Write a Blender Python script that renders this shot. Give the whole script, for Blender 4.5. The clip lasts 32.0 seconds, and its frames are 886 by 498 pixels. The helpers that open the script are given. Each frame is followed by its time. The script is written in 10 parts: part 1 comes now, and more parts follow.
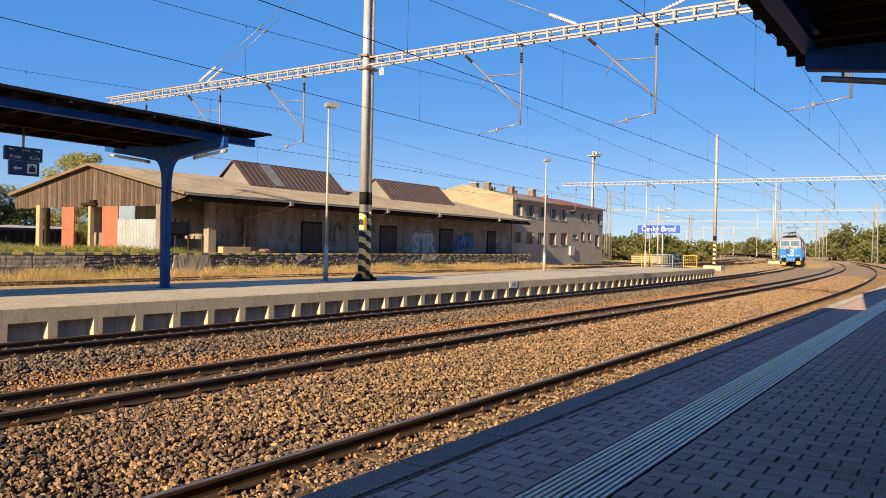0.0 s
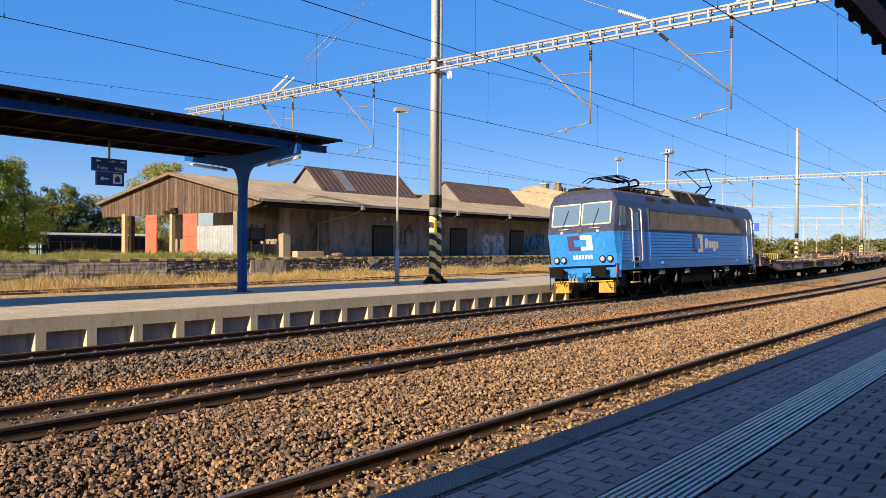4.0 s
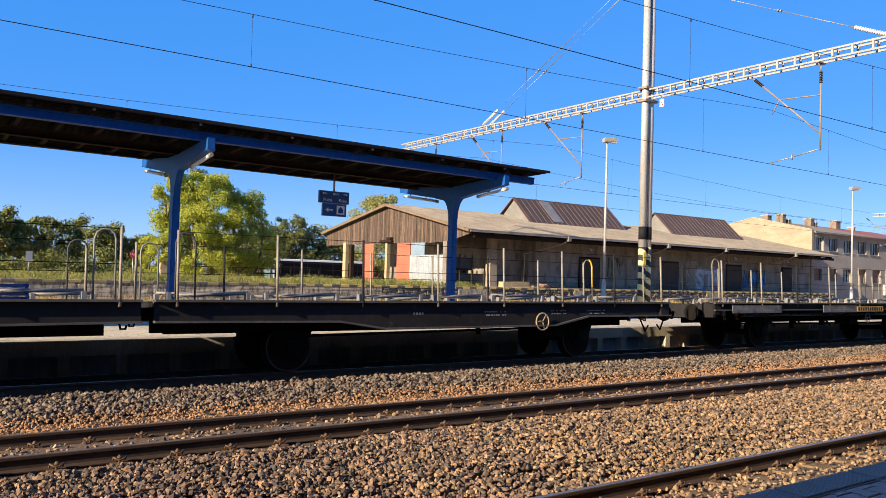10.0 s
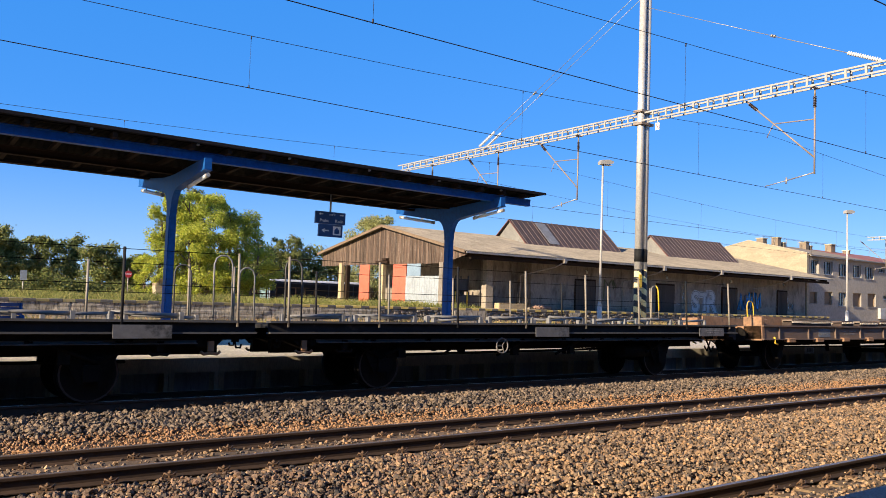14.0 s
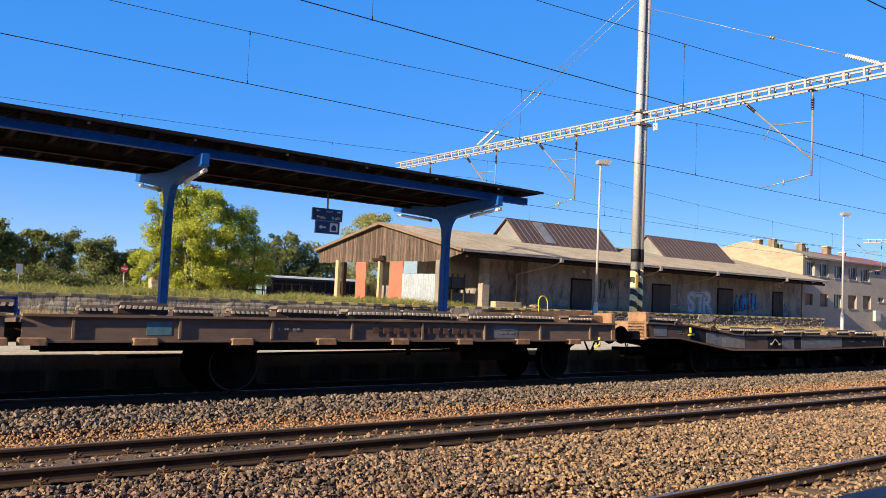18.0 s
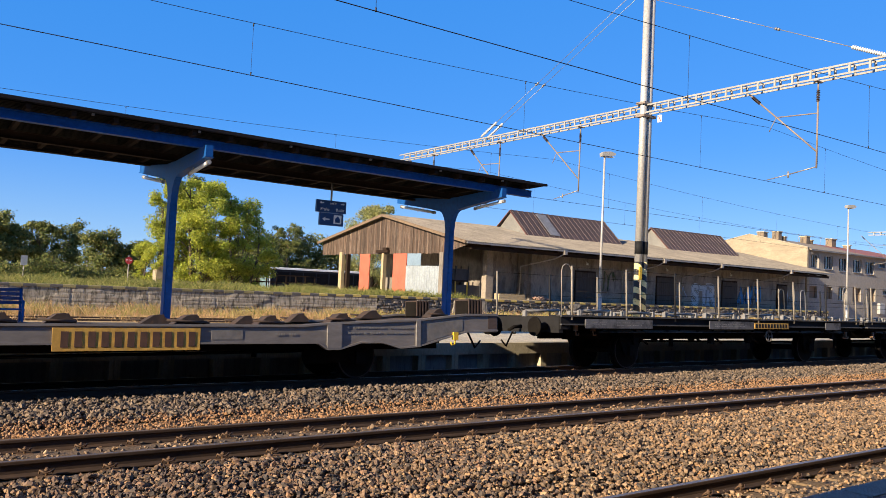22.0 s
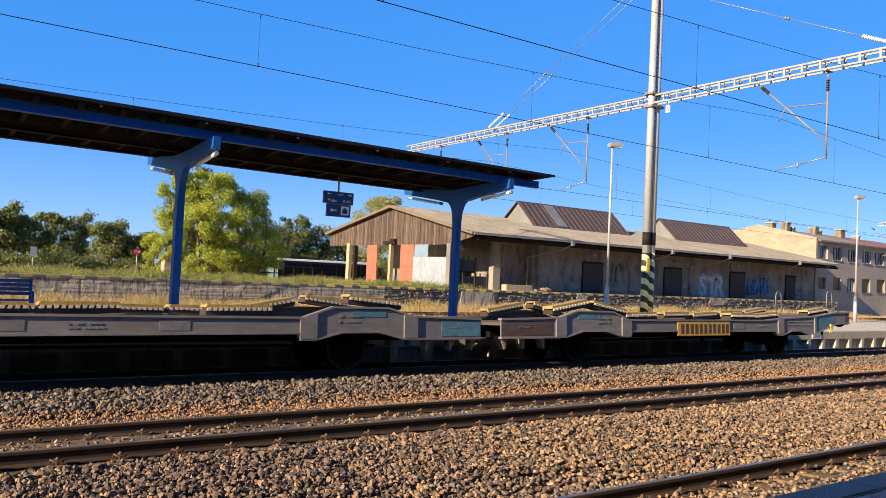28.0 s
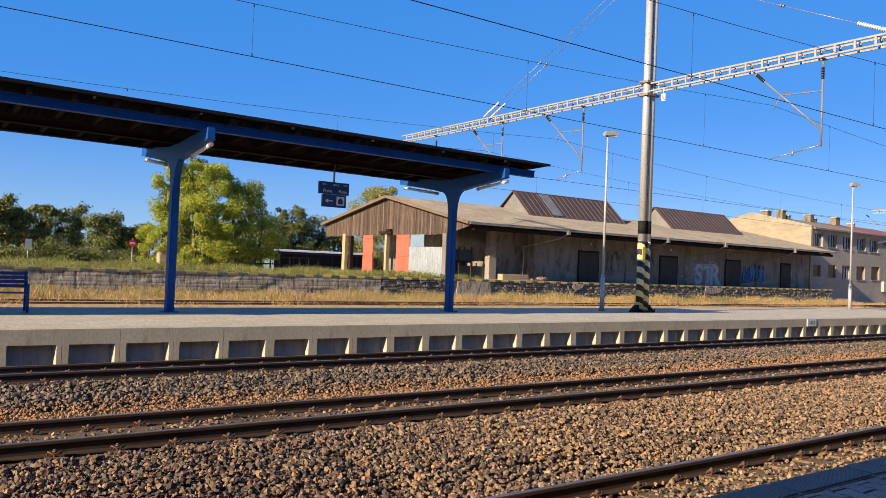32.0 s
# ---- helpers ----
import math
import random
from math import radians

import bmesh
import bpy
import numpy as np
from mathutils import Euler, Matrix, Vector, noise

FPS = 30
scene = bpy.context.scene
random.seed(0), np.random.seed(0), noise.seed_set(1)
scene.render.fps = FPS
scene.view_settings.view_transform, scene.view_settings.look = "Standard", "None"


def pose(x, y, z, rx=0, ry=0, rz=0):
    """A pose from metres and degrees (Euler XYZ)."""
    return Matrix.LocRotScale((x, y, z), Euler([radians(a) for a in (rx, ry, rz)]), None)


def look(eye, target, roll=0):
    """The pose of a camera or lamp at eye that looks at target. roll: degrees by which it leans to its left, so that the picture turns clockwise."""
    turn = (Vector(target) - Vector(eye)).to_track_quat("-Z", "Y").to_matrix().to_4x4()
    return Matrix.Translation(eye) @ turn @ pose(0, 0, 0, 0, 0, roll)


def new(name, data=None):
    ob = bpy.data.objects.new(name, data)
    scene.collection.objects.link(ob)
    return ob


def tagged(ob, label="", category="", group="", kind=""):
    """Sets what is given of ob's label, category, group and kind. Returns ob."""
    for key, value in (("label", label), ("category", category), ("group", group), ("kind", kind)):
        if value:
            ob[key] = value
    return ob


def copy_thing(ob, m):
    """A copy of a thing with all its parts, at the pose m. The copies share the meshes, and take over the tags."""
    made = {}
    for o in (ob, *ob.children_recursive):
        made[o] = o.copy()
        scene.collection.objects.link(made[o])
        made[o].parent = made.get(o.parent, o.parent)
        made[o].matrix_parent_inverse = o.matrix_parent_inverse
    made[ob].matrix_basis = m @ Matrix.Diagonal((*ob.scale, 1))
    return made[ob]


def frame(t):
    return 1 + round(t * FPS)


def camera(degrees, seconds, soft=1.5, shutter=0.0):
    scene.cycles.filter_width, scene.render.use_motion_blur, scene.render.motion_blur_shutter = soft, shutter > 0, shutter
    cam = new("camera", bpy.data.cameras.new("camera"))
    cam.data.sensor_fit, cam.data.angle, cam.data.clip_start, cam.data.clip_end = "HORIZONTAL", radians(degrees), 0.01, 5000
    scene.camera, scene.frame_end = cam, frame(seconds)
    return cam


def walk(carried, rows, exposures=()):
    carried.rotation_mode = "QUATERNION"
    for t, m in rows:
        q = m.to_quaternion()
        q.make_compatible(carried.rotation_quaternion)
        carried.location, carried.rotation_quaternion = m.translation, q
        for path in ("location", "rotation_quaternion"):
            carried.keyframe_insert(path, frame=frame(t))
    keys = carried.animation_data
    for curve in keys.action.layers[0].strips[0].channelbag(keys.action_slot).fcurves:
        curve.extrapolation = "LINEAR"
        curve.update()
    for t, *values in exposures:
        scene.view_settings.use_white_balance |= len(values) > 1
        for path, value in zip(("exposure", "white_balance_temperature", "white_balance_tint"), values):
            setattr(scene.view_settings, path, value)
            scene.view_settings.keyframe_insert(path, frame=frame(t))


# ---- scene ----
LENS = 59.85
CAM = (0.0, 0.0, 1.978)
cam = camera(LENS, 32.0, soft=0.5)
walk(cam, [(t, pose(*CAM, rx, ry, rz)) for t, rx, ry, rz in (
    (0.0, 89.72, -1.19, -55.82),
    (0.5, 89.72, -1.19, -55.76),
    (1.0, 89.72, -1.19, -55.76),
    (1.5, 89.72, -1.19, -55.72),
    (2.0, 89.72, -1.19, -55.67),
    (2.5, 89.73, -1.19, -55.60),
    (3.5, 89.79, -0.79, -53.02),
    (4.5, 89.93, -0.04, -45.72),
    (5.0, 90.27, 0.18, -38.59),
    (5.5, 90.67, 0.07, -35.99),
    (6.0, 90.90, -0.23, -35.43),
    (6.5, 91.06, -0.60, -35.27),
    (7.0, 91.20, -0.91, -35.31),
    (7.5, 91.35, -1.09, -35.29),
    (8.0, 91.45, -1.23, -35.22),
    (8.5, 91.52, -1.42, -35.19),
    (9.0, 91.58, -1.58, -35.23),
    (9.5, 91.66, -1.68, -35.29),
    (10.0, 91.83, -1.72, -35.38),
    (10.5, 92.14, -1.71, -35.49),
    (11.0, 92.53, -1.66, -35.58),
    (11.5, 92.83, -1.67, -35.63),
    (12.0, 93.04, -1.75, -35.64),
    (12.5, 93.21, -1.84, -35.64),
    (13.0, 93.33, -1.90, -35.66),
    (13.5, 93.39, -1.95, -35.68),
    (14.0, 93.42, -2.01, -35.69),
    (14.5, 93.48, -2.13, -35.73),
    (16.5, 93.38, -2.49, -36.01),
    (17.0, 93.36, -2.53, -35.98),
    (17.5, 93.32, -2.59, -35.96),
    (18.0, 93.28, -2.60, -35.96),
    (18.5, 93.24, -2.59, -35.94),
    (19.0, 93.20, -2.64, -35.92),
    (19.5, 93.14, -2.73, -35.88),
    (20.0, 93.07, -2.78, -35.82),
    (20.5, 92.98, -2.79, -35.77),
    (21.0, 92.89, -2.74, -35.76),
    (21.5, 92.79, -2.67, -35.74),
    (22.0, 92.68, -2.68, -35.69),
    (22.5, 92.58, -2.72, -35.61),
    (23.0, 92.50, -2.73, -35.55),
    (23.5, 92.43, -2.72, -35.49),
    (24.0, 92.37, -2.74, -35.40),
    (24.5, 92.35, -2.81, -35.28),
    (25.0, 92.33, -2.83, -35.18),
    (25.5, 92.29, -2.78, -35.13),
    (27.5, 92.07, -2.71, -35.05),
    (28.0, 91.99, -2.67, -35.15),
    (28.5, 91.89, -2.64, -35.21),
    (29.0, 91.79, -2.56, -35.25),
    (29.5, 91.70, -2.47, -35.29),
    (30.0, 91.60, -2.44, -35.33),
    (30.5, 91.50, -2.45, -35.36),
    (31.0, 91.41, -2.41, -35.39),
    (31.5, 91.32, -2.35, -35.41),
    (32.0, 91.25, -2.32, -35.44),
)], exposures=((0.0, 0.95, 7300, 10), (2.5, 0.95, 7300, 10), (5.0, 0.98, 6450, 10), (6.0, 1.15, 6450, 10), (9.0, 1.15, 6400, 10), (18.0, 1.09, 6300, 9), (22.0, 1.05, 6300, 9), (23.0, 1.04, 6300, 9), (25.0, 1.12, 6300, 9), (27.5, 1.13, 6320, 9), (29.0, 1.12, 6350, 10), (31.0, 0.91, 6350, 10), (32.0, 0.90, 6350, 10)))

# ---------------------------------------------------------------- light
SUN_ELEVATION, SUN_AZIMUTH = 21.0, 8.0     # degrees; the light travels along +x and a little towards +y
sky_world = bpy.data.worlds.new("clear_morning_sky")
scene.world = sky_world
sky_world.use_nodes = True
wn = sky_world.node_tree.nodes
sky_node = wn.new("ShaderNodeTexSky")
sky_node.sky_type = "NISHITA"
sky_node.sun_disc = False
sky_node.sun_elevation = radians(SUN_ELEVATION)
sky_node.sun_rotation = radians(270 - SUN_AZIMUTH)
sky_node.air_density, sky_node.dust_density, sky_node.ozone_density = 0.7, 0.0, 3.0
wn["Background"].inputs["Strength"].default_value = 0.085
# a deep clear blue dome that pales to haze at the horizon, the scattering model on top of it
sky_mix = wn.new("ShaderNodeMix")
sky_mix.data_type = "RGBA"
sky_mix.clamp_result = False
sky_mix.inputs[0].default_value = 0.27
dome = wn.new("ShaderNodeMix")
dome.data_type = "RGBA"
dome.clamp_result = False
dome.inputs[6].default_value = (2.05, 3.15, 4.45, 1)
dome.inputs[7].default_value = (0.14, 1.70, 5.40, 1)
sky_at = wn.new("ShaderNodeTexCoord")
sky_xyz = wn.new("ShaderNodeSeparateXYZ")
sky_rise = wn.new("ShaderNodeMapRange")
sky_rise.interpolation_type = "SMOOTHSTEP"
sky_rise.inputs[1].default_value, sky_rise.inputs[2].default_value = -0.10, 0.21
sl_ = sky_world.node_tree.links
sl_.new(sky_at.outputs["Generated"], sky_xyz.inputs[0])
sl_.new(sky_xyz.outputs["Z"], sky_rise.inputs[0])
sl_.new(sky_rise.outputs[0], dome.inputs[0])
sl_.new(dome.outputs[2], sky_mix.inputs[6])
sl_.new(sky_node.outputs[0], sky_mix.inputs[7])
# a clear sky deepens towards the zenith
zenith = wn.new("ShaderNodeMapRange")
zenith.interpolation_type = "SMOOTHSTEP"
zenith.inputs[1].default_value, zenith.inputs[2].default_value, zenith.inputs[3].default_value, zenith.inputs[4].default_value = 0.34, 0.95, 0.0, 0.85
deepen = wn.new("ShaderNodeMix")
deepen.data_type = "RGBA"
deepen.clamp_result = False
deepen.inputs[7].default_value = (0.82, 0.88, 1.75, 1)
sl_.new(sky_xyz.outputs["Z"], zenith.inputs[0])
sl_.new(zenith.outputs[0], deepen.inputs[0])
sl_.new(sky_mix.outputs[2], deepen.inputs[6])
sl_.new(deepen.outputs[2], wn["Background"].inputs[0])
sun = new("sun", bpy.data.lights.new("sun", "SUN"))
sun.data.energy, sun.data.angle, sun.data.color = 5.0, radians(0.55), (1.0, 0.81, 0.57)
a, e = radians(SUN_AZIMUTH), radians(SUN_ELEVATION)
sun.matrix_world = look((0, 0, 60), Vector((0, 0, 60)) + Vector((math.cos(a) * math.cos(e), math.sin(a) * math.cos(e), -math.sin(e))))

# ---------------------------------------------------------------- materials
MATS = {}


def nodes_of(name):
    m = bpy.data.materials.new(name)
    m.use_nodes = True
    return m, m.node_tree.nodes, m.node_tree.links, m.node_tree.nodes["Principled BSDF"]


def mix_rgb(n, l, fac, c1, c2, blend="MIX"):
    k = n.new("ShaderNodeMix")
    k.data_type, k.blend_type = "RGBA", blend
    for sock, v in ((0, fac), (6, c1), (7, c2)):
        if isinstance(v, bpy.types.NodeSocket):
            l.new(v, k.inputs[sock])
        else:
            k.inputs[sock].default_value = v if sock == 0 else (*v[:3], 1)
    return k.outputs[2]


def ramp_of(n, l, src, lo, hi):
    r = n.new("ShaderNodeMapRange")
    r.inputs[1].default_value, r.inputs[2].default_value = lo, hi
    l.new(src, r.inputs[0])
    return r.outputs[0]


def noise_of(n, l, vec, scale, detail=4.0, rough=0.6):
    k = n.new("ShaderNodeTexNoise")
    k.inputs["Scale"].default_value, k.inputs["Detail"].default_value, k.inputs["Roughness"].default_value = scale, detail, rough
    if vec is not None:
        l.new(vec, k.inputs["Vector"])
    return k.outputs[0]


def surf(name, c1, c2, rough=0.7, metal=0.0, big=1.2, fine=30.0, bump=0.25, stretch=(1, 1, 1), stain=None, stain_at=(0.55, 0.75), rand=0.0, spec=None):
    """A worn surface: two tones at a large and a fine scale, an optional stain, relief."""
    if name in MATS:
        return MATS[name]
    m, n, l, p = nodes_of(name)
    tc = n.new("ShaderNodeTexCoord")
    mp = n.new("ShaderNodeMapping")
    mp.inputs["Scale"].default_value = stretch
    l.new(tc.outputs["Object"], mp.inputs[0])
    v = mp.outputs[0]
    nb = noise_of(n, l, v, big, 5.0, 0.65)
    nf = noise_of(n, l, v, fine, 3.0, 0.6)
    base = mix_rgb(n, l, ramp_of(n, l, nb, 0.35, 0.65), c1, c2)
    dark = n.new("ShaderNodeMapRange")
    dark.inputs[1].default_value, dark.inputs[2].default_value, dark.inputs[3].default_value, dark.inputs[4].default_value = 0.3, 0.7, 0.78, 1.15
    l.new(nf, dark.inputs[0])
    val = n.new("ShaderNodeVectorMath")
    val.operation = "SCALE"
    l.new(base, val.inputs[0])
    l.new(dark.outputs[0], val.inputs["Scale"])
    col = val.outputs[0]
    if stain:
        ns = noise_of(n, l, v, big * 2.7, 6.0, 0.7)
        col = mix_rgb(n, l, ramp_of(n, l, ns, *stain_at), col, stain)
    if rand:
        oi = n.new("ShaderNodeObjectInfo")
        rr = n.new("ShaderNodeMapRange")
        rr.inputs[3].default_value, rr.inputs[4].default_value = 1 - rand, 1 + rand
        l.new(oi.outputs["Random"], rr.inputs[0])
        vs = n.new("ShaderNodeVectorMath")
        vs.operation = "SCALE"
        l.new(col, vs.inputs[0])
        l.new(rr.outputs[0], vs.inputs["Scale"])
        col = vs.outputs[0]
    l.new(col, p.inputs["Base Color"])
    rg = n.new("ShaderNodeMapRange")
    rg.inputs[3].default_value, rg.inputs[4].default_value = max(0.03, rough - 0.12), min(1.0, rough + 0.1)
    l.new(nf, rg.inputs[0])
    l.new(rg.outputs[0], p.inputs["Roughness"])
    p.inputs["Metallic"].default_value = metal
    if spec is not None:
        p.inputs["Specular IOR Level"].default_value = spec
    if bump:
        b = n.new("ShaderNodeBump")
        b.inputs["Strength"].default_value, b.inputs["Distance"].default_value = bump, 0.02
        l.new(nf, b.inputs["Height"])
        l.new(b.outputs[0], p.inputs["Normal"])
    MATS[name] = m
    return m


def island(name, cols, rough=0.9, fine=40.0, bump=0.3, spec=0.3, sheen=0.0, trans=0.0):
    """For joined small pieces: each loose piece takes its own tone."""
    m, n, l, p = nodes_of(name)
    g = n.new("ShaderNodeNewGeometry")
    r = n.new("ShaderNodeValToRGB")
    r.color_ramp.interpolation = "LINEAR"
    els = r.color_ramp.elements
    for i, c in enumerate(cols):
        at = i / (len(cols) - 1)
        el = els[0] if i == 0 else els[-1] if i == len(cols) - 1 else els.new(at)
        el.position, el.color = at, (*c, 1)
    l.new(g.outputs["Random Per Island"], r.inputs[0])
    tc = n.new("ShaderNodeTexCoord")
    nf = noise_of(n, l, tc.outputs["Object"], fine, 3.0)
    mr = n.new("ShaderNodeMapRange")
    mr.inputs[1].default_value, mr.inputs[2].default_value, mr.inputs[3].default_value, mr.inputs[4].default_value = 0.3, 0.7, 0.7, 1.25
    l.new(nf, mr.inputs[0])
    vs = n.new("ShaderNodeVectorMath")
    vs.operation = "SCALE"
    l.new(r.outputs[0], vs.inputs[0])
    l.new(mr.outputs[0], vs.inputs["Scale"])
    l.new(vs.outputs[0], p.inputs["Base Color"])
    p.inputs["Roughness"].default_value = rough
    p.inputs["Specular IOR Level"].default_value = spec
    if trans:
        t = n.new("ShaderNodeBsdfTranslucent")
        l.new(vs.outputs[0], t.inputs[0])
        mx = n.new("ShaderNodeMixShader")
        mx.inputs[0].default_value = trans
        l.new(p.outputs[0], mx.inputs[1])
        l.new(t.outputs[0], mx.inputs[2])
        l.new(mx.outputs[0], n["Material Output"].inputs[0])
    return m


def glass_of(name, tint=(0.5, 0.55, 0.58), rough=0.03):
    m, n, l, p = nodes_of(name)
    p.inputs["Base Color"].default_value = (*tint, 1)
    p.inputs["Roughness"].default_value = rough
    p.inputs["Specular IOR Level"].default_value = 0.9
    tc = n.new("ShaderNodeTexCoord")
    b = n.new("ShaderNodeBump")
    b.inputs["Strength"].default_value, b.inputs["Distance"].default_value = 0.02, 0.05
    l.new(noise_of(n, l, tc.outputs["Object"], 1.5, 1.0), b.inputs["Height"])
    l.new(b.outputs[0], p.inputs["Normal"])
    return m


def striped(name, c1, c2, per, slant, axis="x", rough=0.6):
    """Paint in two colours in slanting bands round an upright thing; per: metres, slant: rise per metre across."""
    m, n, l, p = nodes_of(name)
    tc = n.new("ShaderNodeTexCoord")
    sx = n.new("ShaderNodeSeparateXYZ")
    l.new(tc.outputs["Object"], sx.inputs[0])
    mul = n.new("ShaderNodeMath")
    mul.operation, mul.inputs[1].default_value = "MULTIPLY", slant
    l.new(sx.outputs["X" if axis == "x" else "Y"], mul.inputs[0])
    add = n.new("ShaderNodeMath")
    add.operation = "ADD"
    l.new(sx.outputs["Z" if slant != 1e-6 else "X"], add.inputs[0])
    l.new(mul.outputs[0], add.inputs[1])
    dv = n.new("ShaderNodeMath")
    dv.operation, dv.inputs[1].default_value = "DIVIDE", per
    l.new(add.outputs[0], dv.inputs[0])
    fr = n.new("ShaderNodeMath")
    fr.operation = "FRACT"
    l.new(dv.outputs[0], fr.inputs[0])
    gt = n.new("ShaderNodeMath")
    gt.operation, gt.inputs[1].default_value = "GREATER_THAN", 0.5
    l.new(fr.outputs[0], gt.inputs[0])
    col = mix_rgb(n, l, gt.outputs[0], c1, c2)
    nf = noise_of(n, l, tc.outputs["Object"], 9.0, 5.0, 0.7)
    col = mix_rgb(n, l, ramp_of(n, l, nf, 0.55, 0.8), col, (0.16, 0.14, 0.11))
    l.new(col, p.inputs["Base Color"])
    p.inputs["Roughness"].default_value = rough
    return m


M_STONE = island("ballast_stone", [(0.036, 0.034, 0.034), (0.30, 0.187, 0.100), (0.080, 0.070, 0.062), (0.44, 0.255, 0.122), (0.056, 0.049, 0.045), (0.36, 0.232, 0.130), (0.135, 0.104, 0.080), (0.45, 0.296, 0.168), (0.046, 0.043, 0.042), (0.23, 0.150, 0.086)], 0.85)
M_STONE_NEAR = island("dark_and_rusty_ballast", [(0.027, 0.027, 0.029), (0.225, 0.138, 0.086), (0.057, 0.052, 0.052), (0.33, 0.19, 0.11), (0.040, 0.037, 0.037), (0.098, 0.076, 0.065), (0.285, 0.182, 0.115), (0.034, 0.033, 0.034), (0.165, 0.106, 0.071)], 0.85)
M_STONE_DARK = island("grey_ballast_stone", [(0.034, 0.029, 0.026), (0.185, 0.135, 0.094), (0.062, 0.052, 0.045), (0.29, 0.205, 0.134), (0.098, 0.078, 0.062), (0.235, 0.174, 0.124), (0.044, 0.038, 0.034)], 0.85)
# lower stones are darkened so the gaps between the upper ones look shaded
M_STONE_UNDER = island("gap_shade_stone", [(0.035, 0.027, 0.022), (0.075, 0.05, 0.034), (0.05, 0.038, 0.03), (0.10, 0.062, 0.036)], 0.95, spec=0.1)
M_GRIT = island("rusty_chippings", [(0.27, 0.145, 0.07), (0.36, 0.195, 0.092), (0.19, 0.11, 0.06), (0.43, 0.26, 0.145)], 0.9)
M_STONE_TAN = island("dusty_tan_ballast", [(0.27, 0.175, 0.095), (0.36, 0.24, 0.135), (0.20, 0.135, 0.08), (0.42, 0.285, 0.165), (0.11, 0.085, 0.065), (0.31, 0.19, 0.10)], 0.9)
# near bed colour holds the shade between stones; the far bed has their mean tone
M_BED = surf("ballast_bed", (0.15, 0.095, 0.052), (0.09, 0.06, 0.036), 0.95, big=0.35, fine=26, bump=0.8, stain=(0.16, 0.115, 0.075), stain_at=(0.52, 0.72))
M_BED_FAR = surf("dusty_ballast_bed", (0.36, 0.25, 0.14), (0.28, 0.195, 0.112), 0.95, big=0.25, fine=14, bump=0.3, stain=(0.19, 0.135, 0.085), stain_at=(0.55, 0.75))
M_EARTH = surf("dry_ground", (0.50, 0.345, 0.165), (0.38, 0.27, 0.125), 0.95, big=0.15, fine=8, bump=0.8, stain=(0.40, 0.28, 0.14))
M_SLEEPER = surf("sleeper_concrete", (0.235, 0.165, 0.098), (0.165, 0.113, 0.068), 0.95, spec=0.1, big=3, fine=35, bump=0.5, stain=(0.13, 0.08, 0.044), rand=0.2)
M_RAIL = surf("rusty_rail_side", (0.036, 0.022, 0.015), (0.062, 0.035, 0.021), 0.8, metal=0.15, big=0.8, fine=25, bump=0.2, stretch=(0.3, 1, 1))
M_RAILHEAD = surf("polished_rail_head", (0.30, 0.245, 0.20), (0.22, 0.175, 0.14), 0.45, metal=0.65, big=0.6, fine=12, bump=0.05)
M_CLIP = surf("rusty_clip", (0.11, 0.065, 0.035), (0.16, 0.09, 0.05), 0.75, metal=0.2, big=6, fine=40)
M_PLAT = surf("platform_concrete", (0.49, 0.43, 0.31), (0.42, 0.365, 0.26), 0.9, big=0.8, fine=22, bump=0.1, stretch=(1.6, 1, 0.5), stain=(0.26, 0.225, 0.165), stain_at=(0.56, 0.8), rand=0.06)
M_PLATTOP = surf("platform_top_paving", (0.49, 0.45, 0.395), (0.42, 0.38, 0.33), 0.88, big=0.35, fine=6, bump=0.2)
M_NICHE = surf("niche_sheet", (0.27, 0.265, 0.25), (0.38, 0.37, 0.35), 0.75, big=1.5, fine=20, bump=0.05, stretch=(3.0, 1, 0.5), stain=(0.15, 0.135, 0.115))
M_PAVER = surf("grey_paver", (0.57, 0.41, 0.35), (0.45, 0.322, 0.276), 0.7, big=1.3, fine=60, bump=0.25, rand=0.16)
M_JOINT = surf("joint_sand", (0.05, 0.047, 0.044), (0.035, 0.033, 0.03), 0.98, big=3, fine=40)
M_EDGE = surf("ribbed_edge_slab", (0.37, 0.335, 0.305), (0.30, 0.27, 0.245), 0.75, big=1.5, fine=50, bump=0.3, rand=0.05)
M_GUIDE = surf("dark_guide_slab", (0.04, 0.038, 0.036), (0.03, 0.028, 0.027), 0.9, big=2, fine=40, rand=0.1)
M_TACT = surf("white_guide_rib", (0.92, 0.88, 0.80), (0.82, 0.78, 0.71), 0.3, spec=0.8, big=2, fine=40, rand=0.06)
M_TACT_Y = surf("cream_guide_rib", (0.93, 0.83, 0.58), (0.83, 0.74, 0.52), 0.3, spec=0.8, big=2, fine=40, rand=0.06)
M_BLUE = surf("blue_gloss_paint", (0.006, 0.068, 0.25), (0.009, 0.084, 0.30), 0.5, spec=0.25, big=1.0, fine=9, bump=0.03)
M_BLUE_PALE = surf("weathered_pale_blue_paint", (0.25, 0.36, 0.44), (0.32, 0.42, 0.48), 0.6, big=2.0, fine=12, bump=0.05)
M_TIMBER = surf("dark_brown_timber", (0.036, 0.021, 0.014), (0.022, 0.0145, 0.010), 0.9, spec=0.15, big=2, fine=25, stretch=(0.3, 1, 1))
# roof underside boards, their colour lowered to near-black to carry the shade
M_SOFFIT = surf("shade_dark_roof_boards", (0.007, 0.006, 0.0055), (0.011, 0.009, 0.008), 0.95, spec=0.08, big=1, fine=14)
M_ROOFEDGE = surf("dark_roofing_sheet", (0.014, 0.013, 0.016), (0.021, 0.019, 0.022), 0.9, spec=0.1, big=1, fine=15)
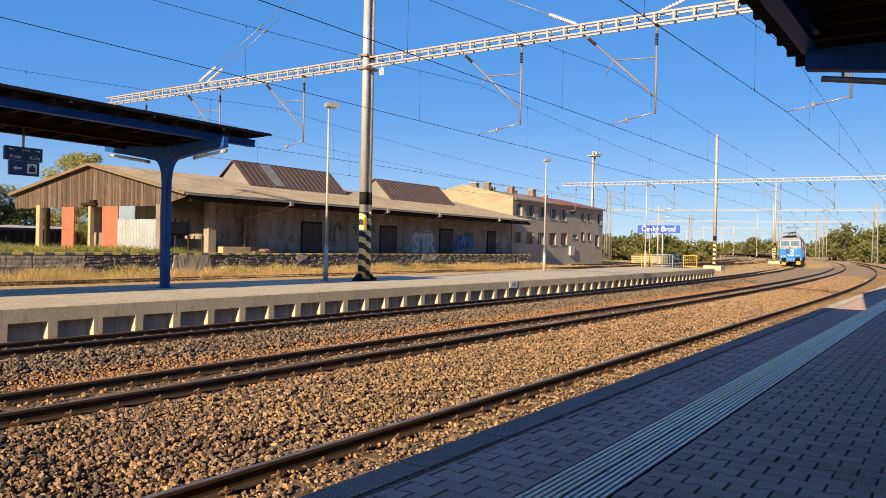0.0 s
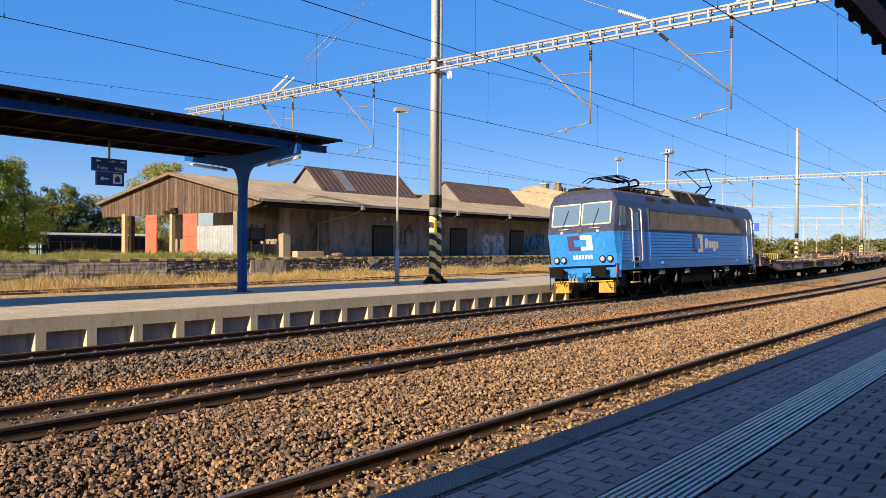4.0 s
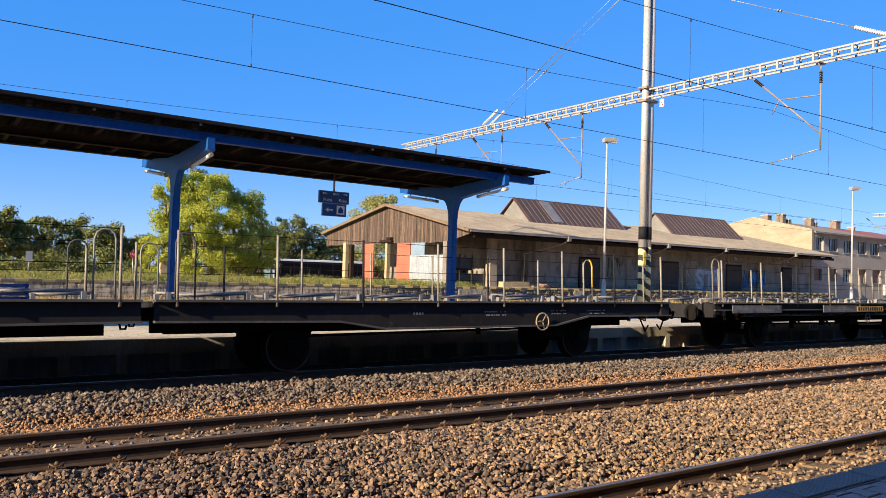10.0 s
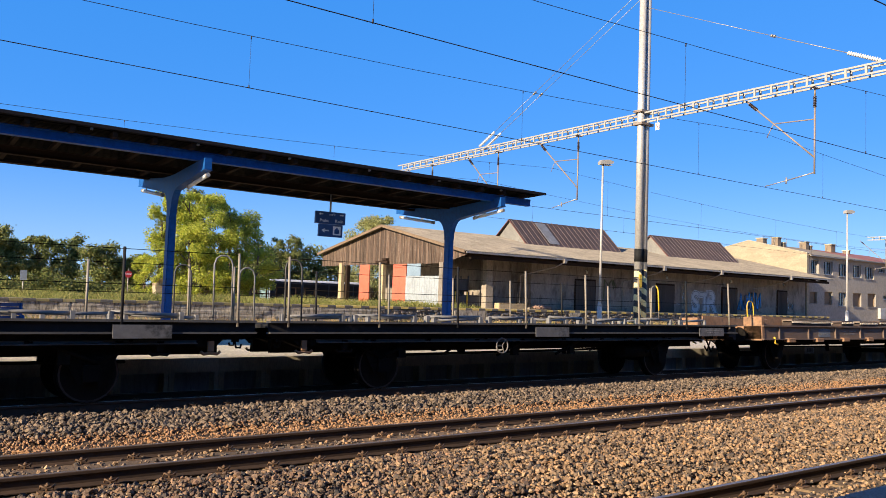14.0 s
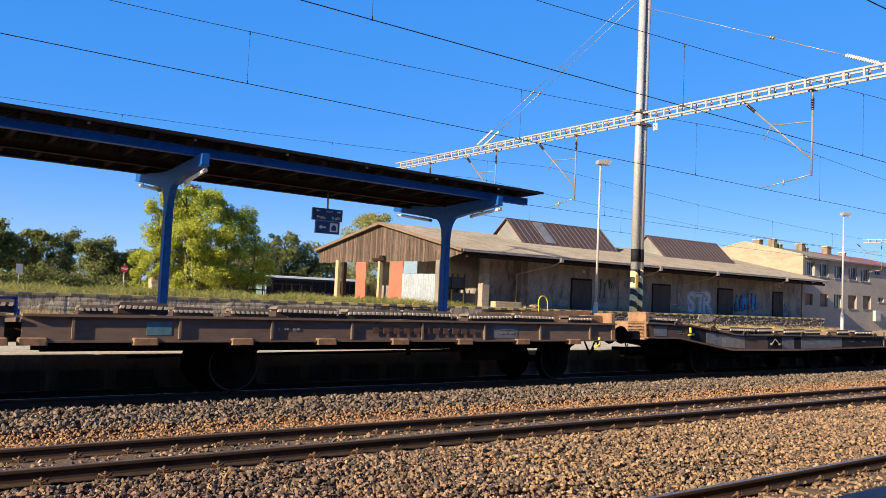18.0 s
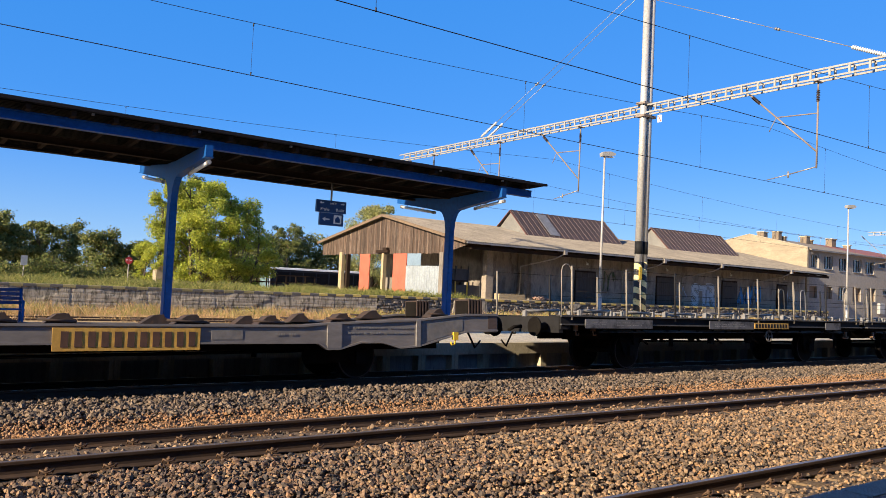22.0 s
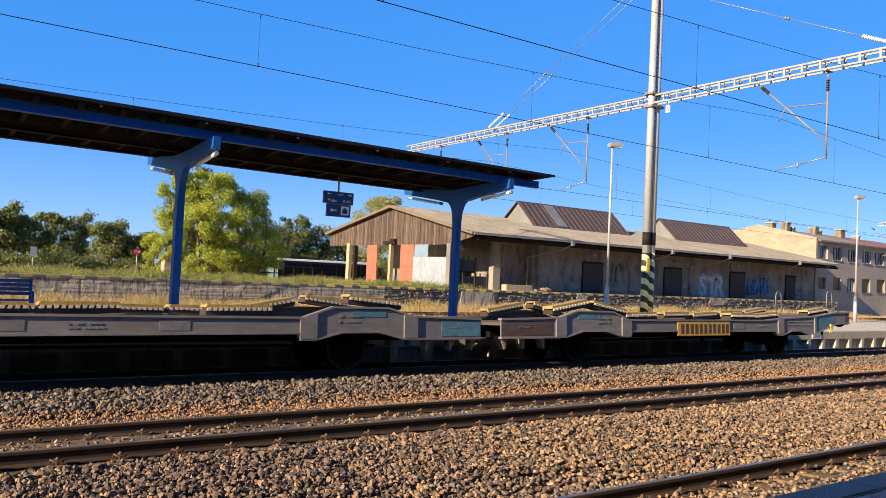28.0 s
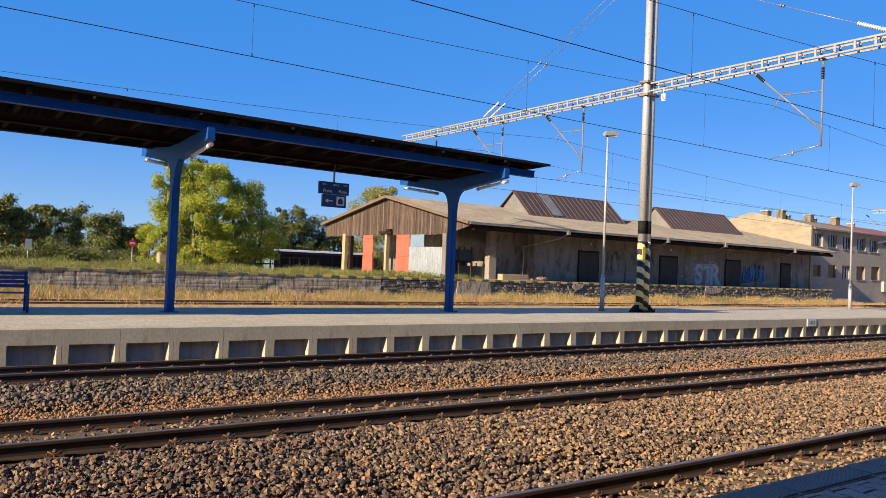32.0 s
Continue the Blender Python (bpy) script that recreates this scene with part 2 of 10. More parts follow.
M_MAST = surf("silver_painted_steel", (0.52, 0.50, 0.46), (0.44, 0.42, 0.39), 0.45, metal=0.25, big=1.3, fine=16, bump=0.05, stain=(0.30, 0.25, 0.19), stain_at=(0.66, 0.85))
M_BEAM = surf("pale_steel_beam", (0.36, 0.345, 0.315), (0.29, 0.275, 0.25), 0.6, metal=0.1, big=1.5, fine=16, bump=0.05, stain=(0.36, 0.25, 0.15), stain_at=(0.62, 0.85))
M_GALV = surf("galvanised_tube", (0.36, 0.33, 0.30), (0.28, 0.25, 0.22), 0.5, metal=0.45, big=3, fine=20, bump=0.05)
M_RUSTTUBE = surf("rusty_tube", (0.23, 0.175, 0.14), (0.30, 0.245, 0.20), 0.7, metal=0.2, big=2, fine=20)
M_INSUL = surf("brown_insulator", (0.05, 0.032, 0.026), (0.035, 0.024, 0.02), 0.3, big=5, fine=20, bump=0)
M_WIRE = surf("dark_copper_wire", (0.035, 0.028, 0.024), (0.05, 0.038, 0.03), 0.6, metal=0.5, big=3, fine=20, bump=0)
M_BLACK = surf("black_paint", (0.012, 0.012, 0.012), (0.02, 0.02, 0.02), 0.7, spec=0.15, big=3, fine=20)
M_YELLOW = surf("yellow_paint", (0.75, 0.48, 0.03), (0.62, 0.40, 0.04), 0.55, big=3, fine=20, stain=(0.3, 0.2, 0.06), stain_at=(0.62, 0.85))
M_STRIPES = striped("yellow_black_bands", (0.78, 0.64, 0.28), (0.02, 0.02, 0.02), 0.46, 0.55)
M_GLASS = glass_of("dark_window_glass", (0.03, 0.035, 0.04))
M_LAMP_WHITE = surf("white_plastic", (0.7, 0.7, 0.68), (0.62, 0.62, 0.6), 0.4, big=3, fine=20, bump=0)

# ---------------------------------------------------------------- mesh helpers


def part(name, bm, material, parent=None, label="", smooth=False):
    """Links a bmesh as one mesh object, under parent when given."""
    me = bpy.data.meshes.new(name)
    bm.to_mesh(me)
    bm.free()
    if smooth:
        me.polygons.foreach_set("use_smooth", [True] * len(me.polygons))
    for m in material if isinstance(material, (list, tuple)) else [material]:
        me.materials.append(m)
    ob = new(name, me)
    if parent is not None:
        ob.parent = parent
    return tagged(ob, label) if label else ob


def share(name, me, parent, m):
    """Another object on the same mesh."""
    ob = new(name, me)
    ob.parent = parent
    ob.matrix_basis = m
    return ob


def thing(name, label, category, group="", kind="", at=None):
    ob = new(name)
    ob.empty_display_size = 0.2
    if at is not None:
        ob.matrix_basis = at
    return tagged(ob, label, category, group, kind)


def box(bm, x0, x1, y0, y1, z0, z1, m=None, mat_index=0):
    vs = [Vector((x, y, z)) for z in (z0, z1) for y in (y0, y1) for x in (x0, x1)]
    if m is not None:
        vs = [m @ v for v in vs]
    v = [bm.verts.new(p) for p in vs]
    for f in ((0, 2, 3, 1), (4, 5, 7, 6), (0, 1, 5, 4), (2, 6, 7, 3), (0, 4, 6, 2), (1, 3, 7, 5)):
        bm.faces.new([v[i] for i in f]).material_index = mat_index


def cbox(bm, x0, x1, y0, y1, z0, z1, c=0.01, mat_index=0):
    """A box with chamfered upright and top edges."""
    c = min(c, (x1 - x0) / 3, (y1 - y0) / 3, (z1 - z0) / 3)
    rings = []
    for z, k in ((z0, 0), (z1 - c, 0), (z1, c)):
        a0, a1, b0, b1 = x0 + k, x1 - k, y0 + k, y1 - k
        rings.append([bm.verts.new(p) for p in ((a0 + c, b0, z), (a1 - c, b0, z), (a1, b0 + c, z), (a1, b1 - c, z), (a1 - c, b1, z), (a0 + c, b1, z), (a0, b1 - c, z), (a0, b0 + c, z))])
    for r0, r1 in zip(rings, rings[1:]):
        for i in range(8):
            bm.faces.new((r0[i], r0[(i + 1) % 8], r1[(i + 1) % 8], r1[i])).material_index = mat_index
    bm.faces.new(rings[0][::-1]).material_index = mat_index
    bm.faces.new(rings[-1]).material_index = mat_index


def rod(bm, p, q, r, n=8, r2=None, caps=True, mat_index=0):
    p, q = Vector(p), Vector(q)
    d = (q - p).normalized()
    u = d.orthogonal().normalized()
    w = d.cross(u)
    r2 = r if r2 is None else r2
    r0 = [bm.verts.new(p + (u * math.cos(2 * math.pi * i / n) + w * math.sin(2 * math.pi * i / n)) * r) for i in range(n)]
    r1 = [bm.verts.new(q + (u * math.cos(2 * math.pi * i / n) + w * math.sin(2 * math.pi * i / n)) * r2) for i in range(n)]
    for i in range(n):
        f = bm.faces.new((r0[i], r0[(i + 1) % n], r1[(i + 1) % n], r1[i]))
        f.smooth, f.material_index = True, mat_index
    if caps:
        bm.faces.new(r0[::-1]).material_index = mat_index
        bm.faces.new(r1).material_index = mat_index


def pipe(bm, pts, r, n=6):
    """One bent tube through the points."""
    pts = [Vector(p) for p in pts]
    u, rings = None, []
    for i, p in enumerate(pts):
        d = (pts[min(i + 1, len(pts) - 1)] - pts[max(i - 1, 0)]).normalized()
        u = d.orthogonal().normalized() if u is None else (u - d * u.dot(d)).normalized()
        w = d.cross(u)
        rings.append([bm.verts.new(p + (u * math.cos(2 * math.pi * k / n) + w * math.sin(2 * math.pi * k / n)) * r) for k in range(n)])
    for a, b in zip(rings, rings[1:]):
        for k in range(n):
            bm.faces.new((a[k], a[(k + 1) % n], b[(k + 1) % n], b[k])).smooth = True
    bm.faces.new(rings[0][::-1])
    bm.faces.new(rings[-1])


def prism(bm, prof, a, b, axis="y", mat_index=0):
    """Pushes an outline out along an axis: prof holds (x, z) for y, (y, z) for x, (x, y) for z."""
    def at(u, v, t):
        return (u, t, v) if axis == "y" else (t, u, v) if axis == "x" else (u, v, t)
    r0 = [bm.verts.new(at(u, v, a)) for u, v in prof]
    r1 = [bm.verts.new(at(u, v, b)) for u, v in prof]
    n = len(prof)
    for i in range(n):
        bm.faces.new((r0[i], r0[(i + 1) % n], r1[(i + 1) % n], r1[i])).material_index = mat_index
    bm.faces.new(r0[::-1]).material_index = mat_index
    bm.faces.new(r1).material_index = mat_index


def fixed(bm):
    bmesh.ops.recalc_face_normals(bm, faces=bm.faces)
    return bm


def numpy_mesh(name, verts, tris, material, label="", category="", parent=None, quads=False):
    k = 4 if quads else 3
    me = bpy.data.meshes.new(name)
    me.vertices.add(len(verts))
    me.vertices.foreach_set("co", np.ascontiguousarray(verts, dtype=np.float32).ravel())
    me.loops.add(len(tris) * k)
    me.loops.foreach_set("vertex_index", np.ascontiguousarray(tris, dtype=np.int32).ravel())
    me.polygons.add(len(tris))
    me.polygons.foreach_set("loop_start", np.arange(0, len(tris) * k, k, dtype=np.int32))
    me.update(calc_edges=True)
    me.shade_flat()
    me.materials.append(material)
    ob = new(name, me)
    if parent is not None:
        ob.parent = parent
    return tagged(ob, label, category, kind="stuff")


def writing(name, text, size, material, parent, m, label="", align="CENTER", fat=0.0):
    """Lettering as a thin mesh; m places its middle, letters upright in its x-y plane."""
    cu = bpy.data.curves.new(name, "FONT")
    cu.body, cu.size, cu.extrude, cu.align_x, cu.align_y = text, size, 0.002, align, "CENTER"
    cu.offset = fat
    tmp = bpy.data.objects.new(name + "_curve", cu)
    me = bpy.data.meshes.new_from_object(tmp)
    bpy.data.objects.remove(tmp)
    bpy.data.curves.remove(cu)
    me.materials.clear()
    me.materials.append(material)
    ob = new(name, me)
    ob.parent = parent
    ob.matrix_basis = m
    return tagged(ob, label) if label else ob


# ---------------------------------------------------------------- lines of the tracks
Y1, Y2, Y3 = 4.515, 9.438, 14.278
CANT = 0.087
BENDS = {1: (Y1, 30.0, 804.9), 2: (Y2, 30.0, 800.0), 3: (Y3, 22.0, 760.0)}


def along(k, s, off=0.0):
    """The point s metres along track k, off metres to its far side, and the heading there."""
    y0, x0, r = BENDS[k]
    if s <= x0:
        return s, y0 + off, 0.0
    t = (s - x0) / r
    return x0 + (r - off) * math.sin(t), y0 + r - (r - off) * math.cos(t), t


def stations(lo, hi, bend):
    out = [lo, min(bend, hi)]
    s = bend
    while s < hi:
        s += 6.0
        out.append(s)
    return out

# ---------------------------------------------------------------- ground
def grid_sheet(name, xs, ys, height, material, label, category="ground"):
    bm = bmesh.new()
    v = [[bm.verts.new((x, y, height(x, y))) for y in ys] for x in xs]
    for i in range(len(xs) - 1):
        for j in range(len(ys) - 1):
            bm.faces.new((v[i][j], v[i + 1][j], v[i + 1][j + 1], v[i][j + 1]))
    return tagged(part(name, bm, material, smooth=True), label, category, kind="structure")


def land(x, y):
    """Height of the open ground: low bed of the tracks, a grassy bank behind the loading ramp, flat beyond."""
    h = -0.30
    if y > 16.2:
        k = min(1.0, (y - 16.2) / 5.0)
        h = -0.30 + 0.42 * k
    if x > 60 and y > 14:
        h = min(h, -0.30 + 0.30 * min(1, (y - 14) / 8 if y < 60 else 1))
    return h + 0.03 * noise.noise((x * 0.15, y * 0.15, 0))


xs = [-1500, -500, -200, -100] + list(range(-60, 130, 3)) + [150, 180, 220, 300, 500, 900, 1500, 2500]
ys = [-1500, -300, -60, -12, 0] + [2 + i for i in range(0, 34)] + [38, 42, 46, 50, 60, 80, 110, 160, 260, 500, 1000, 2500]
grid_sheet("ground", xs, ys, land, M_EARTH, "dry sandy ground with patches of straw and weeds")

# ballast bed under the three main tracks
bm = bmesh.new()
prev = None
for s in [-120, -60, -20] + list(range(-6, 60, 2)) + list(range(60, 420, 8)):
    row = []
    x1, y1, h1 = along(1, s)
    x2, y2, h2 = along(2, s)
    x3, y3, h3 = along(3, s)
    for (px, py, ph), off, z in (((x1, y1, h1), -3.2, -0.27), ((x1, y1, h1), -1.3, -0.125), ((x1, y1, h1), 1.35, -0.24), ((x1, y1, h1), 1.9, -0.15), ((x1, y1, h1), 3.0, -0.11), ((x2, y2, h2), -1.25, -0.08), ((x2, y2, h2), 1.25, -0.23), ((x2, y2, h2), 1.9, -0.24),
                                 ((x3, y3, h3), -2.3, -0.20), ((x3, y3, h3), -1.3, -0.10), ((x3, y3, h3), 1.3, -0.24), ((x3, y3, h3), 2.6, -0.28)):
        row.append(bm.verts.new((px - off * math.sin(ph), py + off * math.cos(ph), z + 0.02 * noise.noise((px, py + off, 3)))))
    if s < 64:
        for j in (2, 3, 4, 5, 7, 8, 9):
            row[j].co.z -= 0.035
    if prev:
        for j in range(len(row) - 1):
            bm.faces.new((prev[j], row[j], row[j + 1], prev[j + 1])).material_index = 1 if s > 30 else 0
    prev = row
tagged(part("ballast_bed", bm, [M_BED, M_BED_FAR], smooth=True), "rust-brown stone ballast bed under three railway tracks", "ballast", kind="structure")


def bed_height(y):
    pts = ((1.3, -.27), (3.2, -.125), (5.865, -.24), (6.415, -.15), (7.5, -.11), (8.19, -.112), (10.69, -.235), (11.34, -.255), (11.98, -.20), (12.98, -.13), (15.58, -.24), (16.9, -.28))
    return np.interp(y, [p[0] for p in pts], [p[1] for p in pts])


def stones(name, n, x0, x1, y0, y1, size, material, label, seed, power=1.0, sink=0.25, lift=0.0, relief=1.0):
    """Broken stones strewn over a stretch of the bed, thinning out with x."""
    rng = np.random.default_rng(seed)
    x = x0 + (x1 - x0) * rng.random(n) ** power
    y = y0 + (y1 - y0) * rng.random(n)
    bend = np.where(x > 30, (np.maximum(x, 30) - 30) ** 2 / 1600.0, 0)
    base = np.array([(-0.8, -0.6, -0.6), (0.8, -0.6, -0.6), (0.8, 0.6, -0.6), (-0.8, 0.6, -0.6), (0.0, -0.78, 0.2), (0.92, 0.0, 0.2), (0.0, 0.78, 0.2), (-0.92, 0.0, 0.2), (0.0, 0.0, 0.66)])
    faces = np.array([(0, 1, 4), (1, 2, 5), (2, 3, 6), (3, 0, 7), (4, 1, 5), (5, 2, 6), (6, 3, 7), (7, 0, 4), (4, 5, 8), (5, 6, 8), (6, 7, 8), (7, 4, 8)])
    v = base[None] + 0.5 * (rng.random((n, 9, 3)) - 0.5)
    v = v * (size * (0.55 + 0.85 * rng.random((n, 1, 1)) ** 1.7)) * (1 + 0.5 * (rng.random((n, 1, 3)) - 0.5))
    turn, lean, way = 6.283 * rng.random(n), 0.75 * rng.random(n), 6.283 * rng.random(n)
    q = np.stack([np.cos(lean / 2), np.sin(lean / 2) * np.cos(way), np.sin(lean / 2) * np.sin(way), 0 * turn], -1)
    v = np.stack([v[..., 0] * np.cos(turn)[:, None] - v[..., 1] * np.sin(turn)[:, None], v[..., 0] * np.sin(turn)[:, None] + v[..., 1] * np.cos(turn)[:, None], v[..., 2]], -1)
    w, a, b, c = q.T
    rot = np.stack([1 - 2 * (b * b + c * c), 2 * (a * b - c * w), 2 * (a * c + b * w), 2 * (a * b + c * w), 1 - 2 * (a * a + c * c), 2 * (b * c - a * w), 2 * (a * c - b * w), 2 * (b * c + a * w), 1 - 2 * (a * a + b * b)], -1).reshape(n, 3, 3)
    v = np.einsum("nij,nkj->nki", rot, v)
    z = bed_height(y) + size * (0.5 - sink + relief * (rng.random(n) ** 1.5 * 1.9 - 0.75)) + 0.010 * np.sin(x * 1.7 + y * 2.3) * np.sin(y * 3.1 - x * 0.6) + lift
    v += np.stack([x, y + bend, z], -1)[:, None, :]
    t = (faces[None] + (np.arange(n) * len(base))[:, None, None]).reshape(-1, 3)
    return numpy_mesh(name, v.reshape(-1, 3), t, material, label, "ballast")


LOOSE, HEAPED, LOWER = "loose broken ballast stones, grey and rust-brown", "loose grey ballast stones heaped beside a track", "ballast stones in the lower layer, coloured dark as gap shade"
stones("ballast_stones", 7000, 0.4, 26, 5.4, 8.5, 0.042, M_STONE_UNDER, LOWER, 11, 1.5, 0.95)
stones("ballast_stones", 9000, 0.4, 6.0, 5.45, 8.3, 0.027, M_STONE_NEAR, LOOSE, 13, 1.0, -0.5, relief=1.6)
stones("ballast_stones", 13000, 4.0, 16, 5.45, 8.3, 0.027, M_STONE, LOOSE, 15, 1.1, -0.5, relief=1.6)
stones("ballast_stones", 30000, 0.4, 34, 5.45, 8.35, 0.027, M_STONE, LOOSE, 1, 1.45, 0.05, relief=1.4)
stones("ballast_stones", 8000, 30, 80, 5.45, 8.45, 0.038, M_STONE_TAN, LOOSE, 2, 1.5, 0.2)
stones("ballast_stones", 14000, 13, 44, 5.45, 8.5, 0.029, M_STONE_TAN, "dusty tan ballast stones", 14, 0.8, 0.0, relief=1.1)
stones("ballast_stones", 19000, 0.3, 45, 11.75, 13.25, 0.034, M_STONE_DARK, HEAPED, 3, 1.3, -0.3, relief=1.5)
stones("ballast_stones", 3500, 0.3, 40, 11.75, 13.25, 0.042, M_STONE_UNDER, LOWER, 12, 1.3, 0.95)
stones("ballast_stones", 8000, 0.3, 60, 12.1, 13.05, 0.037, M_STONE_DARK, HEAPED, 4, 1.3, -0.5, relief=1.4)
stones("ballast_chippings", 16000, 0.3, 55, 10.45, 12.0, 0.021, M_GRIT, "small rusty chippings between two tracks", 5, 1.4, -0.1, 0.035)
stones("ballast_stones", 6000, 0.3, 45, 8.7, 10.4, 0.026, M_STONE, "ballast stones between the rails", 6, 1.4, 0.35)
stones("ballast_stones", 8000, 1.5, 36, 3.9, 5.3, 0.024, M_STONE, "ballast stones between the rails", 7, 1.6, 0.3)
stones("ballast_stones", 2500, 0.3, 45, 13.6, 15.9, 0.032, M_STONE_DARK, "ballast stones between the rails", 8, 1.3, 0.3)
stones("ballast_stones", 4000, 0.3, 45, 13.1, 13.42, 0.026, M_STONE_DARK, HEAPED, 10, 1.3, 0.1)
stones("ballast_chippings", 5000, 6, 60, 5.4, 8.5, 0.020, M_GRIT, "small rusty chippings between two tracks", 9, 1.3, 0.0, 0.01)

# ---------------------------------------------------------------- tracks
def rail(k, side, lo, hi, parent, material=None):
    """One flat-bottomed rail along track k; side -1 is the near one, 1 the far one."""
    top = -side * CANT / 2
    prof = [(-0.07, -0.159), (-0.07, -0.149), (-0.012, -0.128), (-0.009, -0.045), (-0.036, -0.032), (-0.036, -0.006), (-0.028, 0.0), (0.028, 0.0), (0.036, -0.006), (0.036, -0.032), (0.009, -0.045), (0.012, -0.128), (0.07, -0.149), (0.07, -0.159)]
    bm = bmesh.new()
    rows = []
    for s in stations(lo, hi, BENDS[k][1]):
        row = []
        for o, z in prof:
            x, y, _ = along(k, s, side * 0.7525 + o)
            row.append(bm.verts.new((x, y, top + z)))
        rows.append(row)
    n = len(prof)
    for a, b in zip(rows, rows[1:]):
        for i in range(n):
            f = bm.faces.new((a[i], b[i], b[(i + 1) % n], a[(i + 1) % n]))
            f.material_index = 1 if i == 6 else 0
    return part("rail", fixed(bm), [M_RAIL, M_RAILHEAD], parent)


def sleeper_mesh():
    bm = bmesh.new()
    prism(bm, [(-1.3, -0.21), (1.3, -0.21), (1.3, -0.03), (1.22, 0.0), (0.42, 0.0), (0.36, -0.025), (-0.36, -0.025), (-0.42, 0.0), (-1.22, 0.0), (-1.3, -0.03)], -0.12, 0.12, "x")
    for v in bm.verts:
        if v.co.z < -0.1:
            v.co.x *= 1.15
    me = bpy.data.meshes.new("sleeper")
    fixed(bm).to_mesh(me)
    bm.free()
    me.materials.append(M_SLEEPER)
    return me


def clip_mesh():
    """A rib plate with two sprung clips and bolts, one on each side of the rail foot."""
    bm = bmesh.new()
    cbox(bm, -0.09, 0.09, -0.17, 0.17, 0.0, 0.016, 0.004)
    for sgn in (-1, 1):
        pipe(bm, [(-0.06, sgn * 0.075, 0.035), (-0.065, sgn * 0.12, 0.075), (-0.02, sgn * 0.14, 0.05), (0.02, sgn * 0.14, 0.05), (0.065, sgn * 0.12, 0.075), (0.06, sgn * 0.075, 0.035)], 0.010, 5)
        rod(bm, (0, sgn * 0.105, 0.01), (0, sgn * 0.105, 0.095), 0.013, 6)
        rod(bm, (0, sgn * 0.105, 0.06), (0, sgn * 0.105, 0.08), 0.024, 6)
    me = bpy.data.meshes.new("rail_clip")
    fixed(bm).to_mesh(me)
    bm.free()
    me.materials.append(M_CLIP)
    return me


SLEEPER, CLIP = sleeper_mesh(), clip_mesh()
tilt = math.degrees(CANT / 1.505)
for k, last in ((1, 430), (2, 430), (3, 430)):
    tr = thing("railway_track", "railway track of rusty flat-bottomed rails on concrete sleepers", "railway track", "main tracks", "structure")
    rail(k, -1, -120, last, tr)
    rail(k, 1, -120, last, tr)
    far_bm = bmesh.new()
    s, i = -1.0, 0
    while s < 200:
        x, y, h = along(k, s)
        m = Matrix.Translation((x, y, -0.172)) @ Matrix.Rotation(h, 4, "Z") @ Matrix.Rotation(-radians(tilt), 4, "X")
        if s < (42 if k == 1 else 34):
            share("sleeper", SLEEPER, tr, m)
            for side in (-1, 1):
                share("rail_clip", CLIP, tr, m @ Matrix.Translation((0, side * 0.7525, 0.0)))
        else:
            box(far_bm, -0.12, 0.12, -1.3, 1.3, -0.2, 0.0, m)
        s += 0.6
        i += 1
    part("sleepers_beyond", far_bm, M_SLEEPER, tr)

# ---------------------------------------------------------------- platform beside the camera
PLAT1, EDGE1 = 0.55, 3.045
near = thing("platform_near", "shaded railway platform paved with grey interlocking pavers", "platform", kind="structure")
bm = bmesh.new()
box(bm, -40, 96, -14, EDGE1 - 0.06, -0.3, PLAT1 - 0.03)
part("platform_bed", bm, M_JOINT, near)
# edge slabs with a finely ribbed top
bm = bmesh.new()
box(bm, 0.006, 0.994, EDGE1 - 0.26, EDGE1, PLAT1 - 0.16, PLAT1)
n_rib = 32
for i in range(n_rib):
    x = 0.02 + i * 0.96 / n_rib
    prism(bm, [(x, PLAT1 - 0.001), (x + 0.021, PLAT1 - 0.001), (x + 0.019, PLAT1 + 0.014), (x + 0.002, PLAT1 + 0.014)], EDGE1 - 0.245, EDGE1 - 0.01, "y")
slab = bpy.data.meshes.new("edge_slab")
bm.to_mesh(slab)
bm.free()
slab.materials.append(M_EDGE)
for i in range(-2, 62):
    share("edge_slab", slab, near, Matrix.Translation((i, 0, 0)))
bm = bmesh.new()
box(bm, -40, 96, EDGE1 - 0.28, EDGE1 - 0.1, -0.3, PLAT1 - 0.16)
part("platform_wall", bm, M_PLAT, near)
# bone-shaped interlocking pavers, their long side across the platform
PL, PW, PN = 0.248, 0.194, 0.146
STRIP0, STRIP1 = 1.672, 2.10
PITCH = (PW + PN) / 2


def paver_outline(k=1.0):
    a, b = PL * k / 2 - 0.0045, PW / 2 - 0.0045
    c = PN / 2 - 0.0045
    return [(b, -a), (b, -a * 0.62), (c, -a * 0.34), (c, a * 0.34), (b, a * 0.62), (b, a), (-b, a), (-b, a * 0.62), (-c, a * 0.34), (-c, -a * 0.34), (-b, -a * 0.62), (-b, -a)]


def paver_rings(cx, cy, k=1.0):
    return [[(cx + u * q, cy + v * q, z) for u, v in paver_outline(k)] for q, z in ((1.0, PLAT1 - 0.03), (1.0, PLAT1 - 0.007), (0.95, PLAT1))]


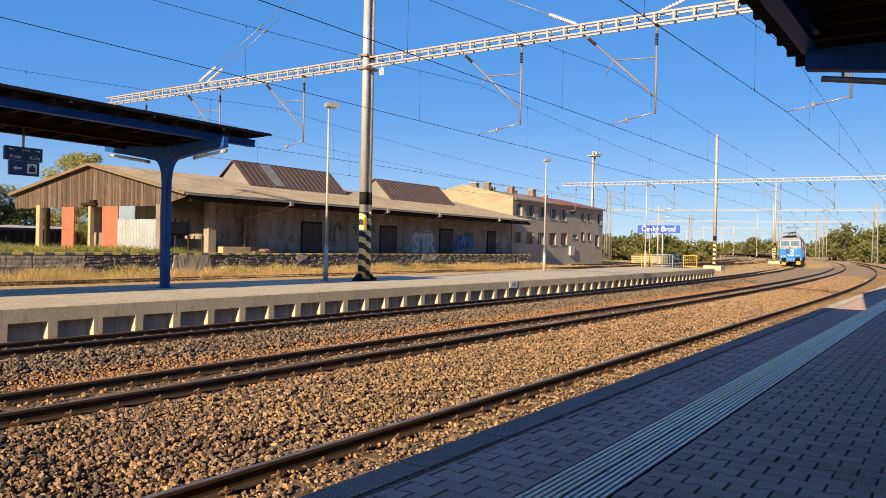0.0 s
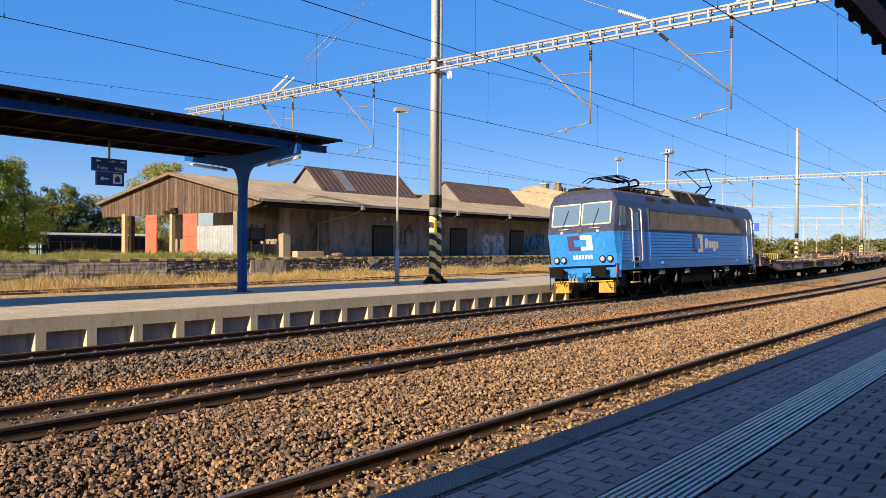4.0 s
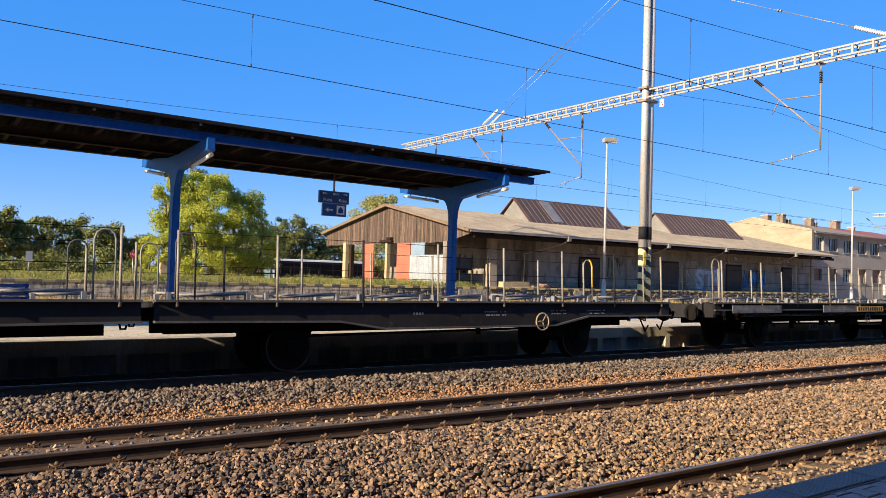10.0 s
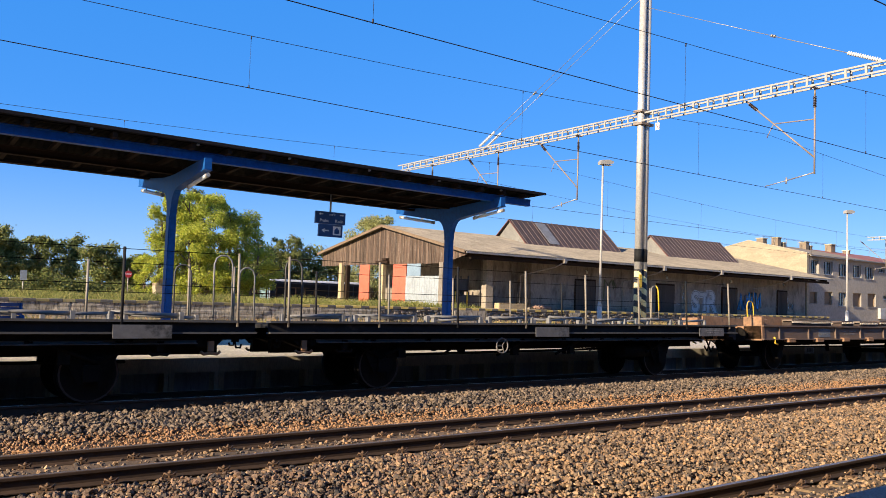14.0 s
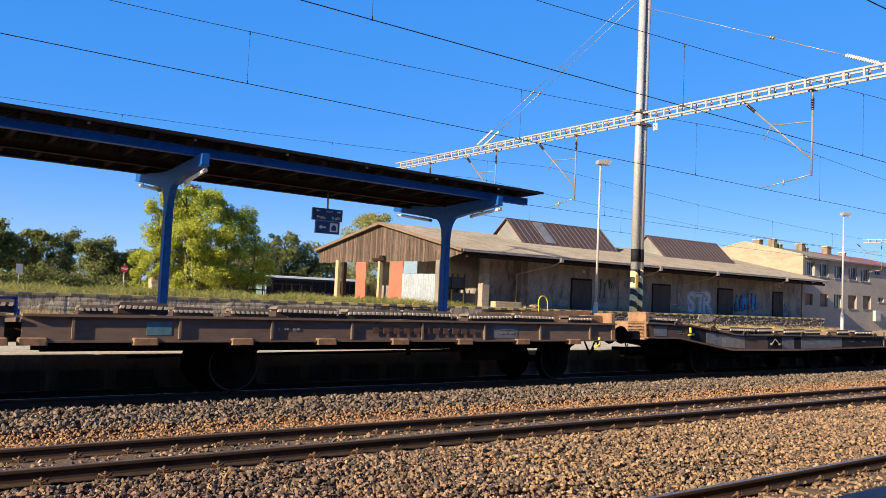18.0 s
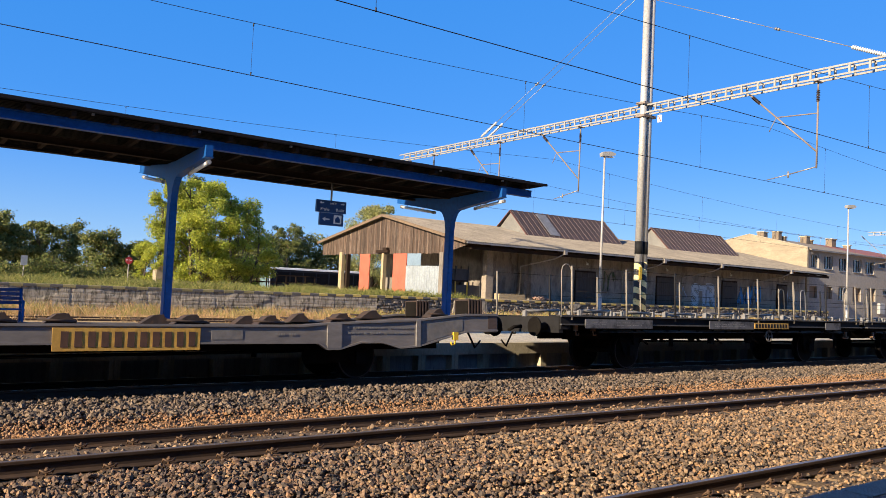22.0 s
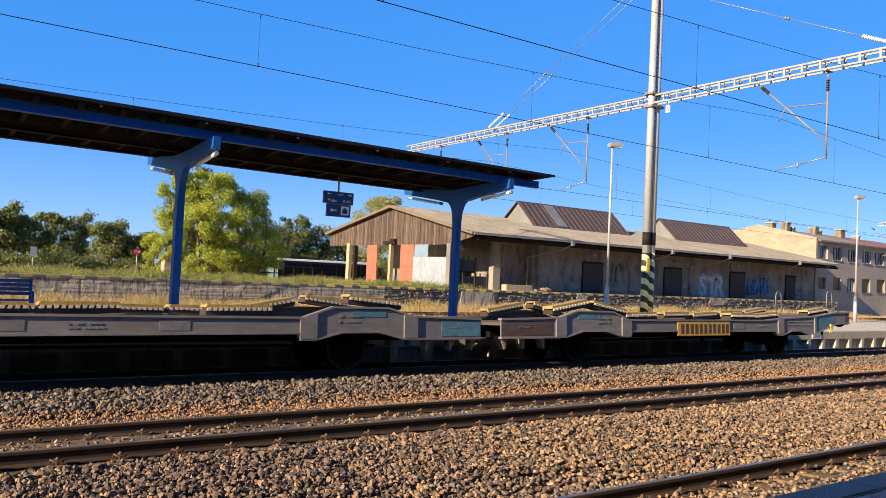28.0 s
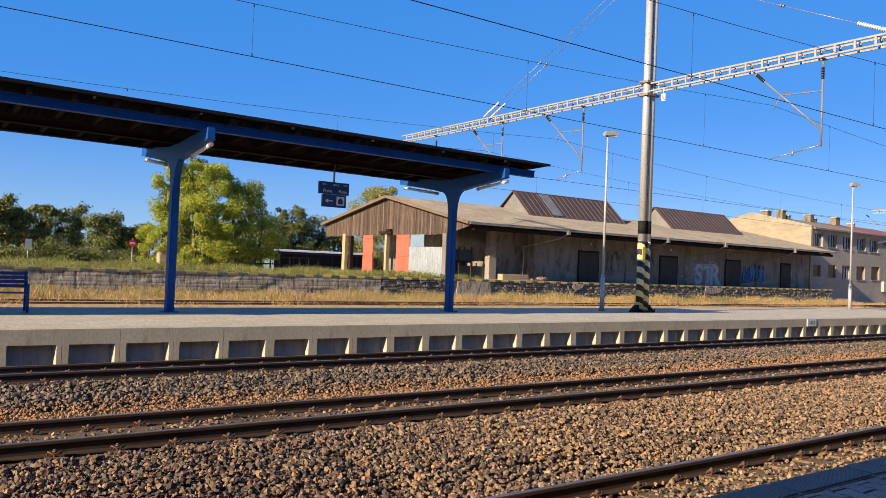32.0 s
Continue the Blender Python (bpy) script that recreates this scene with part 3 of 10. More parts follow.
bm = bmesh.new()
rings = [[bm.verts.new(p) for p in r] for r in paver_rings(0, 0)]
for r0, r1 in zip(rings, rings[1:]):
    for i in range(12):
        bm.faces.new((r0[i], r0[(i + 1) % 12], r1[(i + 1) % 12], r1[i]))
bm.faces.new(rings[-1])
paver = bpy.data.meshes.new("paver")
bm.to_mesh(paver)
bm.free()
paver.materials.append(M_PAVER)
M_PAVER_REST = island("grey_pavers", [(0.41, 0.29, 0.25), (0.55, 0.395, 0.34), (0.45, 0.322, 0.278), (0.585, 0.426, 0.367), (0.5, 0.36, 0.308)], 0.7, 50, spec=0.45)
rest_v, rest_f, count = [], [], 0
rng = random.Random(5)
for j in range(262):
    x = 1.45 + j * PITCH
    cells = []
    for lo, hi in ((STRIP1 + 0.005, EDGE1 - 0.265), (-0.81, STRIP0 - 0.005)):
        y1 = hi if lo < 0 else lo + PL * (3 if j % 2 == 0 else 3.5)
        y0 = y1 - PL * (0.5 if (lo < 0 and j % 2) else 1.0)
        while y1 > lo + 0.02:
            a, b = max(y0, lo), min(y1, hi)
            if b - a > 0.03:
                cells.append(((a + b) / 2, (b - a) / PL))
            y0, y1 = y0 - PL, y0
    for y, k in cells:
        dz = rng.uniform(-0.002, 0.002)
        if 2.6 < x < 8.0 and y > 0.6 and x > 0.9 * y + 1.0 and count < 300 and k > 0.999:
            share("paver", paver, near, Matrix.Translation((x, y, dz)))
            count += 1
        else:
            b0 = len(rest_v)
            for r in paver_rings(x, y, k):
                rest_v += [(p[0], p[1], p[2] + dz) for p in r]
            for q in ((0, 12) if x < 9 else (12,)):
                rest_f += [(b0 + q + i, b0 + q + (i + 1) % 12, b0 + q + 12 + (i + 1) % 12, b0 + q + 12 + i) for i in range(12)]
            rest_f.append(tuple(range(b0 + 24, b0 + 36)))
rest_me = bpy.data.meshes.new("pavers_beyond")
rest_me.from_pydata(rest_v, [], rest_f)
rest_me.materials.append(M_PAVER_REST)
rest_ob = new("pavers_beyond", rest_me)
rest_ob.parent = near
tagged(rest_ob, "grey interlocking concrete pavers", kind="stuff")
bm = bmesh.new()
box(bm, 46, 96, -10, EDGE1 - 0.27, PLAT1 - 0.05, PLAT1 - 0.001)
box(bm, -40, 1.35, -14, EDGE1 - 0.27, PLAT1 - 0.05, PLAT1 - 0.001)
box(bm, 1.35, 46, -14, -0.82, PLAT1 - 0.05, PLAT1 - 0.001)
part("paving_beyond", bm, M_PAVER, near)
# tactile guide line: raised ribs on slabs, one half cream, one half white
bm = bmesh.new()
box(bm, 0.004, 0.870, STRIP0, STRIP1, PLAT1 - 0.03, PLAT1 - 0.001)
base_me = bpy.data.meshes.new("guide_slab")
bm.to_mesh(base_me)
bm.free()
base_me.materials.append(M_GUIDE)
ribs = []
for lo, hi, n, half, m in ((STRIP0 + 0.215, STRIP1, 5, 0.0165, M_TACT_Y), (STRIP0, STRIP0 + 0.208, 5, 0.0155, M_TACT)):
    for i in range(n):
        bm = bmesh.new()
        y = lo + (i + 0.5) * (hi - lo) / n
        prism(bm, [(y - half, PLAT1 - 0.002), (y + half, PLAT1 - 0.002), (y + half - 0.004, PLAT1 + 0.005), (y - half + 0.004, PLAT1 + 0.005)], 0.006, 0.868, "x")
        me = bpy.data.meshes.new("guide_rib")
        fixed(bm).to_mesh(me)
        bm.free()
        me.materials.append(m)
        ribs.append(me)
for i in range(0, 66):
    share("guide_slab", base_me, near, Matrix.Translation((1.17 + i * 0.874, 0, 0)))
    for me in ribs:
        share("guide_rib", me, near, Matrix.Translation((1.17 + i * 0.874, 0, 0)))

# ---------------------------------------------------------------- platform across the tracks
PLAT2, EDGE2, BACK2, END2 = 0.49, 15.97, 22.25, 65.4
far_p = thing("platform_island", "pale concrete island platform with a row of recessed bays in its face", "platform", kind="structure")


def p2(s, off):
    x, y, h = along(3, s)
    return x - off * math.sin(h), y + off * math.cos(h), h


bm = bmesh.new()
rows = []
for s in stations(-60, END2, 22.0)[:-1] + [END2]:
    if s > END2:
        continue
    row = []
    for off, z in ((EDGE2 - Y3 + 0.25, -0.3), (EDGE2 - Y3 + 0.25, PLAT2 - 0.012), (BACK2 - Y3, PLAT2 - 0.012), (BACK2 - Y3, -0.3)):
        x, y, _ = p2(s, off)
        row.append(bm.verts.new((x, y, z)))
    rows.append(row)
for a, b in zip(rows, rows[1:]):
    for i in range(3):
        bm.faces.new((a[i], b[i], b[i + 1], a[i + 1]))
bm.faces.new(rows[0])
bm.faces.new(rows[-1][::-1])
part("platform_paving", fixed(bm), M_PLATTOP, far_p)
# face blocks, each with one recess between splayed ribs
MOD = 1.035
bm = bmesh.new()
D = 0.20
box(bm, 0.004, 2 * MOD - 0.004, 0.0, 0.46, 0.20, PLAT2)
for o in (0.0, MOD):
    box(bm, o + 0.004, o + 0.12, 0.0, D, -0.30, 0.20)
    prism(bm, [(o + MOD - 0.09, 0.0), (o + MOD - 0.004, 0.0), (o + MOD - 0.004, D), (o + MOD - 0.135, D)], -0.30, 0.20, "z")
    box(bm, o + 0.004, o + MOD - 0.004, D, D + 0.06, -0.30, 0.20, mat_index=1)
face = bpy.data.meshes.new("platform_block")
fixed(bm).to_mesh(face)
bm.free()
face.materials.append(M_PLAT)
face.materials.append(M_NICHE)
bm = bmesh.new()
for i in range(3):
    cbox(bm, 0.004 + i * MOD / 3, (i + 1) * MOD / 3 - 0.004, 0.0, 0.44, PLAT2, PLAT2 + 0.006, 0.003)
cope = bpy.data.meshes.new("edge_slab")
fixed(bm).to_mesh(cope)
bm.free()
cope.materials.append(M_PLAT)
for i in range(-4, 61):
    s = 1.6 + i * MOD
    x, y, h = p2(s, EDGE2 - Y3)
    if i % 2 == 0:
        share("platform_block", face, far_p, pose(x, y, 0, 0, 0, math.degrees(h)))
    share("edge_slab", cope, far_p, pose(x, y, 0, 0, 0, math.degrees(h)))
# paving bands along the platform
M_SLABS = island("platform_slabs", [(0.54, 0.475, 0.355), (0.48, 0.425, 0.32), (0.57, 0.505, 0.385), (0.51, 0.455, 0.34)], 0.88, 12)
sv, sf = [], []
s = -6.0
while s < END2 - 0.4:
    for j in range(15):
        o0 = EDGE2 - Y3 + 0.45 + j * 0.385
        p = [p2(s + 0.003, o0 + 0.004), p2(s + 0.595, o0 + 0.004), p2(s + 0.595, o0 + 0.381), p2(s + 0.003, o0 + 0.381)]
        b0 = len(sv)
        sv += [(q[0], q[1], PLAT2) for q in p] + [(q[0], q[1], PLAT2 - 0.011) for q in p]
        sf += [(b0, b0 + 1, b0 + 2, b0 + 3), (b0, b0 + 4, b0 + 5, b0 + 1), (b0 + 3, b0 + 2, b0 + 6, b0 + 7)]
    s += 0.6
numpy_mesh("paving_slabs", np.array(sv), np.array(sf), M_SLABS, "pale concrete paving slabs", "", far_p, quads=True)
# kilometre plate on the platform face
bm = bmesh.new()
xk, yk, hk = p2(29.0, EDGE2 - Y3)
box(bm, -0.33, 0.33, -0.025, -0.003, 0.22, 0.50)
plate = part("face_plate", bm, M_LAMP_WHITE, far_p, "small white plate with grey number marks")
plate.matrix_basis = pose(xk, yk, 0, 0, 0, math.degrees(hk))
bm = bmesh.new()
for i in range(4):
    box(bm, -0.2 + i * 0.11, -0.13 + i * 0.11, -0.031, -0.026, 0.29, 0.43)
part("number_bars", bm, M_GALV, plate)

# ---------------------------------------------------------------- canopy over the island platform
def canopy_pillar(x, y, z0):
    t = thing("canopy_pillar", "blue steel canopy pillar with two flared arms", "pillar", "canopy pillars", at=pose(x, y, z0))
    bm = bmesh.new()
    prism(bm, [(-0.15, 0.0), (0.15, 0.0), (0.15, 3.3), (-0.15, 3.3)], -0.095, 0.095, "x")
    bmesh.ops.bevel(bm, geom=[e for e in bm.edges if abs(e.verts[0].co.z - e.verts[1].co.z) > 1], offset=0.025, segments=2, affect="EDGES")
    part("shaft", bm, M_BLUE, t)
    # flared head: the arms curve out of the shaft, one towards the track, one to the rear
    def curve(sgn, reach):
        return [(sgn * (0.15 + reach * (1 - math.cos(a))), 3.3 + 0.66 * math.sin(a)) for a in [math.pi / 2 * i / 7 for i in range(8)]]
    bm = bmesh.new()
    prof = curve(1, 0.42) + [(1.05, 4.06), (3.2, 4.38), (3.2, 4.60), (0.5, 4.36), (-0.4, 4.36), (-2.72, 4.50), (-2.72, 4.22), (-0.95, 4.02)] + curve(-1, 0.42)[::-1]
    prism(bm, prof, -0.085, 0.085, "x")
    part("arms", fixed(bm), M_BLUE, t)
    bm = bmesh.new()
    prism(bm, [(0.57, 3.955), (1.05, 4.055), (3.2, 4.375), (3.2, 4.395), (1.05, 4.08), (0.57, 3.98)], -0.105, 0.105, "x")
    prism(bm, [(-0.57, 3.955), (-0.95, 4.015), (-2.72, 4.215), (-2.72, 4.235), (-0.95, 4.035), (-0.57, 3.98)], -0.105, 0.105, "x")
    part("flange", fixed(bm), M_BLUE, t)
    for z in (1.9, 3.42):
        bm = bmesh.new()
        box(bm, -0.102, 0.102, -0.156, 0.156, z, z + 0.025)
        part("collar", bm, M_BLUE, t)
    for p, q in (((0.9, 3.93), (3.05, 4.25)), ((-1.3, 3.95), (-2.75, 4.10))):
        bm = bmesh.new()
        rod(bm, (0, p[0], p[1]), (0, q[0], q[1]), 0.048, 8)
        lamp = part("strip_light", bm, M_LAMP_WHITE, t, "unlit white fluorescent strip light")
        bm = bmesh.new()
        for k in (0.0, 0.94):
            a = Vector((0, *p)).lerp(Vector((0, *q)), k)
            b = Vector((0, *p)).lerp(Vector((0, *q)), k + 0.06)
            rod(bm, a, b, 0.056, 8)
        part("end_cap", bm, M_GALV, lamp)
        for k in (0.2, 0.8):
            bm = bmesh.new()
            a = Vector((0, *p)).lerp(Vector((0, *q)), k)
            rod(bm, a, a + Vector((0, 0, 0.16)), 0.014, 6)
            part("bracket", bm, M_GALV, lamp)
    bm = bmesh.new()
    cbox(bm, -0.2, 0.2, -0.22, 0.22, 0.0, 0.02, 0.005)
    part("base_plate", bm, M_BLUE, t)
    return t


PX = 5.88
p_a = canopy_pillar(PX, 20.5, PLAT2)
for i in (-2, -1, 1):
    copy_thing(p_a, pose(PX + 9.01 * i, 20.5, PLAT2))
canopy = thing("platform_canopy", "long canopy roof with dark boarded underside and blue steel girder", "canopy", at=pose(1.5, 0, 5.2, 0, 0.46) @ pose(-1.5, 0, -5.2))
X0C, X1C = -24.0, 16.6
bm = bmesh.new()
prism(bm, [(17.75, 5.36), (23.1, 5.17), (23.1, 5.21), (17.75, 5.42)], X0C, X1C, "x")
part("roof_sheet", fixed(bm), M_ROOFEDGE, canopy)
bm = bmesh.new()
box(bm, X0C, X1C, 17.73, 17.78, 5.345, 5.41)
part("fascia", bm, M_ROOFEDGE, canopy)
bm = bmesh.new()
box(bm, X0C, X1C, 23.0, 23.05, 5.04, 5.2)
part("rear_fascia", bm, M_ROOFEDGE, canopy)
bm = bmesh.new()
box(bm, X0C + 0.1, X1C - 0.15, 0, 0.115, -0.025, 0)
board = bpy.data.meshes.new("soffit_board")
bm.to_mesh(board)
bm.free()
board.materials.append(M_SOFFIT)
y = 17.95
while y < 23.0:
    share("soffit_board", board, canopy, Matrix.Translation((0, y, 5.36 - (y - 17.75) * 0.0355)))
    y += 0.13
x = X0C + 0.3
raf = bmesh.new()
prism(raf, [(17.85, 5.21), (23.0, 5.03), (23.0, 5.14), (17.85, 5.33)], -0.05, 0.05, "x")
raf_me = bpy.data.meshes.new("rafter")
fixed(raf).to_mesh(raf_me)
raf.free()
raf_me.materials.append(M_TIMBER)
while x < X1C - 0.1:
    share("rafter", raf_me, canopy, Matrix.Translation((x, 0, 0)))
    x += 0.86
for y, z0, z1, m, lab in ((18.25, 5.0, 5.21, M_BLUE, "blue longitudinal girder"), (22.6, 5.0, 5.06, M_TIMBER, ""), (20.5, 4.92, 5.12, M_TIMBER, "")):
    bm = bmesh.new()
    prism(bm, [(y - 0.1, z0), (y + 0.1, z0), (y + 0.1, z0 + 0.02), (y + 0.06, z0 + 0.02), (y + 0.06, z1 - 0.02), (y + 0.1, z1 - 0.02), (y + 0.1, z1), (y - 0.1, z1), (y - 0.1, z1 - 0.02), (y - 0.06, z1 - 0.02), (y - 0.06, z0 + 0.02), (y - 0.1, z0 + 0.02)], X0C + 0.2, X1C - 0.25, "x")
    part("girder", fixed(bm), m, canopy, lab)
for i in range(17):
    bm = bmesh.new()
    x = X0C + 2 + i * 2.3
    box(bm, x, x + 0.05, 17.785, 17.85, 5.28, 5.325)
    part("roof_bracket", bm, M_RUSTTUBE, canopy)

# hanging direction sign
sg = thing("direction_sign", "dark blue hanging direction sign with white writing", "sign", at=pose(10.5, 20.5, 0))
bm = bmesh.new()
rod(bm, (0, 0, 4.30), (0, 0, 4.89), 0.03, 8)
part("hanger", bm, M_GALV, sg)
M_SIGNBLUE = surf("sign_blue", (0.012, 0.045, 0.16), (0.014, 0.05, 0.18), 0.4, big=2, fine=10, bump=0)
M_SIGNWHITE = surf("sign_white", (0.8, 0.8, 0.8), (0.75, 0.75, 0.75), 0.5, big=2, fine=10, bump=0)
bm = bmesh.new()
cbox(bm, -0.49, 0.49, -0.05, 0.05, 3.96, 4.32, 0.01)
up = part("upper_panel", bm, M_SIGNBLUE, sg)
bm = bmesh.new()
cbox(bm, -0.37, 0.41, -0.05, 0.05, 3.58, 3.95, 0.01)
low = part("lower_panel", bm, M_SIGNBLUE, sg)
writing("lettering", "směr", 0.10, M_SIGNWHITE, up, pose(0.05, -0.053, 4.24, 90))
writing("lettering", "Praha", 0.13, M_SIGNWHITE, up, pose(-0.22, -0.053, 4.05, 90))
writing("lettering", "Kolín", 0.13, M_SIGNWHITE, up, pose(0.28, -0.053, 4.05, 90))


def arrow(bm, x, y, z, s, d):
    """A flat arrow lying in the x-z plane; d: -1 points to -x."""
    prism(bm, [(x - d * s, z - 0.16 * s), (x + d * 0.3 * s, z - 0.16 * s), (x + d * 0.3 * s, z + 0.16 * s), (x - d * s, z + 0.16 * s)], y, y - 0.004, "y")
    prism(bm, [(x + d * 1.0 * s, z), (x + d * 0.2 * s, z - 0.55 * s), (x + d * 0.2 * s, z + 0.55 * s)], y, y - 0.004, "y")


for x, d in ((-0.33, -1), (0.36, 1)):
    bm = bmesh.new()
    arrow(bm, x, -0.052, 4.24, 0.07, d)
    part("arrow", fixed(bm), M_SIGNWHITE, up)
bm = bmesh.new()
arrow(bm, -0.17, -0.052, 3.76, 0.12, -1)
prism(bm, [(0.08, 3.64), (0.34, 3.64), (0.34, 3.9), (0.08, 3.9)], -0.052, -0.056, "y")
part("symbols", fixed(bm), M_SIGNWHITE, low)
bm = bmesh.new()
prism(bm, [(0.13, 3.68), (0.29, 3.68), (0.29, 3.79), (0.21, 3.87), (0.13, 3.79)], -0.057, -0.060, "y")
part("house_symbol", fixed(bm), M_SIGNBLUE, low)

# ---------------------------------------------------------------- bench
bn = thing("platform_bench", "dark blue slatted metal bench on the platform", "bench", at=pose(2.02, 20.5, PLAT2))
for x in (-0.75, 0.55):
    bm = bmesh.new()
    pipe(bm, [(x, 0.30, 0.0), (x, 0.26, 0.45), (x, 0.36, 0.93)], 0.03, 6)
    pipe(bm, [(x, -0.20, 0.0), (x, -0.20, 0.66), (x, 0.28, 0.66)], 0.03, 6)
    pipe(bm, [(x, -0.2, 0.42), (x, 0.27, 0.42)], 0.025, 6)
    part("bench_frame", bm, M_BLUE, bn)
for i in range(5):
    bm = bmesh.new()
    cbox(bm, -0.8, 0.6, -0.18 + i * 0.095, -0.105 + i * 0.095, 0.44, 0.465, 0.006)
    part("seat_slat", bm, M_BLUE, bn)
# back slats use a darker blue than the frame to paint in their shade
for i in range(4):
    bm = bmesh.new()
    cbox(bm, -0.8, 0.6, 0.29 + i * 0.022, 0.315 + i * 0.022, 0.56 + i * 0.1, 0.64 + i * 0.1, 0.006)
    part("back_slat", bm, M_SIGNBLUE, bn)

# ---------------------------------------------------------------- platform lamps
def platform_lamp(x, y, z0, h, name="street_lamp"):
    t = thing(name, "slender grey lamp post with a small flat head", "lamp post", "platform lamps", at=pose(x, y, z0))
    bm = bmesh.new()
    rod(bm, (0, 0, 0), (0, 0, 1.3), 0.095, 10, 0.09)
    rod(bm, (0, 0, 1.3), (0, 0, 1.42), 0.09, 10, 0.052)
    rod(bm, (0, 0, 1.42), (0, 0, h), 0.052, 10, 0.038)
    part("post", bm, M_MAST, t)
    bm = bmesh.new()
    rod(bm, (0, 0, 0), (0, 0, 0.03), 0.16, 10)
    part("foot", bm, M_GALV, t)
    bm = bmesh.new()
    prism(bm, [(-0.14, 0.0), (0.30, 0.03), (0.42, 0.08), (0.40, 0.15), (0.2, 0.2), (-0.1, 0.17), (-0.16, 0.1)], -0.13, 0.13, "y")
    hd = part("lamp_head", fixed(bm), M_BEAM, t, "pale lamp head")
    hd.matrix_basis = pose(0, 0, h - 0.05, 0, 0, -20)
    bm = bmesh.new()
    box(bm, -0.02, 0.36, -0.1, 0.1, -0.015, 0.01)
    part("diffuser", bm, M_LAMP_WHITE, hd)
    return t


lp = platform_lamp(22.4, 20.75, PLAT2, 6.85)
copy_thing(lp, pose(43.0, 21.6, PLAT2))
copy_thing(lp, pose(62.6, 22.1, PLAT2))

# ---------------------------------------------------------------- overhead line: portals
def twin_mast(name, h, striped_to=2.75):
    t = thing(name, "silver twin-tube overhead-line mast with yellow and black banded foot", "mast", "overhead-line masts")
    for dx in (-0.15, 0.15):
        bm = bmesh.new()
        rod(bm, (dx, 0, striped_to), (dx, 0, h), 0.15, 14, 0.135)
        part("tube", bm, M_MAST, t)
        bm = bmesh.new()
        rod(bm, (dx, 0, 0), (dx, 0, striped_to), 0.153, 14)
        part("banded_foot", bm, M_STRIPES, t, "yellow and black slanting bands")
    for z in (3.35, 6.0, 8.6, 11.5):
        bm = bmesh.new()
        box(bm, -0.1, 0.1, -0.05, 0.05, z, z + 0.2)
        part("web_plate", bm, M_GALV, t)
    for dx in (-0.15, 0.15):
        bm = bmesh.new()
        rod(bm, (dx, 0, 3.05), (dx, 0, 3.55), 0.158, 14)
        part("dark_collar", bm, M_BLACK, t)
    bm = bmesh.new()
    cbox(bm, -0.38, 0.38, -0.3, 0.3, 0.0, 0.05, 0.01)
    for sx in (-1, 1):
        prism(bm, [(sx * 0.30, 0.05), (sx * 0.62, 0.0), (sx * 0.62, 0.04), (sx * 0.30, 0.28)], -0.12, 0.12, "y")
        rod(bm, (sx * 0.5, -0.2, 0.0), (sx * 0.5, -0.2, 0.14), 0.03, 6)
    part("foot", fixed(bm), M_BLACK, t)
    bm = bmesh.new()
    cbox(bm, -0.3, -0.13, -0.2, -0.16, 2.05, 2.55, 0.01)
    part("warning_plate", bm, M_YELLOW, t, "yellow warning plate")
    for z in (8.45, 8.95):
        bm = bmesh.new()
        box(bm, -0.36, 0.36, -0.22, 0.22, z, z + 0.09)
        part("clamp", bm, M_RUSTTUBE, t, "rusty clamp plate")
    return t


def portal_beam(y0, y1, z, x=0.0):
    """A ladder-like cross beam of two pairs of channels with batten plates, along y."""
    t = thing("portal_beam", "pale steel ladder beam spanning the tracks", "beam", "portal beams")
    bm = bmesh.new()
    for dx in (-0.17, 0.17):
        for zz, hh in ((z + 0.01, 0.06), (z + 0.30, 0.06)):
            box(bm, dx - 0.022, dx + 0.022, y0, y1, zz, zz + hh)
    part("chords", bm, M_BEAM, t)
    bat = bmesh.new()
    for dx in (-0.17, 0.17):
        box(bat, dx - 0.018, dx + 0.018, -0.035, 0.035, 0.068, 0.302)
    box(bat, -0.15, 0.15, -0.02, 0.02, 0.33, 0.345)
    bme = bpy.data.meshes.new("batten")
    bat.to_mesh(bme)
    bat.free()
    bme.materials.append(M_BEAM)
    y = y0 + 0.1
    while y < y1:
        share("batten", bme, t, Matrix.Translation((0, y, z)))
        y += 0.62
    return t


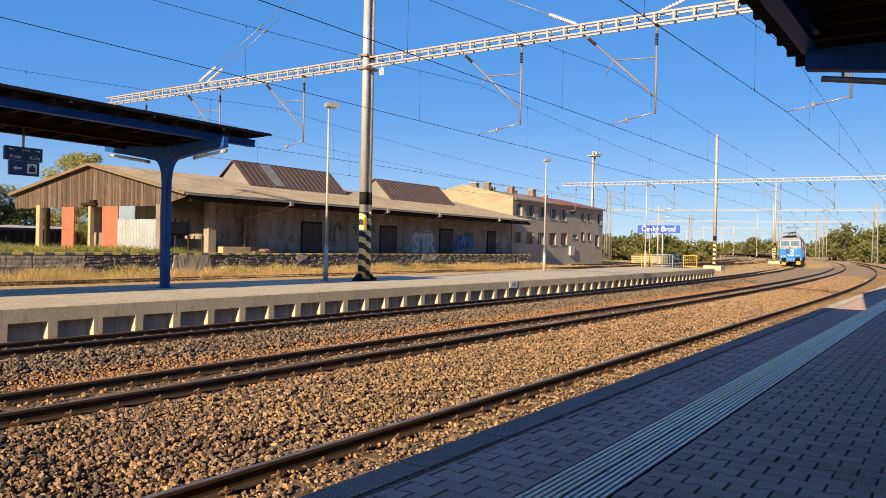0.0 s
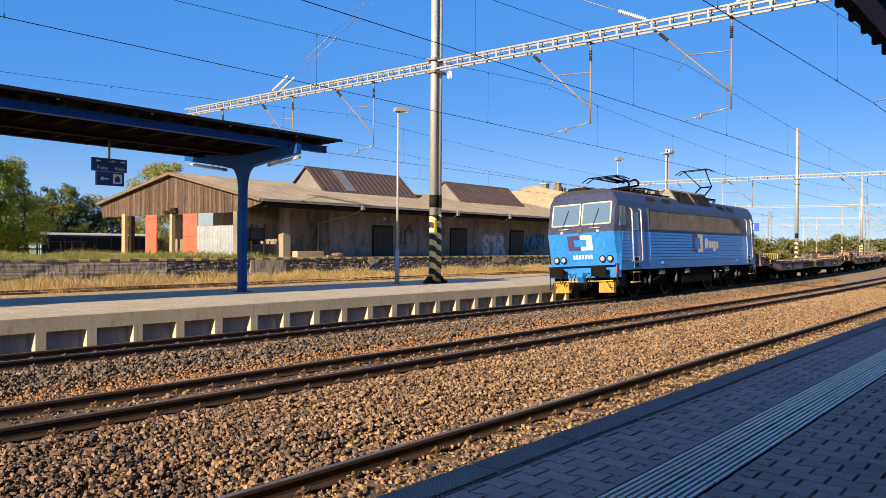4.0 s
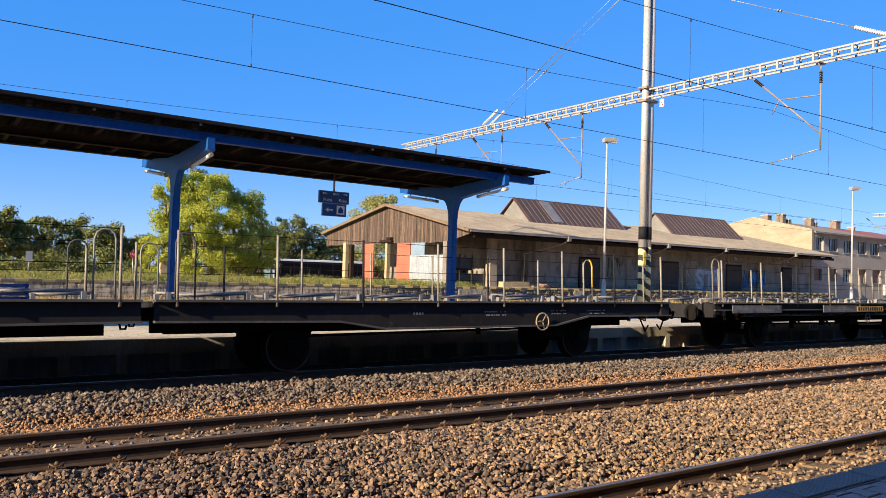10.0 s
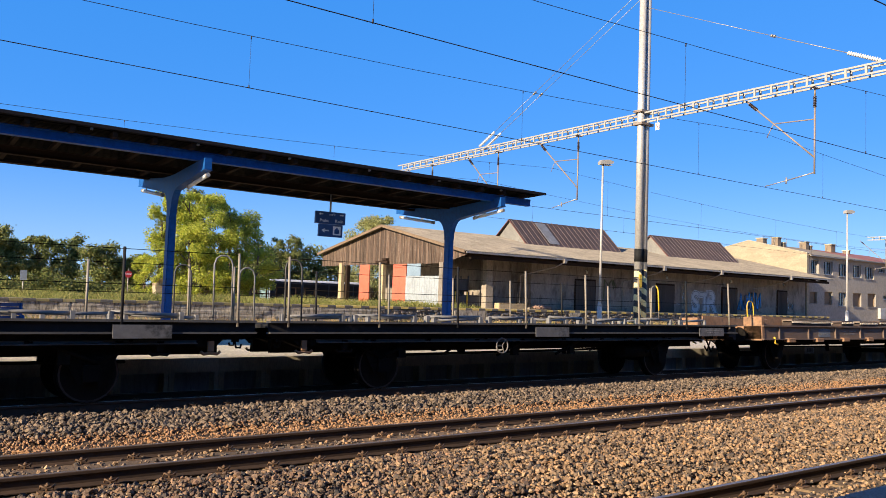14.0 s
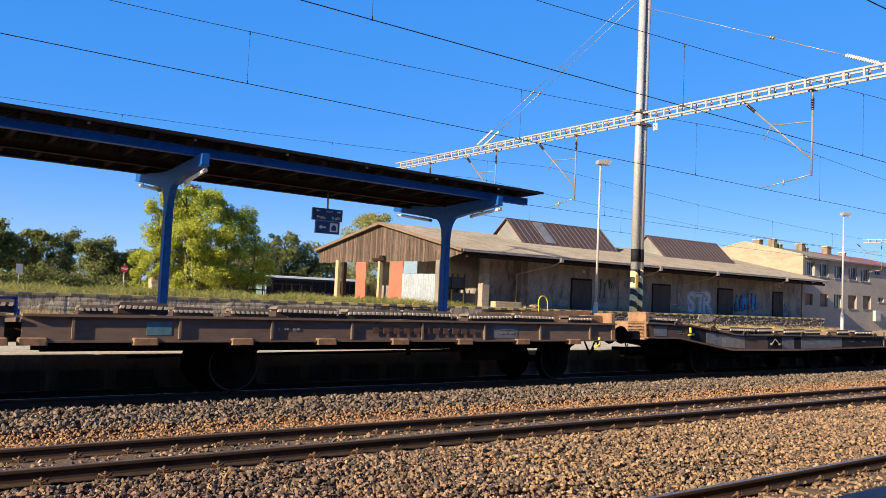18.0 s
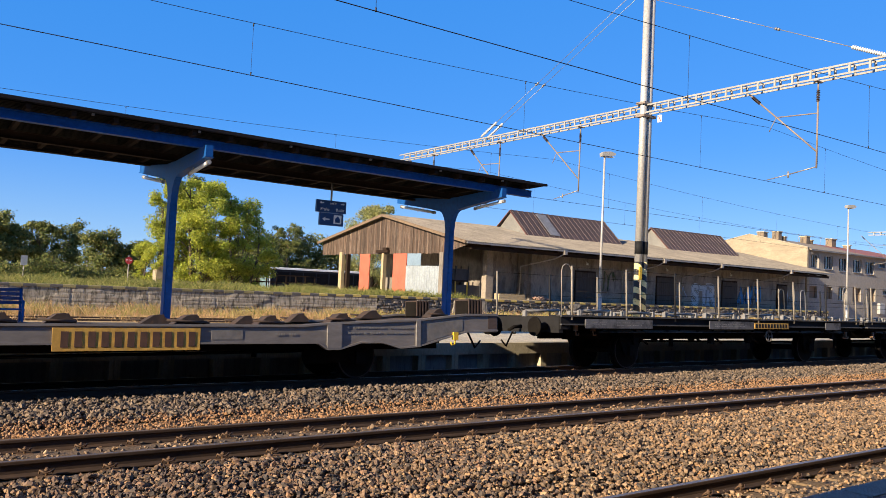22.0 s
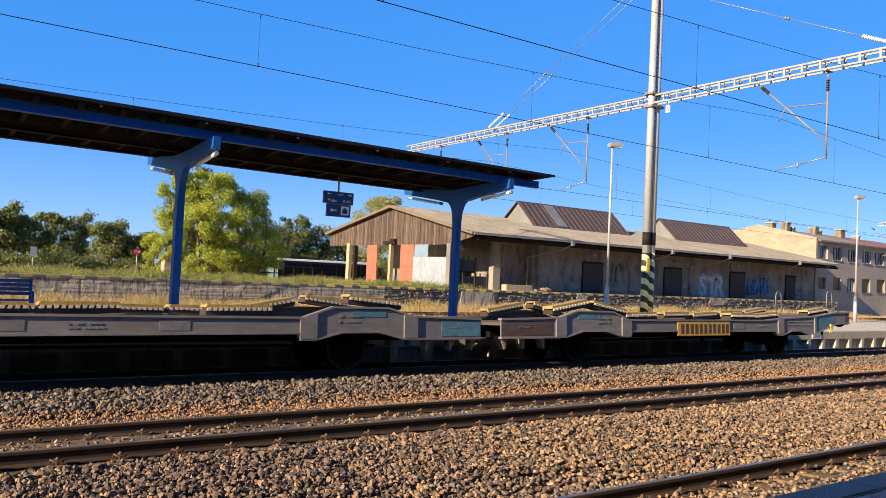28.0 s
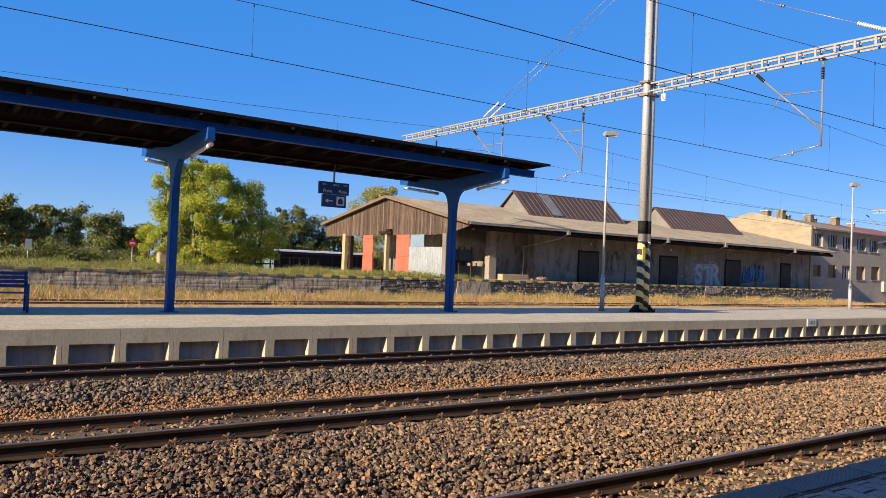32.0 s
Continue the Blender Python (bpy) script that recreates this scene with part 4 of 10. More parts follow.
def cantilever(yd, yc, zb):
    """A hanging tube with strut, insulators and registration arm; yd: the hanger, yc: the wire, both along y."""
    sgn = 1 if yc > yd else -1
    t = thing("cantilever", "rusty tube cantilever with brown insulators holding the contact wire", "cantilever", "cantilevers")
    bm = bmesh.new()
    rod(bm, (0, yd, zb - 0.64), (0, yd, 6.27), 0.03, 8)
    rod(bm, (0, yd, zb + 0.05), (0, yd, zb - 0.3), 0.03, 8)
    box(bm, -0.21, 0.21, yd - 0.05, yd + 0.05, zb - 0.02, zb + 0.01)
    part("hanger", bm, M_RUSTTUBE, t)
    bm = bmesh.new()
    a, b = Vector((0, yd + sgn * 2.45, zb)), Vector((0, yd, 6.8))
    d = b - a
    rod(bm, a + d * 0.16, b, 0.028, 8)
    rod(bm, a, a + d * 0.06, 0.03, 8)
    part("strut", bm, M_RUSTTUBE, t)
    bm = bmesh.new()
    c = a + d * 0.42
    rod(bm, c, (0, yd, 8.05), 0.02, 6)
    rod(bm, c, c + Vector((0.0, sgn * 0.25, -0.45)), 0.015, 6)
    part("tie_tube", bm, M_RUSTTUBE, t)
    for p, q in (((0, yd, zb - 0.28), (0, yd, zb - 0.66)), (a + d * 0.05, a + d * 0.17)):
        bm = bmesh.new()
        p, q = Vector(p), Vector(q)
        rod(bm, p, q, 0.03, 8)
        for i in range(7):
            m0 = p.lerp(q, (i + 0.5) / 7 - 0.03)
            m1 = p.lerp(q, (i + 0.5) / 7 + 0.03)
            rod(bm, m0, m1, 0.062, 10, 0.05)
        part("insulator", bm, M_INSUL, t, "ribbed brown insulator")
    bm = bmesh.new()
    e = Vector((0, yd + sgn * 0.95, 6.15))
    rod(bm, (0, yd, 6.32), e, 0.02, 6)
    rod(bm, e, (0, yc, ZC + 0.03), 0.016, 6)
    rod(bm, e + Vector((0, 0, 0.1)), e - Vector((0, 0, 0.1)), 0.03, 6)
    part("registration_arm", bm, M_GALV, t)
    return t


ZC, ZB = 6.0, 9.08
XM, YM = 23.85, 20.0
mast1 = twin_mast("portal_mast", 14.1)
mast1.matrix_basis = pose(XM, YM, PLAT2)
bm1 = portal_beam(-5.5, 37.9, ZB)
bm1.matrix_basis = pose(XM, 0, 0)
copy_thing(mast1, pose(XM, -5.6, PLAT1))
CANTI = ((2.7, 4.32), (8.2, 9.65), (13.03, 14.75), (23.54, 25.09), (28.95, 30.3), (34.6, 36.0))
for yd, yc in CANTI:
    t = cantilever(yd, yc, ZB)
    t.matrix_basis = pose(XM, 0, 0)
# small number plate hanging under the beam
npz = thing("mast_number_plate", "small white number plate on the mast clamp", "plate", at=pose(XM - 0.2, YM - 0.85, 8.76))
bm = bmesh.new()
box(bm, -0.01, 0.01, -0.10, 0.10, -0.14, 0.14)
rod(bm, (0, 0, 0.13), (0, 0, 0.34), 0.012, 6)
part("plate", bm, M_LAMP_WHITE, npz)
bm = bmesh.new()
rod(bm, (-0.014, -0.06, -0.1), (-0.014, 0.06, 0.1), 0.015, 6)
part("red_mark", bm, surf("red_paint", (0.5, 0.05, 0.03), (0.42, 0.05, 0.03), 0.6), npz)

# further portals round the bend
def at_portal(s, off):
    x, y, h = p2(s, off)
    return pose(x, y, 0, 0, 0, math.degrees(h))


FAR = (83.0, 143.0, 200.0, 258.0, 318.0)
MAST_OFF = (5.0, 3.4, 3.4, 3.4, 3.4)
for i, s in enumerate(FAR):
    m = copy_thing(mast1, at_portal(s, MAST_OFF[i]))
    x, y, h = along(3, s)
    b = portal_beam(-22, 36.3, ZB) if i == 0 else portal_beam(-22, 46, ZB) if i == 1 else copy_thing(b, pose(0, 0, 0))
    b.matrix_basis = at_portal(s, -Y3)
    for yd, yc in CANTI + ((-8.0, -6.6), (-13.0, -11.6)):
        if i == 0:
            t = cantilever(yd, yc, ZB)
            t.matrix_basis = at_portal(s, -Y3)
        elif yd < 20:
            t = cantilever(yd, yc, ZB)
            t.matrix_basis = at_portal(s, -Y3)
    copy_thing(mast1, at_portal(s, -Y3 - 15.6))

# concrete footings of the far masts
bm = bmesh.new()
cbox(bm, -1.3, 1.3, -0.9, 0.9, -0.2, 0.45, 0.03)
foot = tagged(part("mast_footing", bm, M_PLAT), "pale concrete mast footing block", "footing", "mast footings")
foot.matrix_basis = at_portal(83.0, 5.0)
copy_thing(foot, at_portal(143.0, 3.4))

# ---------------------------------------------------------------- overhead wires
def wire_run(k, off, at_prev, at_mast, name):
    """Contact wire, messenger and droppers above a track, sagging between the portals."""
    t = thing(name, "contact wire hung by droppers from a sagging messenger wire", "overhead wire", "overhead wires")
    spans = [(-94.0, -34.5), (-34.5, XM), (XM, 83.0), (83.0, 143.0), (143.0, 200.0), (200.0, 258.0)]
    con, mes, drops = [], [], []

    def pt(s, z, o):
        if k in (1, 2):
            x, y, _ = along(k, s, o)
        else:
            x, y, _ = p2(s, o)
        return Vector((x, y, z))
    for i, (s0, s1) in enumerate(spans):
        st0, st1 = (0.18 if i % 2 else -0.18), (-0.18 if i % 2 else 0.18)
        if i in (0, 1, 2):
            st0, st1 = ((at_mast, at_prev), (at_prev, at_mast), (at_mast, -0.18))[i]
        n = 12
        for j in range(0 if i == 0 else 1, n + 1):
            f = j / n
            a, o = s0 + (s1 - s0) * f, off + st0 + (st1 - st0) * f
            con.append(pt(a, ZC, o))
            mes.append(pt(a, ZC + 0.93 + 0.9 * (2 * f - 1) ** 2, o))
        for j in range(8):
            f = (j + 0.5) / 8
            a = s0 + (s1 - s0) * f
            if -12 < a < 140:
                o = off + st0 + (st1 - st0) * f
                bm = bmesh.new()
                zt = ZC + 0.93 + 0.9 * (2 * f - 1) ** 2
                rod(bm, pt(a, ZC, o), pt(a, zt, o), 0.0035, 4)
                rod(bm, pt(a, ZC - 0.01, o), pt(a, ZC + 0.06, o), 0.014, 5)
                rod(bm, pt(a, zt - 0.06, o), pt(a, zt + 0.01, o), 0.014, 5)
                drops.append(bm)
    for nm, pts in (("contact_wire", con), ("messenger_wire", mes)):
        bm = bmesh.new()
        pipe(bm, pts, 0.0085 if nm == "contact_wire" else 0.0065, 5)
        part(nm, bm, M_WIRE, t)
    for bm in drops:
        part("dropper", bm, M_WIRE, t)


wire_run(1, 0.0, 1.7, -0.2, "overhead_wire")
wire_run(2, 0.0, 0.9, 0.2, "overhead_wire")
wire_run(3, 0.0, 0.52, 0.47, "overhead_wire")
wire_run(4, 25.0 - Y3, 0.2, 0.09, "overhead_wire")
wire_run(4, 30.3 - Y3, 0.2, 0.0, "overhead_wire")

# stay cables from the mast head down to the beam
for dx, y0, y1 in ((-0.2, YM, 30.3), (0.2, YM, 30.3), (0.0, YM, 10.9), (0.0, -5.6, 8.2)):
    sc = thing("stay_cable", "thin steel stay cable with a long white insulator", "cable", "stay cables")
    a, b = Vector((XM + dx, y0, 14.45 if y1 > 30 else 13.75)), Vector((XM + dx, y1, ZB + 0.38))
    bm = bmesh.new()
    rod(bm, a, a.lerp(b, 0.6), 0.011, 5)
    part("cable", bm, M_GALV, sc)
    bm = bmesh.new()
    rod(bm, a.lerp(b, 0.6), a.lerp(b, 0.88), 0.013, 6)
    part("rod", bm, M_GALV, sc)
    for k in (0.6, 0.61):
        bm = bmesh.new()
        rod(bm, a.lerp(b, k - 0.004), a.lerp(b, k + 0.003), 0.05, 6)
        part("shackle", bm, M_GALV, sc)
    bm = bmesh.new()
    rod(bm, a.lerp(b, 0.88), a.lerp(b, 0.995), 0.035, 8)
    for i in range(14):
        k = 0.884 + i * 0.0078
        rod(bm, a.lerp(b, k), a.lerp(b, k + 0.003), 0.075, 8, 0.05)
    part("long_insulator", bm, M_LAMP_WHITE, sc, "long white ribbed insulator")

# ---------------------------------------------------------------- canopy above the camera
nc = thing("near_canopy", "dark canopy roof over the near platform with blue end girder", "canopy")
NX0, NX1, NY1, NY0 = -40.0, 11.35, 2.03, -7.5
bm = bmesh.new()
prism(bm, [(NY0, 4.75), (NY1, 4.68), (NY1, 4.74), (NY0, 4.81)], NX0, NX1, "x")
part("roof_sheet", fixed(bm), M_ROOFEDGE, nc)
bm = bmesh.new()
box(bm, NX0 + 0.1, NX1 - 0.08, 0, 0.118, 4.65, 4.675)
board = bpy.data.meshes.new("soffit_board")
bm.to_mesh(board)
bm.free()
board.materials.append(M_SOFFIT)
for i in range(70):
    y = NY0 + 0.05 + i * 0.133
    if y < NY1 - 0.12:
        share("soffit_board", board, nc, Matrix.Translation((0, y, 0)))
for i in range(52):
    x = 11.29 - i * 0.625
    bm = bmesh.new()
    box(bm, x - 0.05, x + 0.05, NY0 + 0.1, NY1 - 0.08, 4.50, 4.65)
    part("rafter", bm, M_TIMBER, nc)
for y in (1.52, -2.5):
    bm = bmesh.new()
    prism(bm, [(y - 0.09, 4.28), (y + 0.09, 4.28), (y + 0.09, 4.295), (y + 0.01, 4.295), (y + 0.01, 4.485), (y + 0.09, 4.485), (y + 0.09, 4.5), (y - 0.09, 4.5), (y - 0.09, 4.485), (y - 0.01, 4.485), (y - 0.01, 4.295), (y - 0.09, 4.295)], NX0, 9.72, "x")
    part("girder", fixed(bm), M_BLUE, nc)
NPX = 9.62
for x in (NPX, NPX - 9, NPX - 18, NPX - 27):
    bm = bmesh.new()
    prism(bm, [(1.55, 4.065), (1.55, 4.275), (-5.0, 4.275), (-5.0, 4.06), (-2.7, 3.60), (-2.3, 3.60)], x - 0.09, x + 0.09, "x")
    part("cross_girder", fixed(bm), M_BLUE, nc, "dark blue cross girder")
    bm = bmesh.new()
    rod(bm, (x, 1.39, 3.955), (x, -0.4, 3.68), 0.035, 8)
    for q in (0.12, 0.45, 0.8):
        c = Vector((x, 1.39 - 1.79 * q, 3.955 - 0.275 * q))
        rod(bm, c, c + Vector((0, 0, 0.1)), 0.014, 6)
    part("strip_light", bm, M_GALV, nc, "unlit fluorescent strip light")
    if x < 0 or x == NPX:
        bm = bmesh.new()
        box(bm, x - 0.13, x + 0.13, -2.65, -2.35, PLAT1 - 0.002, 3.8)
        part("pillar", bm, M_BLUE, nc)
# added roof sheet, kept out of view, that only shades the platform further along
bm = bmesh.new()
prism(bm, [(NX1 + 0.05, NY0), (70.0, NY0), (70.0, 1.15), (27.0, 1.25), (20.5, 1.52), (NX1 + 0.05, 0.55)], 4.69, 4.76, "z")
part("narrow_roof_sheet", fixed(bm), M_ROOFEDGE, nc)
# added pillars under the unseen sheet
for x in (20.0, 29.0, 38.0, 47.0, 56.0, 65.0):
    bm = bmesh.new()
    box(bm, x - 0.13, x + 0.13, -2.65, -2.35, PLAT1 - 0.002, 4.70)
    part("pillar", bm, M_BLUE, nc)

# ---------------------------------------------------------------- station building behind the platform
stn = thing("station_building", "long plain rendered station building behind the near platform", "building", kind="structure")
M_STN = surf("grey_beige_render", (0.34, 0.30, 0.25), (0.28, 0.25, 0.21), 0.92, big=0.3, fine=8, bump=0.3)
bm = bmesh.new()
box(bm, -70, 60, -10.0, -9.6, PLAT1 - 0.05, 5.2)
part("front_wall", bm, M_STN, stn)
bm = bmesh.new()
for x in (-70.0, 59.6):
    box(bm, x, x + 0.4, -21.0, -10.0, PLAT1 - 0.3, 5.2)
box(bm, -69.6, 59.6, -21.4, -21.0, PLAT1 - 0.3, 5.2)
part("rear_walls", bm, M_STN, stn)
bm = bmesh.new()
prism(bm, [(-22.0, 5.2), (-9.0, 5.2), (-15.5, 7.4)], -71, 61, "x")
part("roof", fixed(bm), M_ROOFEDGE, stn)

# ---------------------------------------------------------------- loading ramp
RAMP_Y, RAMP_Z, RAMP_X1 = 36.0, 1.25, 68.5
M_RAMP = surf("board_marked_concrete", (0.42, 0.37, 0.295), (0.27, 0.24, 0.19), 0.93, big=2.2, fine=19, bump=1.0, stretch=(1.5, 1, 0.4), stain=(0.11, 0.096, 0.072), stain_at=(0.48, 0.60))
M_RUBBLE = island("rubble_stone", [(0.13, 0.12, 0.11), (0.22, 0.19, 0.155), (0.16, 0.15, 0.14), (0.28, 0.24, 0.19), (0.11, 0.10, 0.095)], 0.92, 8, spec=0.2)
M_MORTAR = surf("old_mortar", (0.10, 0.09, 0.08), (0.14, 0.125, 0.11), 0.95, big=2, fine=14)
M_KERB_Y = surf("faded_yellow_kerb", (0.62, 0.45, 0.09), (0.48, 0.37, 0.13), 0.8, big=2, fine=14, stain=(0.3, 0.26, 0.2), rand=0.15)
M_KERB_D = surf("dark_kerb", (0.08, 0.075, 0.07), (0.12, 0.11, 0.1), 0.85, big=2, fine=14, stain=(0.25, 0.22, 0.18), rand=0.15)
M_KERB_OLD = surf("weathered_kerb", (0.33, 0.27, 0.11), (0.22, 0.20, 0.10), 0.9, big=2, fine=14, rand=0.15)
ramp = thing("loading_ramp", "long loading ramp with concrete and rubble walls and a striped kerb", "loading ramp", kind="structure")
bm = bmesh.new()
box(bm, -70, 21.5, RAMP_Y, 38.0, -0.3, RAMP_Z - 0.12)
part("concrete_wall", bm, M_RAMP, ramp)
# the weathered face: shuttering steps, spalled pits and a broken foot
wx, wz = np.arange(-16.0, 21.55, 0.075), np.linspace(-0.28, RAMP_Z - 0.125, 26)
wall_v, wall_f = [], []
for x in wx:
    for z in wz:
        lift = (0.012 if (z + 0.28) % 0.19 < 0.055 else 0.0) + 0.010 * noise.noise((x * 0.7, int((z + 0.28) / 0.19) * 3.7, 1.0)) + 0.006 * noise.noise((x * 2.1, z * 4.0, 5.0)) + 0.005 * noise.noise((x * 7.0, z * 9.0, 2.0))
        pit = max(0.0, noise.noise((x * 0.55, z * 1.6, 8.0)) - 0.12) * (0.22 + 0.1 * noise.noise((x * 5.0, z * 5.0, 4.0)))
        joint = 0.022 if x % 3.15 < 0.075 else 0.0
        wall_v.append((x, RAMP_Y - 0.045 + lift + max(joint, min(pit, 0.04)), z))
for a in range(len(wx) - 1):
    for b in range(len(wz) - 1):
        q = a * len(wz) + b
        wall_f.append((q, q + len(wz), q + len(wz) + 1, q + 1))
numpy_mesh("wall_face", np.array(wall_v), np.array(wall_f), M_RAMP, "pitted weathered concrete face with shuttering marks", "", ramp, quads=True)
rng = random.Random(12)
bm = bmesh.new()
box(bm, 21.5, RAMP_X1, RAMP_Y + 0.06, 38.0, -0.3, RAMP_Z - 0.12)
part("rubble_backing", bm, M_MORTAR, ramp)
rng = random.Random(11)
rv, rf = [], []
for r in range(9):
    x = 21.5 + 0.07 * (r % 3)
    while x < RAMP_X1 - 0.1:
        w = rng.uniform(0.10, 0.36)
        z0, z1 = -0.1 + r * 0.138 + rng.uniform(-0.04, 0.02), -0.1 + r * 0.138 + rng.uniform(0.09, 0.17)
        z1 = min(z1, RAMP_Z - 0.13)
        yy = RAMP_Y + rng.uniform(-0.06, 0.06)
        b0 = len(rv)
        k = 0.03
        rv += [(x + k, yy, z0 + k), (x + w - k, yy, z0 + k * rng.random()), (x + w - k, yy, z1 - k), (x + k * rng.random(), yy, z1 - k),
               (x, RAMP_Y + 0.07, z0), (x + w, RAMP_Y + 0.07, z0), (x + w, RAMP_Y + 0.07, z1), (x, RAMP_Y + 0.07, z1)]
        rf += [(b0, b0 + 1, b0 + 2, b0 + 3)] + [(b0 + i, b0 + 4 + i, b0 + 4 + (i + 1) % 4, b0 + (i + 1) % 4) for i in range(4)]
        x += w + 0.012
numpy_mesh("rubble_stones", np.array(rv), np.array(rf), M_RUBBLE, "rough dark rubble stones", "", ramp, quads=True)
for x0, x1, z0 in ((26.6, 29.2, 0.1), (36.0, 37.1, 0.85), (50.0, 52.2, 0.8)):
    bm = bmesh.new()
    prism(bm, [(x0, z0 + 0.1), (x0 + 0.3, z0 - 0.15), (x1 - 0.4, z0 - 0.05), (x1, z0 + 0.2), (x1 - 0.1, RAMP_Z - 0.125), (x0 + 0.1, RAMP_Z - 0.125)], RAMP_Y - 0.065, RAMP_Y + 0.05, "y")
    part("render_patch", fixed(bm), M_RAMP, ramp)
meshes = []
for m in (M_KERB_Y, M_KERB_D, M_KERB_OLD):
    bm = bmesh.new()
    cbox(bm, 0.003, 0.497, -0.05, 0.40, -0.12, 0.0, 0.012)
    me = bpy.data.meshes.new("kerb_block")
    fixed(bm).to_mesh(me)
    bm.free()
    me.materials.append(m)
    meshes.append(me)
for i in range(-14, 137):
    x = i * 0.5
    me = meshes[1] if i % 2 else meshes[0] if x > 16 else meshes[2]
    share("kerb_block", me, ramp, Matrix.Translation((x, RAMP_Y, RAMP_Z)))
bm = bmesh.new()
box(bm, 27.7, RAMP_X1, RAMP_Y + 0.4, 56, -0.2, RAMP_Z - 0.01)
part("ramp_floor", bm, surf("ramp_floor", (0.36, 0.31, 0.24), (0.28, 0.24, 0.19), 0.92, big=0.6, fine=10, stain=(0.16, 0.14, 0.11)), ramp)


def bank(x, y):
    h = RAMP_Z - 0.02
    if y > 44:
        h -= min(1.0, (y - 44) / 12.0) * 1.25
    return h + 0.05 * noise.noise((x * 0.4, y * 0.4, 9))


M_BANK = surf("weedy_earth", (0.13, 0.13, 0.045), (0.22, 0.19, 0.08), 0.95, big=0.4, fine=6, bump=0.8)
grid_sheet("bank", [-70 + i * 2 for i in range(49)] + [27.6], [36.4, 37.5, 39, 41, 43, 45, 47, 50, 53, 56, 60], bank, M_BANK, "weedy grass bank behind the loading ramp")
grid_sheet("road", [-200 + 10 * i for i in range(50)], [64, 66, 68, 70, 72], lambda x, y: 0.16, surf("asphalt", (0.06, 0.06, 0.06), (0.05, 0.05, 0.05), 0.9, big=0.5, fine=30), "grey asphalt road", "road")

# old siding in the grass
sd = thing("siding_track", "old rusty siding track half hidden in dry grass", "railway track", "main tracks", "structure")
for y in (29.5, 31.0):
    bm = bmesh.new()
    prism(bm, [(y - 0.06, 0.02), (y + 0.06, 0.02), (y + 0.03, 0.05), (y + 0.033, 0.19), (y - 0.033, 0.19), (y - 0.03, 0.05)], -60, 130, "x")
    part("rail", fixed(bm), M_RAIL, sd)

# ---------------------------------------------------------------- grass
def blades(name, n, x0, x1, y0, y1, hfun, h0, h1, cols, label, seed, w=0.02, lean=0.35, clump=0.0, power=1.0):
    rng = np.random.default_rng(seed)
    x = x0 + (x1 - x0) * rng.random(n) ** power
    y = y0 + (y1 - y0) * rng.random(n)
    if clump:
        k = max(1, n // 14)
        cx, cy = x[:k], y[:k]
        idx = rng.integers(0, k, n)
        x = cx[idx] + rng.normal(0, clump, n)
        y = np.clip(cy[idx] + rng.normal(0, clump, n), y0, y1)
    z = np.array([hfun(a, b) for a, b in zip(x, y)])
    patch = 0.18 + 1.1 * np.clip(0.45 + 0.5 * np.sin(x * 0.9 + 1.3 * np.sin(y)) * np.cos(x * 0.37 + y * 0.8) + 0.3 * np.sin(x * 2.7 + y * 1.9) * np.sin(x * 0.23), 0, 1)
    h = (h0 + (h1 - h0) * rng.random(n) ** 1.6) * patch
    a = rng.random(n) * 2 * np.pi
    dx, dy = np.cos(a), np.sin(a)
    lx, ly = lean * h * rng.normal(size=n), lean * h * rng.normal(size=n)
    ww = w * (0.6 + 0.8 * rng.random(n))
    v = np.stack([np.stack([x - dx * ww, y - dy * ww, z - 0.02], -1), np.stack([x + dx * ww, y + dy * ww, z - 0.02], -1),
                  np.stack([x + lx * 0.57 + dx * ww * 0.8, y + ly * 0.57 + dy * ww * 0.8, z + h * 0.6], -1), np.stack([x + lx, y + ly, z + h], -1)], 1)
    b = (np.arange(n) * 4)[:, None]
    t = np.concatenate([b + np.array([[0, 1, 2]]), b + np.array([[0, 2, 3]])])
    return numpy_mesh(name, v.reshape(-1, 3), t, island(name + "_blades", cols, 0.8, 3, 0, spec=0.2, trans=0.35), label, "grass")


STRAW = [(0.64, 0.41, 0.20), (0.48, 0.29, 0.14), (0.72, 0.50, 0.28), (0.40, 0.28, 0.12), (0.28, 0.25, 0.09), (0.58, 0.33, 0.17)]
GREEN = [(0.22, 0.26, 0.06), (0.34, 0.34, 0.09), (0.48, 0.40, 0.14), (0.15, 0.20, 0.045), (0.58, 0.45, 0.18)]
WEEDS = [(0.10, 0.13, 0.035), (0.17, 0.19, 0.05), (0.26, 0.25, 0.08), (0.08, 0.10, 0.03)]
blades("dry_grass", 50000, -6, 92, 23.0, 31.3, land, 0.03, 0.24, STRAW, "tall straw-yellow dry grass along the siding", 21, 0.006, 0.6, 0.2)
blades("dry_grass", 80000, -6, 70, 31.2, 35.8, land, 0.10, 0.58, STRAW, "tall straw-yellow dry grass along the siding", 22, 0.005, 0.3, 0.2)
blades("green_weeds", 40000, -6, 66, 32.5, 35.9, land, 0.06, 0.55, GREEN, "green weeds at the foot of the ramp", 23, 0.005, 0.5, 0.16)
blades("bank_grass", 65000, -12, 29.5, 36.4, 45, bank, 0.05, 0.42, GREEN, "weedy green and yellow grass on the bank", 24, 0.006, 0.55, 0.22)
blades("bank_weeds", 22000, -12, 29.5, 36.5, 42, bank, 0.10, 0.5, WEEDS, "dark green leafy weeds on the bank", 26, 0.011, 0.6, 0.14)
blades("dry_grass", 32000, 66, 150, 18.2, 60, land, 0.04, 0.22, STRAW, "low dry grass beyond the platform", 25, 0.02, 0.6, 0.4)

